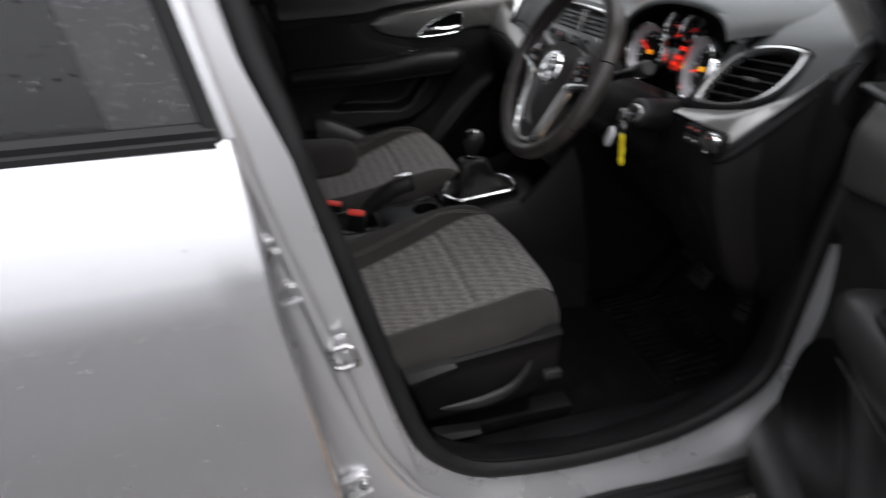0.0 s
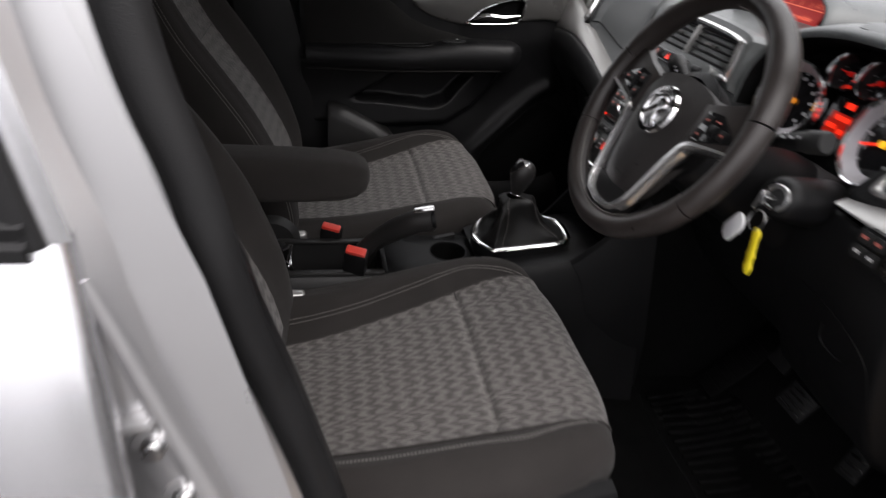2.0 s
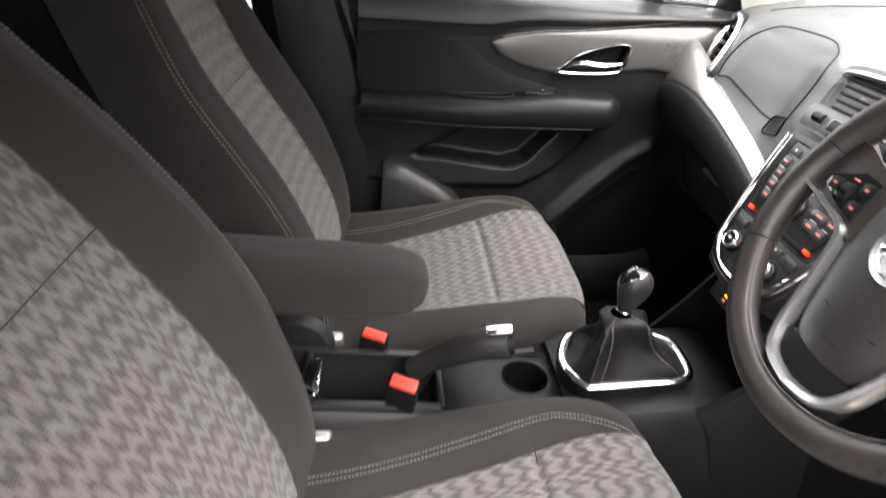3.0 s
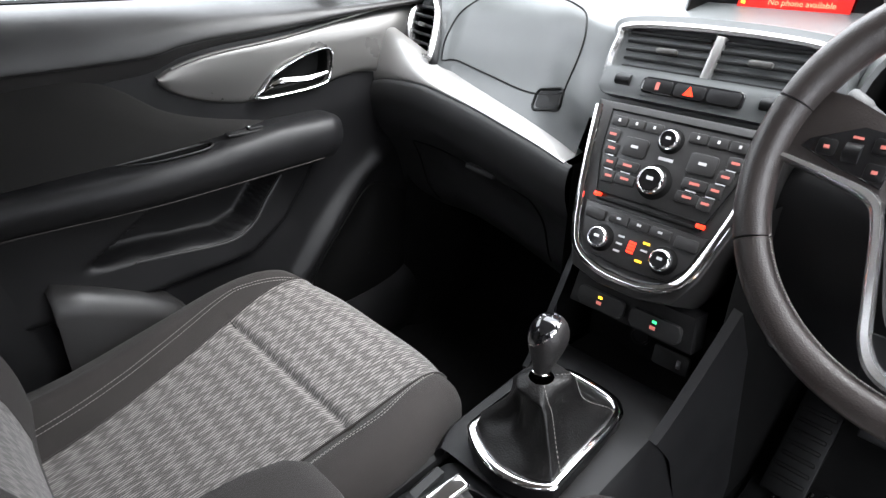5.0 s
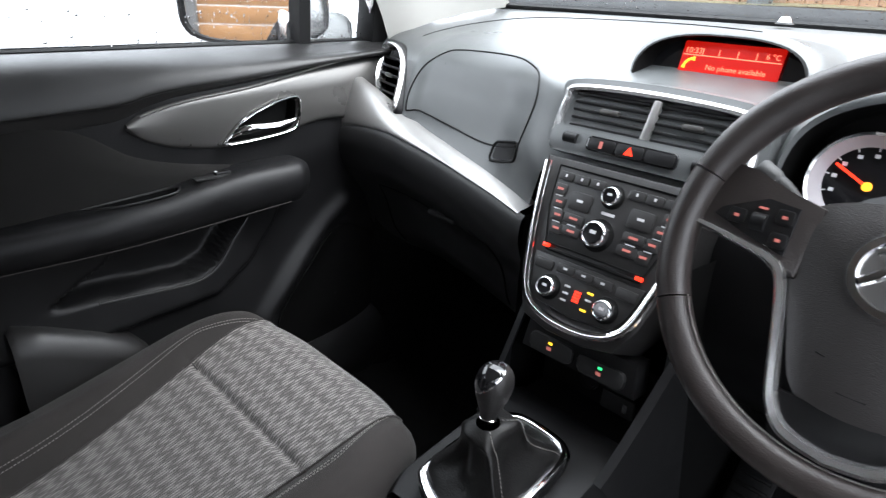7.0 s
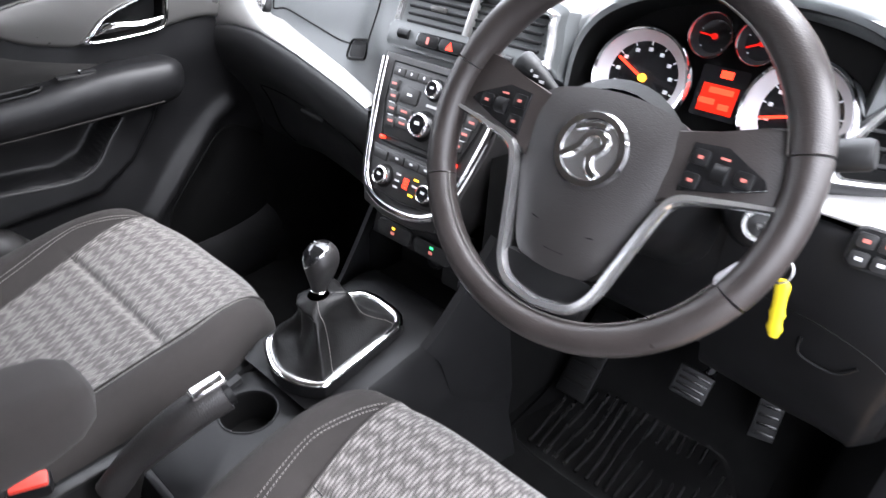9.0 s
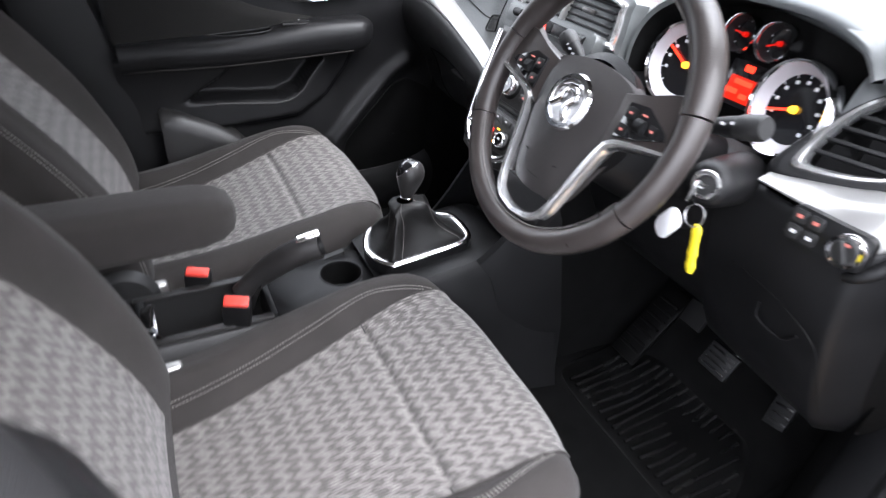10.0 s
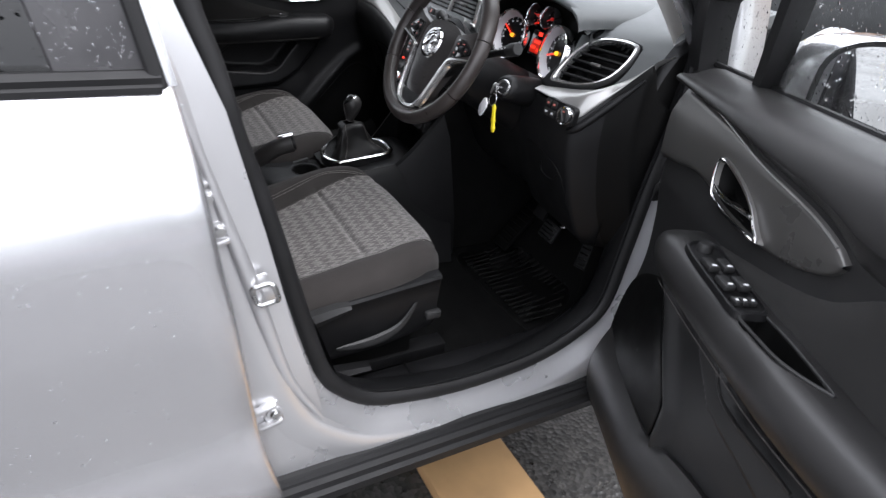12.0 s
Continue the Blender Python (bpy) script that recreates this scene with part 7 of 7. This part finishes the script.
for i in range(18):
    x = 0.208 + 0.0212 * i
    y1 = lerp_table(x, [(0.20, 1.15), (0.24, 1.198), (0.30, 1.216), (0.48, 1.216), (0.54, 1.17), (0.57, 1.12)])
    part("rib", tube([(x + 0.003 * math.sin(20 * y + i), y, mat_z(y) + 0.0085) for y in np.linspace(1.016, y1, 16)], 0.0046, 8, flat=0.9, up=(0, 0, 1)), MATRUB, mt)

# ---- centre console ----
con = thing("center_console", (0.02, 0.45, 0.45), "dark grey plastic centre console with tray and cup holder", "center console")


def console_top(y):
    return lerp_table(y, [(-0.05, 0.735), (0.48, 0.735), (0.60, 0.755), (0.68, 0.768), (0.80, 0.782), (0.84, 0.786)])


rows = []
for y in list(np.linspace(-0.1, 0.58, 15)):
    w = 0.086
    z = console_top(y)
    rows.append([(0.02 - w - 0.02, y, 0.45), (0.02 - w - 0.006, y, z - 0.10), (0.02 - w, y, z - 0.012), (0.02 - w + 0.010, y, z), (0.02 - w + 0.022, y, z), (0.02 - w + 0.026, y, z - 0.13), (0.02 + w - 0.026, y, z - 0.13), (0.02 + w - 0.022, y, z), (0.02 + w - 0.010, y, z), (0.02 + w, y, z - 0.012), (0.02 + w + 0.006, y, z - 0.10), (0.02 + w + 0.02, y, 0.45)])
part("console_body", loft(rows, False, False, False), SOFT, con, "dark grey console sides")
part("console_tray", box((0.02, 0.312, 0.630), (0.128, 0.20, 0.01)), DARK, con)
for x in (-0.042, 0.082):
    part("tray_rim", box((x, 0.30, 0.737), (0.016, 0.22, 0.008), None, 0.003), LEDGE, con)
part("tray_wall", box((0.02, 0.412, 0.70), (0.125, 0.012, 0.080), None, 0.004), HARD, con)
part("tray_wall", box((0.02, 0.200, 0.70), (0.125, 0.014, 0.080), None, 0.004), HARD, con)
corner = rounded(0.160, 0.200, 0.02, 11, 0.018, 0.515)
plate = [(p[0] + (q[0] - p[0]) * k / 6, p[1] + (q[1] - p[1]) * k / 6) for p, q in zip(corner, corner[1:] + corner[:1]) for k in range(6)]
hole = []
for q in plate:
    a = math.atan2(q[1] - 0.555, q[0] - 0.010)
    hole.append((0.010 + 0.040 * math.cos(a), 0.555 + 0.040 * math.sin(a)))
part("console_deck", loft([[(x, y, 0.70) for x, y in plate], [(x, y, 0.737) for x, y in plate], [(x * 0.96 + 0.04 * 0.018, y * 0.96 + 0.04 * 0.515, 0.741) for x, y in plate], [(x, y, 0.741) for x, y in hole], [(x, y, 0.735) for x, y in hole]], True, False, False), HARD, con, "black deck round the cup holder", sharp=60)
rows = []
for y in np.linspace(0.606, 0.98, 22):
    z = console_top(y) - 0.004 - 0.05 * step(0.86, 0.98, y)
    w = lerp_table(y, [(0.56, 0.088), (0.606, 0.098), (0.64, 0.112), (0.80, 0.112), (0.98, 0.125)])
    flare = lerp_table(y, [(0.56, 0.0), (0.80, 0.0), (0.98, 0.02)])
    rows.append([(0.01 - w - 0.05 - flare, y, 0.45), (0.01 - w - 0.02, y, z - 0.12), (0.01 - w - 0.002, y, z - 0.018), (0.01 - w + 0.010, y, z - 0.002), (0.01 - w + 0.03, y, z), (0.01 + w - 0.03, y, z), (0.01 + w - 0.010, y, z - 0.002), (0.01 + w + 0.002, y, z - 0.018), (0.01 + w + 0.02, y, z - 0.12), (0.01 + w + 0.05 + flare, y, 0.45)])
part("console_front", loft(rows, False, False, True), HARD, con, "black console front round the gear lever")
for s in (-1, 1):
    side = []
    for t in np.linspace(0, 1, 12):
        y = 0.80 + 0.13 * t
        side.append([(0.01 + s * (0.100 + 0.02 * t), y - 0.004, 0.776 + 0.155 * t ** 1.15), (0.01 + s * (0.112 + 0.02 * t), y - 0.002, 0.772 + 0.155 * t ** 1.15), (0.01 + s * (0.125 + 0.02 * t), y + 0.02, 0.74 + 0.12 * t), (0.01 + s * (0.14 + 0.02 * t), y + 0.06, 0.60), (0.01 + s * 0.15, y + 0.08, 0.45)])
    part("side_wing", loft(side, False, False, False), HARD, con, "black wing that rises to the stack")
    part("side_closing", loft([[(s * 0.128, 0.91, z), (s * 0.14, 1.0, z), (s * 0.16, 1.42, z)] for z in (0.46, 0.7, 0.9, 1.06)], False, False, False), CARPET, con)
cup = thing("cup_holder", (0.03, 0.555, 0.70), "round black cup holder in the console", "cup holder")
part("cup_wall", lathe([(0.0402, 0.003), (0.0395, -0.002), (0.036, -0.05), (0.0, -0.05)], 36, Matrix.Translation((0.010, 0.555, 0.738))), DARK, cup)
part("cup_rim", lathe([(0.0385, 0.0), (0.0392, 0.0042), (0.0415, 0.0046), (0.0425, 0.002)], 36, Matrix.Translation((0.010, 0.555, 0.738))), HARD, cup)
tl = thing("chrome_clip", (0.06, 0.222, 0.72), "chrome-faced clip at the rear of the console tray", "clip")
part("clip_body", box((0.045, 0.212, 0.733), (0.090, 0.016, 0.020), None, 0.005), HARD, tl)
part("clip_face", prism(rounded(0.084, 0.024, 0.008), 0, 0.004, basis((0.034, 0.214, 0.746), (1, 0, 0), (0, 1, 0.2)), 0.0015), CHROME, tl)

# ---- gear lever ----
gear = thing("gear_lever", (0.012, 0.715, 0.785), "gear lever with glossy black knob, black leather gaiter and chrome surround", "gear lever")
GB = basis((0.010, 0.715, 0.787), (1, 0, 0), (0, 1, 0.06))
bez = spline([(0.88 * a - 0.004, b, 0) for a, b in ((-0.055, -0.085), (0.0, -0.105), (0.045, -0.100), (0.078, -0.082), (0.080, -0.06), (0.072, 0.055), (0.060, 0.085), (0.03, 0.096), (-0.03, 0.096), (-0.055, 0.080), (-0.066, 0.05), (-0.066, -0.06))], 5, True)
part("chrome_surround", tube([GB @ Vector((p.x, p.y, 0.003)) for p in bez], 0.0080, 10, True, flat=0.5, up=(0, 0, 1)), CHROME, gear, "chrome surround")
part("surround_base", prism([(p.x * 1.08, p.y * 1.06) for p in bez], -0.02, 0.0005, GB, 0.003), HARD, gear)
rows = []
top_c = Vector((0.004, -0.026, 0.078))
for k in range(17):
    t = k / 16
    ring = []
    for i, p in enumerate(bez):
        a = math.atan2(p.y, p.x)
        # slack leather: a tall tent, gathered in soft folds below the collar
        fold = 1 + (0.27 * (1 - 2 * abs(math.sin(2 * a + 1.57 + 0.5 * t)) ** 0.7) + 0.10 * math.sin(5 * a + 5 * t) + 0.05 * math.sin(9 * a - 8 * t)) * math.sin(t * math.pi) ** 0.8
        f = lerp_table(t, [(0, 0.95), (0.08, 0.90), (0.2, 0.72), (0.4, 0.49), (0.6, 0.35), (0.78, 0.27), (0.92, 0.15), (1, 0.0)]) * fold
        small = Vector((0.0155 * math.cos(a), 0.0155 * math.sin(a), 0)) * (1 + 0.25 * math.sin(6 * a) * (1 - t))
        h = lerp_table(t, [(0, 0.003), (0.08, 0.011), (0.2, 0.024), (0.4, 0.048), (0.6, 0.070), (0.78, 0.084), (0.92, 0.091), (1, 0.095)]) + 0.007 * math.sin(2 * a + 7 * t) * math.sin(t * math.pi)
        q = Vector((p.x, p.y, 0)) * f + small * t ** 0.9 + Vector((top_c.x * t, top_c.y * t, h))
        ring.append(GB @ q)
    rows.append(ring)
part("gaiter", loft(rows, True, False, False), GAITER, gear, "creased black leather gaiter", sharp=80)
for a0 in (0.9, -0.75, 2.3):
    line = [r[min(range(len(bez)), key=lambda i: abs(math.atan2(bez[i].y, bez[i].x) - a0))] + Vector((0, 0, 0.0012)) for r in rows]
    bm = bmesh.new()
    ln = [q for q in spline([tuple(q) for q in line], 4)]
    for i in range(0, len(ln) - 1, 2):
        tube([ln[i], ln[i + 1]], 0.0006, 4, bm=bm)
    part("gaiter_stitching", bm, THREAD, gear)
LM = basis((0.009, 0.688, 0.878), (1, 0, 0), (0, 1, -0.16))
part("lever_collar", lathe([(0.0105, -0.002), (0.0118, 0.0), (0.0118, 0.005), (0.0105, 0.006)], 24, LM), CHROME, gear)
KNOB = [(0.0102, 0.006), (0.0118, 0.013), (0.0158, 0.024), (0.0200, 0.036), (0.0226, 0.047), (0.0230, 0.055), (0.0216, 0.0635), (0.0182, 0.071), (0.0132, 0.0765), (0.007, 0.0795), (0.0, 0.0804)]
KM = LM @ Matrix.Diagonal((1.0, 1.14, 1.0, 1.0))
part("knob", lathe(KNOB, 36, KM), LEATHER, gear, "black leather gear knob")


def knob_skin(limit, lift):
    """The part of the knob that faces up and to the rear, a little proud of it."""
    fine = [(p.x, p.y) for p in spline([(r, z, 0) for r, z in KNOB], 5)]
    b = lathe([(r + lift, z + lift * 0.6) for r, z in fine], 72)
    face = Vector((-0.45, -0.62, 0.64))
    gone = [q for q in b.faces if (q.calc_center_median() - Vector((0, 0, 0.048))).dot(face) < limit]
    bmesh.ops.delete(b, geom=gone, context="FACES")
    b.transform(KM)
    return b


part("knob_ring", knob_skin(0.0135, 0.0005), CHROME, gear, "chrome edge of the cap")
part("knob_cap", knob_skin(0.0152, 0.0010), GLOSS, gear, "glossy black cap with shift pattern")
for x, y in ((-0.009, -0.004), (-0.004, -0.004), (0.001, -0.004), (-0.009, -0.011), (-0.004, -0.011), (0.001, -0.011)):
    part("shift_mark", box((x, y, 0.0797 - 14 * (x * x + y * y)), (0.0012, 0.004, 0.0012), LM), PRINT, gear)
part("shift_mark", box((-0.004, -0.0075, 0.0795), (0.011, 0.0010, 0.0012), LM), PRINT, gear)

# ---- handbrake ----
hb = thing("handbrake", (0.035, 0.36, 0.74), "black handbrake lever with a chrome release button", "handbrake")
pts = spline([(0.000, 0.370, 0.738), (0.010, 0.400, 0.772), (0.030, 0.435, 0.808), (0.047, 0.468, 0.834), (0.058, 0.505, 0.847)], 6)
part("lever", tube(pts, [0.018 + 0.004 * step(0.1, 0.6, i / (len(pts) - 1)) for i in range(len(pts))], 18, flat=1.1, up=(0, -0.4, 1)), LEATHER, hb)
part("lever_end", lathe([(0.0, 0.010), (0.010, 0.009), (0.017, 0.004), (0.019, -0.004)], 20, basis((0.058, 0.505, 0.847), (1, 0, 0), (0, -0.2, 1))), HARD, hb)
part("lever_button", box((0, 0, 0), (0.020, 0.044, 0.010), basis((0.057, 0.485, 0.870), (1, -0.15, 0.0), (0.15, 1, 0.22)), 0.004, seg=3), CHROME, hb, "chrome cap")
part("lever_boot", loft([[(cx + w * math.cos(a), y + 0.5 * h * math.sin(a), z + h * math.sin(a)) for a in (2 * math.pi * i / 20 for i in range(20))] for cx, y, z, w, h in ((0.000, 0.385, 0.728, 0.036, 0.020), (0.000, 0.390, 0.740, 0.034, 0.024), (0.004, 0.398, 0.756, 0.027, 0.024), (0.010, 0.405, 0.776, 0.021, 0.020))]), LEATHER, hb)

# ---- seat-belt buckles ----
for (x, y, z, tilt) in ((0.098, 0.350, 0.797, 0.35), (-0.057, 0.305, 0.762, 0.20)):
    bk = thing("belt_buckle", (x, y, z - 0.10), "black seat-belt buckle with a red release button", "belt buckle", "belt buckles")
    m = basis((x, y, z), (0.30, 0.95, -0.12), (-0.93, 0.28, tilt))
    part("housing", box((0, 0.0, -0.040), (0.046, 0.027, 0.086), m, 0.006), HARD, bk)
    part("release_button", box((0, -0.002, 0.002), (0.040, 0.019, 0.012), m, 0.003), REDPLASTIC, bk, "red release button")
    part("stalk", tube([m @ Vector((0, 0, -0.075)), m @ Vector((-0.01, 0.0, -0.11)), m @ Vector((-0.03, 0.0, -0.16))], 0.012, 10, flat=0.5), RUBBER, bk)

# passenger seat belt hanging by the centre pillar
belt = thing("seat_belt", (-0.665, 0.10, 0.55), "dark seat belt with a steel tongue by the centre pillar", "seat belt")
part("webbing", loft([[(-0.672, y, z), (-0.672, y + 0.045, z + 0.004), (-0.669, y + 0.045, z + 0.004), (-0.669, y, z)] for y, z in ((-0.04, 1.45), (-0.005, 1.2), (0.03, 1.0), (0.09, 0.75), (0.12, 0.55))]), CARPET, belt)
part("tongue", prism(rounded(0.028, 0.055, 0.006), 0, 0.004, basis((-0.655, 0.045, 1.02), (0.2, 1, 0.2), (0, -0.2, 1)), 0.001), STEEL, belt, "steel belt tongue")
part("tongue_grip", prism(rounded(0.036, 0.03, 0.006), -0.003, 0.007, basis((-0.658, 0.03, 1.055), (0.2, 1, 0.2), (0, -0.2, 1)), 0.002), HARD, belt)


# ---- outside the car ----
WOOD = surface("weathered_timber", (0.36, 0.22, 0.10), 0.7, 0, 0.8, 60, 0.25, 6)
TIMBER = surface("orange_timber", (0.21, 0.105, 0.04), 0.75, 0, 0.5, 40, 0.25, 3)
LOWWALL = surface("dark_wet_stone", (0.035, 0.036, 0.037), 0.4, 0, 0.6, 40, 0.3, 3)
BANK = surface("wet_yellowish_yard", (0.20, 0.19, 0.10), 0.45, 0, 0.5, 30, 0.3, 0.8)
CLAD = surface("orange_brown_cladding", (0.30, 0.165, 0.085), 0.7, 0, 0.3, 50, 0.12, 1.5)
POST = surface("grey_steel_post", (0.10, 0.10, 0.10), 0.6, 0.2, 0.2, 90, 0.2, 4)
BOLL = surface("yellow_bollard_paint", (0.45, 0.34, 0.03), 0.5, 0, 0.2, 90, 0.1, 6)
HEDGE = surface("dark_hedge_leaves", (0.045, 0.07, 0.03), 0.7, 0, 0.4, 50, 0.4, 3)

plank = thing("wooden_plank", (1.0, 0.84, 0), "worn yellow-brown wooden board lying under the sill", "plank")
part("board", box((0.95, 0.842, 0.030), (1.10, 0.275, 0.045), None, 0.004), WOOD, plank)

# the raised yard beyond the windscreen, held by a dark low wall
bank = thing("raised_yard", (0, 9, 0), "wet yellowish raised yard behind a dark low wall", "yard", kind="structure")
part("yard_top", loft([[(x, y, 1.285 + 0.11 * (y - 9.0) + 0.02 * math.sin(0.9 * x + y)) for x in np.linspace(-10.5, 30, 30)] for y in (9.0, 9.8, 11.0, 14.0, 20.0, 40.0)], False, False, False), BANK, bank)
part("low_wall", box((9.7, 8.9, 0.64), (40.5, 0.24, 1.30), None, 0.02), LOWWALL, bank, "dark wet low wall")

shed = thing("clad_building", (0.4, 10, 1.3), "orange-brown clad building with dark braced posts", "building")
part("wall", box((0.6, 9.46, 3.0), (11.6, 0.3, 3.5)), CLAD, shed, "orange-brown ribbed wall cladding")
for i in range(58):
    part("cladding_rib", box((-5.1 + 0.20 * i, 9.29, 3.0), (0.03, 0.05, 3.4), None, 0.008), CLAD, shed)
part("post", box((-4.75, 9.2, 2.8), (0.26, 0.22, 3.2), None, 0.02), POST, shed)
for x0, x1 in ((-2.85, -3.35), (-2.75, -2.30), (-0.75, -1.35)):
    part("brace", tube([(x0, 9.2, 1.25), (x1, 9.2, 4.4)], 0.10, 8), POST, shed)
part("roof", box((0.6, 9.46, 4.8), (12.4, 1.4, 0.2), None, 0.03), POST, shed)
for i, x in enumerate((-6.9, -6.25, -5.5)):
    bo = thing("bollard", (x, 9.5, 1.3), "yellow painted steel bollard", "bollard", "yellow bollards")
    part("bollard_post", lathe([(0.075, 0.0), (0.075, 0.95), (0.06, 1.02), (0.0, 1.04)], 16, Matrix.Translation((x, 9.5, 1.32))), BOLL, bo)

fence = thing("timber_fence", (-4, -7, 0), "tall orange-brown timber board fence with dark posts", "fence")
for i in range(14):
    part("fence_board", box((-4.0, -7.0, 0.15 + 0.24 * i), (11.0, 0.05, 0.228), None, 0.006), TIMBER, fence)
for i in range(7):
    part("fence_post", box((-9.2 + 1.75 * i, -6.93, 1.75), (0.14, 0.12, 3.5), None, 0.01), POST, fence)
part("fence_brace", tube([(-8.5, -6.9, 0.3), (-5.8, -6.9, 3.2)], 0.06, 6), POST, fence)
part("fence_brace", tube([(-5.6, -6.9, 3.2), (-2.6, -6.9, 0.3)], 0.06, 6), POST, fence)

# a far hedge along the yard's edge
hg = bmesh.new()
rng = random.Random(3)
for i in range(1300):
    c = Vector((16 + rng.uniform(-1, 1), rng.uniform(0, 30), 0))
    top = 1.6 + 0.5 * math.sin(c.y * 0.7) + 0.3 * math.sin(c.y * 2.1)
    c.z = rng.uniform(0.1, top)
    r = rng.uniform(0.14, 0.34)
    t = Euler((rng.uniform(0, 6), rng.uniform(0, 6), rng.uniform(0, 6))).to_matrix()
    for k in range(4):
        a = Matrix.Rotation(k * 0.8, 3, "X") @ Matrix.Rotation(k * 1.3, 3, "Y")
        vs = [hg.verts.new(c + t @ a @ Vector(q) * r) for q in ((-0.9, -0.5, 0.1), (0.8, -0.6, 0), (1.0, 0.5, 0.1), (-0.6, 0.8, 0))]
        hg.faces.new(vs)
tagged(part("hedge", hg, HEDGE), "ragged dark green hedge along the yard", "hedge", kind="stuff")
